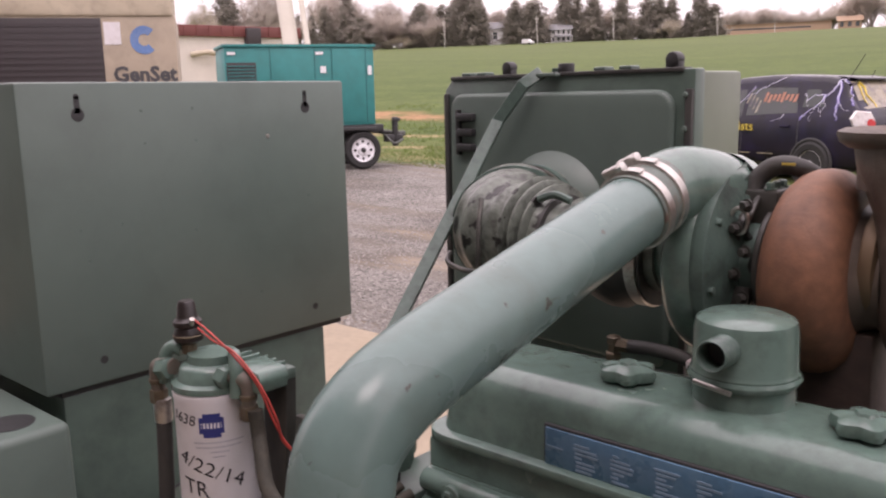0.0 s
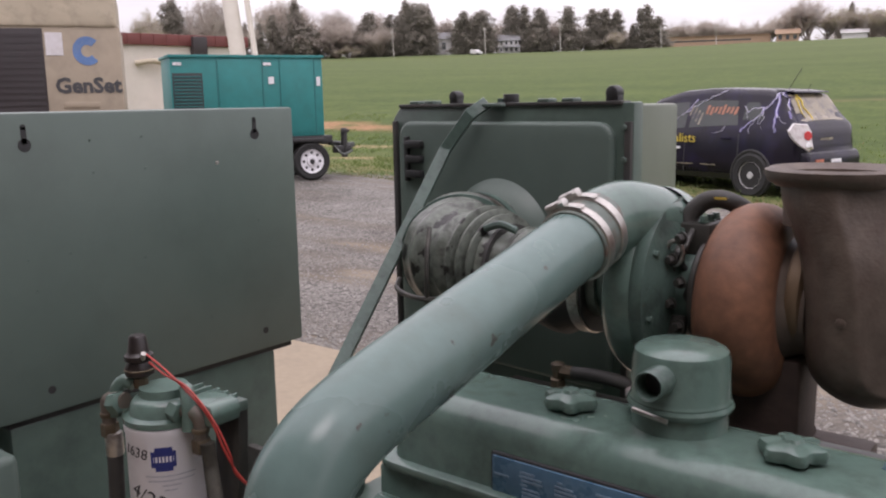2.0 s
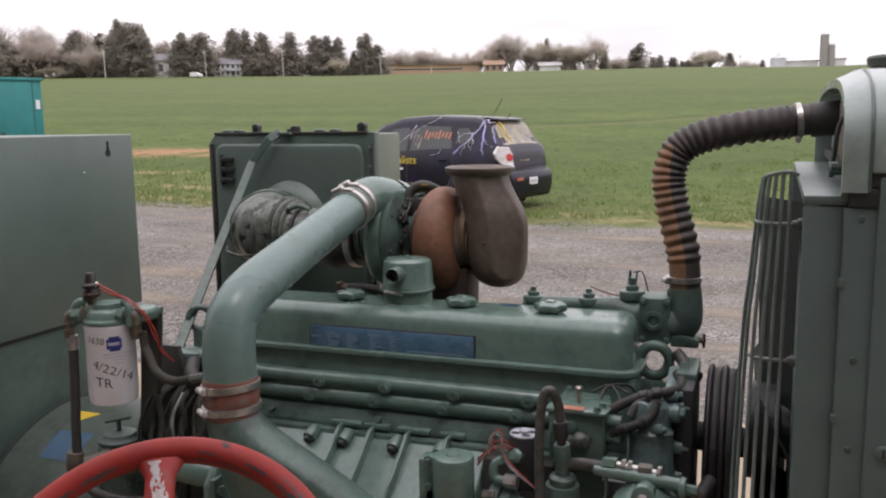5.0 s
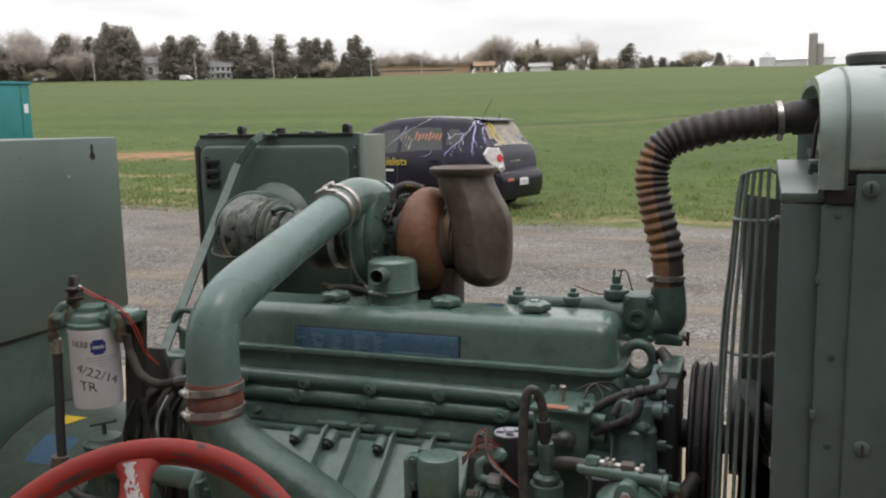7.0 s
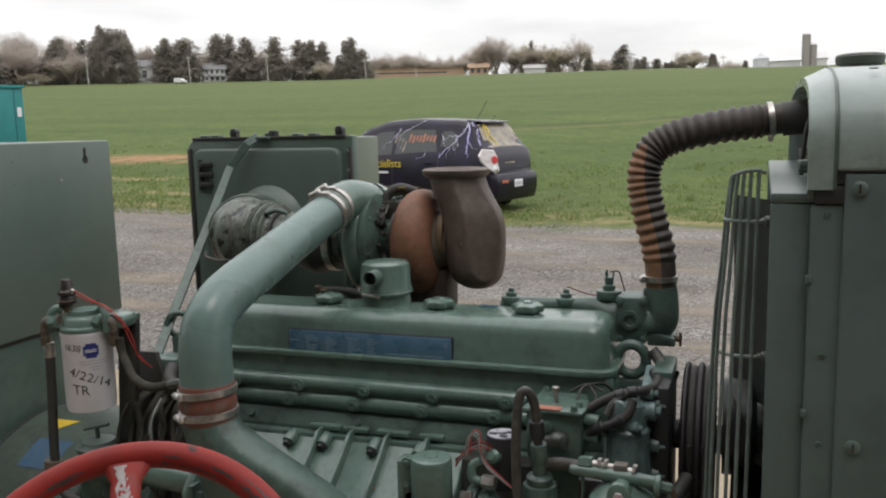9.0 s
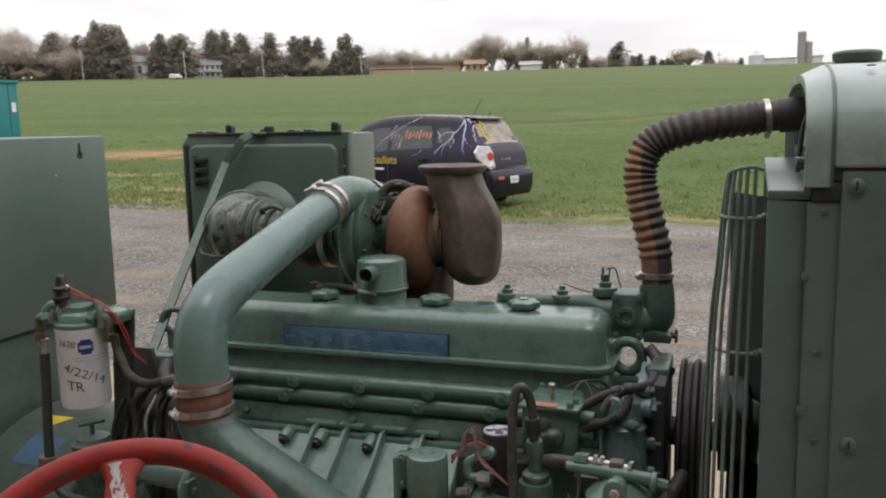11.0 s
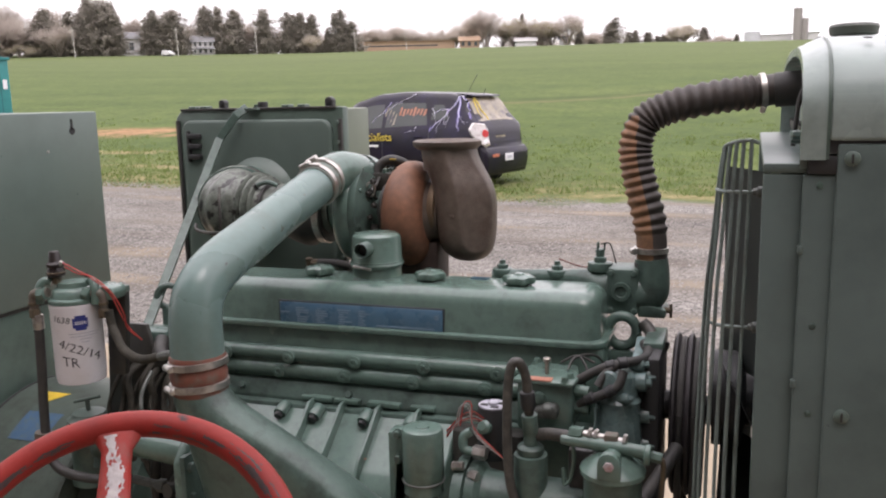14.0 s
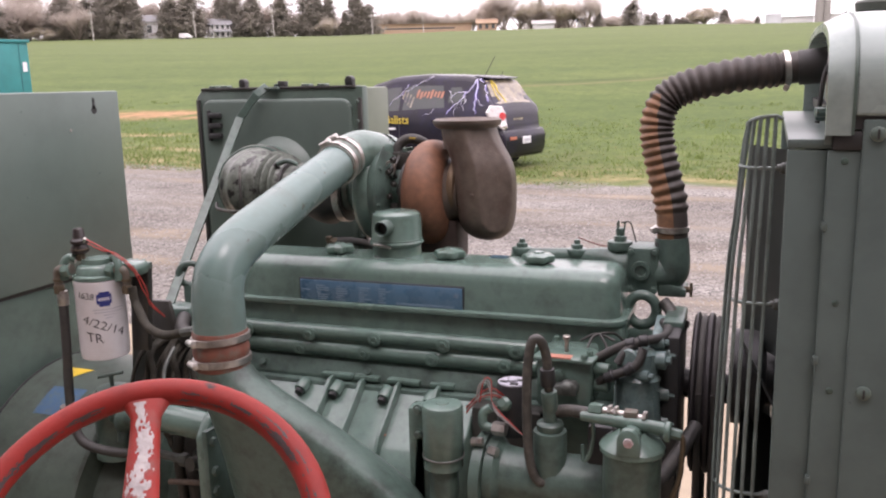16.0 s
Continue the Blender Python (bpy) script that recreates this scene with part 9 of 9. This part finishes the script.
for x, rr, h in ((11, 1.3, 9.9), (12.2, 1.05, 6.7)):
    p = at_field(x, 169, 1.75)
    s = thing("silo", "tall grey concrete silo with a domed cap", "silo", "silos", at=p)
    part("shaft", lathe([(rr, -1.5), (rr, h)], (0, 0, 0), (0, 0, 1), 20), M_SILO, s)
    part("dome", lathe([(rr * 1.03, 0), (rr * 0.85, 0.45), (rr * 0.4, 0.75), (0, 0.8)], (0, 0, h), (0, 0, 1), 20), M_HOUSE, s)
M_POLE = surface("utility_pole", (0.48, 0.46, 0.43), 0.9, grain=5, bump=0)
for i, (x, y, h) in enumerate(((-112, 127, 5.4), (-98, 138, 5.3), (-86, 146, 5.3), (-69, 154, 4.3), (-60, 158, 3.8), (-20, 168, 2.6), (-3, 169, 2.6))):
    p = at_field(x, y, 0.985)
    u = thing("utility_pole", "thin weathered utility pole beside the field", "pole", "utility poles", at=p)
    part("shaft", tube([(0, 0, -0.5), (-0.25, 0, h)], 0.07, 8, 2), M_POLE, u)
    part("crossarm", box(-0.8, 0.4, -0.05, 0.05, h - 0.6, h - 0.48), M_POLE, u)
for x, y in ((-99.4, 136.8),):
    p = at_field(x, y, 0.99)
    v = thing("distant_van", "small white van far across the field", "car", "distant vehicles", at=p)
    part("body", prism([(-1.1, 0.25), (1.1, 0.25), (1.1, 0.65), (0.7, 0.75), (0.35, 1.1), (-1.0, 1.1)], -0.6, 0.6, "y", 0.08), M_HOUSE, v)
    for dx in (-0.9, 0.9):
        part("wheel", lathe([(0.2, -0.63), (0.2, 0.63)], (dx * 0.75, 0, 0.22), (0, 1, 0), 12), M_TYRE, v)

# ---- loose stones and grass ----
M_STONE = surface("loose_limestone", (0.235, 0.222, 0.203), 0.9, grain=45, blotch=20, var=0.65, bump=0)
M_BLADE = surface("grass_blades", (0.118, 0.165, 0.055), 0.7, grain=3, blotch=0.7, var=0.35, bump=0)
M_DRY = surface("dry_grass", (0.27, 0.22, 0.11), 0.8, grain=3, blotch=0.8, var=0.3, bump=0)


def scatter_stones():
    r = random.Random(21)
    v, f = [], []
    for _ in range(42000):
        y = 3.75 + 8.4 * r.random() ** 1.9
        x = r.uniform(-2.2 - 0.95 * y, 1.5 + 0.25 * y)
        s = r.uniform(0.006, 0.016) * (1.5 if r.random() < 0.12 else 1)
        c = Vector((x, y, height(x, y) + s * 0.25))
        n = len(v)
        q = [Vector((r.uniform(0.7, 1.2), 0, 0)), Vector((0, r.uniform(0.7, 1.2), 0)), Vector((-r.uniform(0.7, 1.2), 0, 0)), Vector((0, -r.uniform(0.7, 1.2), 0)), Vector((0, 0, r.uniform(0.5, 0.8)))]
        a = r.uniform(0, 6.28)
        rot = Matrix.Rotation(a, 3, "Z")
        v += [c + rot @ k * s for k in q]
        f += [(n, n + 1, n + 4), (n + 1, n + 2, n + 4), (n + 2, n + 3, n + 4), (n + 3, n, n + 4)]
    me = bpy.data.meshes.new("stones")
    me.from_pydata(v, [], f)
    tagged(part("gravel_stones", me, M_STONE), "loose grey crushed stone on the yard", "gravel", kind="stuff")


def scatter_grass():
    r = random.Random(22)
    sets = {"green": ([], []), "dry": ([], [])}
    for _ in range(34000):
        y = 11.8 + 12 * r.random() ** 1.7
        x = r.uniform(-1.3 - 1.15 * y, 2 + 0.3 * y)
        edge = y + 3.4 * (noise.noise((x * 0.35, y * 0.35, 0)) * 0.5)
        if edge < 12.0:
            continue
        tuft = noise.noise((x * 0.5, y * 0.35, 4.0))
        dry = r.random() < max(0.03, 0.5 - (edge - 12) * 0.22)
        if abs(y - SAND_Y) < 1.0 and x < -12:
            continue
        h = (0.015 + 0.032 * r.random()) * (1 + 1.6 * max(0, tuft)) * (0.7 if edge < 12.8 else 1)
        v, f = sets["dry" if dry else "green"]
        a = r.uniform(0, 6.28)
        d = Vector((math.cos(a), math.sin(a), 0)) * r.uniform(0.01, 0.022)
        b0 = Vector((x, y, height(x, y) - 0.01))
        lean = Vector((r.uniform(-0.5, 0.5) * h, r.uniform(-0.5, 0.5) * h, h))
        n = len(v)
        v += [b0 - d, b0 + d, b0 + lean]
        f.append((n, n + 1, n + 2))
    for key, mat, lab in (("green", M_BLADE, "fresh green grass at the field's edge"), ("dry", M_DRY, "dry straw-coloured grass by the gravel")):
        me = bpy.data.meshes.new("grass")
        me.from_pydata(*[sets[key][0], [], sets[key][1]])
        tagged(part("grass", me, mat), lab, "grass", kind="stuff")


def scatter_tufts():
    """Taller uneven tufts in the strip between the yard and the crop."""
    r = random.Random(31)
    v, f = [], []
    for _ in range(2600):
        y = 13.2 + 14 * r.random() ** 1.4
        x = r.uniform(-1.3 - 0.95 * y, 2 + 0.35 * y)
        if noise.noise((x * 0.3, y * 0.3, 7.0)) + 0.25 * r.uniform(-1, 1) < -0.05 or (abs(y - SAND_Y) < 1.4 and x < -8):
            continue
        big = r.uniform(0.05, 0.13)
        for _k in range(9):
            bx, by = x + r.gauss(0, 0.09), y + r.gauss(0, 0.09)
            a = r.uniform(0, 6.28)
            d = Vector((math.cos(a), math.sin(a), 0)) * r.uniform(0.008, 0.016)
            h = big * r.uniform(0.6, 1.2)
            b0 = Vector((bx, by, height(bx, by) - 0.01))
            lean = Vector((r.uniform(-0.6, 0.6) * h, r.uniform(-0.6, 0.6) * h, h))
            n = len(v)
            v += [b0 - d, b0 + d, b0 + lean * 0.6 + d * 0.7, b0 + lean, b0 + lean * 0.6 - d * 0.7]
            f.append((n, n + 1, n + 2, n + 3, n + 4))
    me = bpy.data.meshes.new("grass")
    me.from_pydata(v, [], f)
    tagged(part("grass", me, M_TUFT), "taller uneven tufts of lush grass", "grass", kind="stuff")


M_TUFT = surface("lush_grass", (0.122, 0.17, 0.055), 0.6, dirt=(0.22, 0.2, 0.09), dirt_amt=0.5, grain=5, blotch=0.8, var=0.3, bump=0)
let_light_through(M_TUFT, (0.2, 0.26, 0.08), 0.5)
let_light_through(M_BLADE, (0.18, 0.24, 0.08), 0.4)
scatter_stones()
scatter_grass()
scatter_tufts()
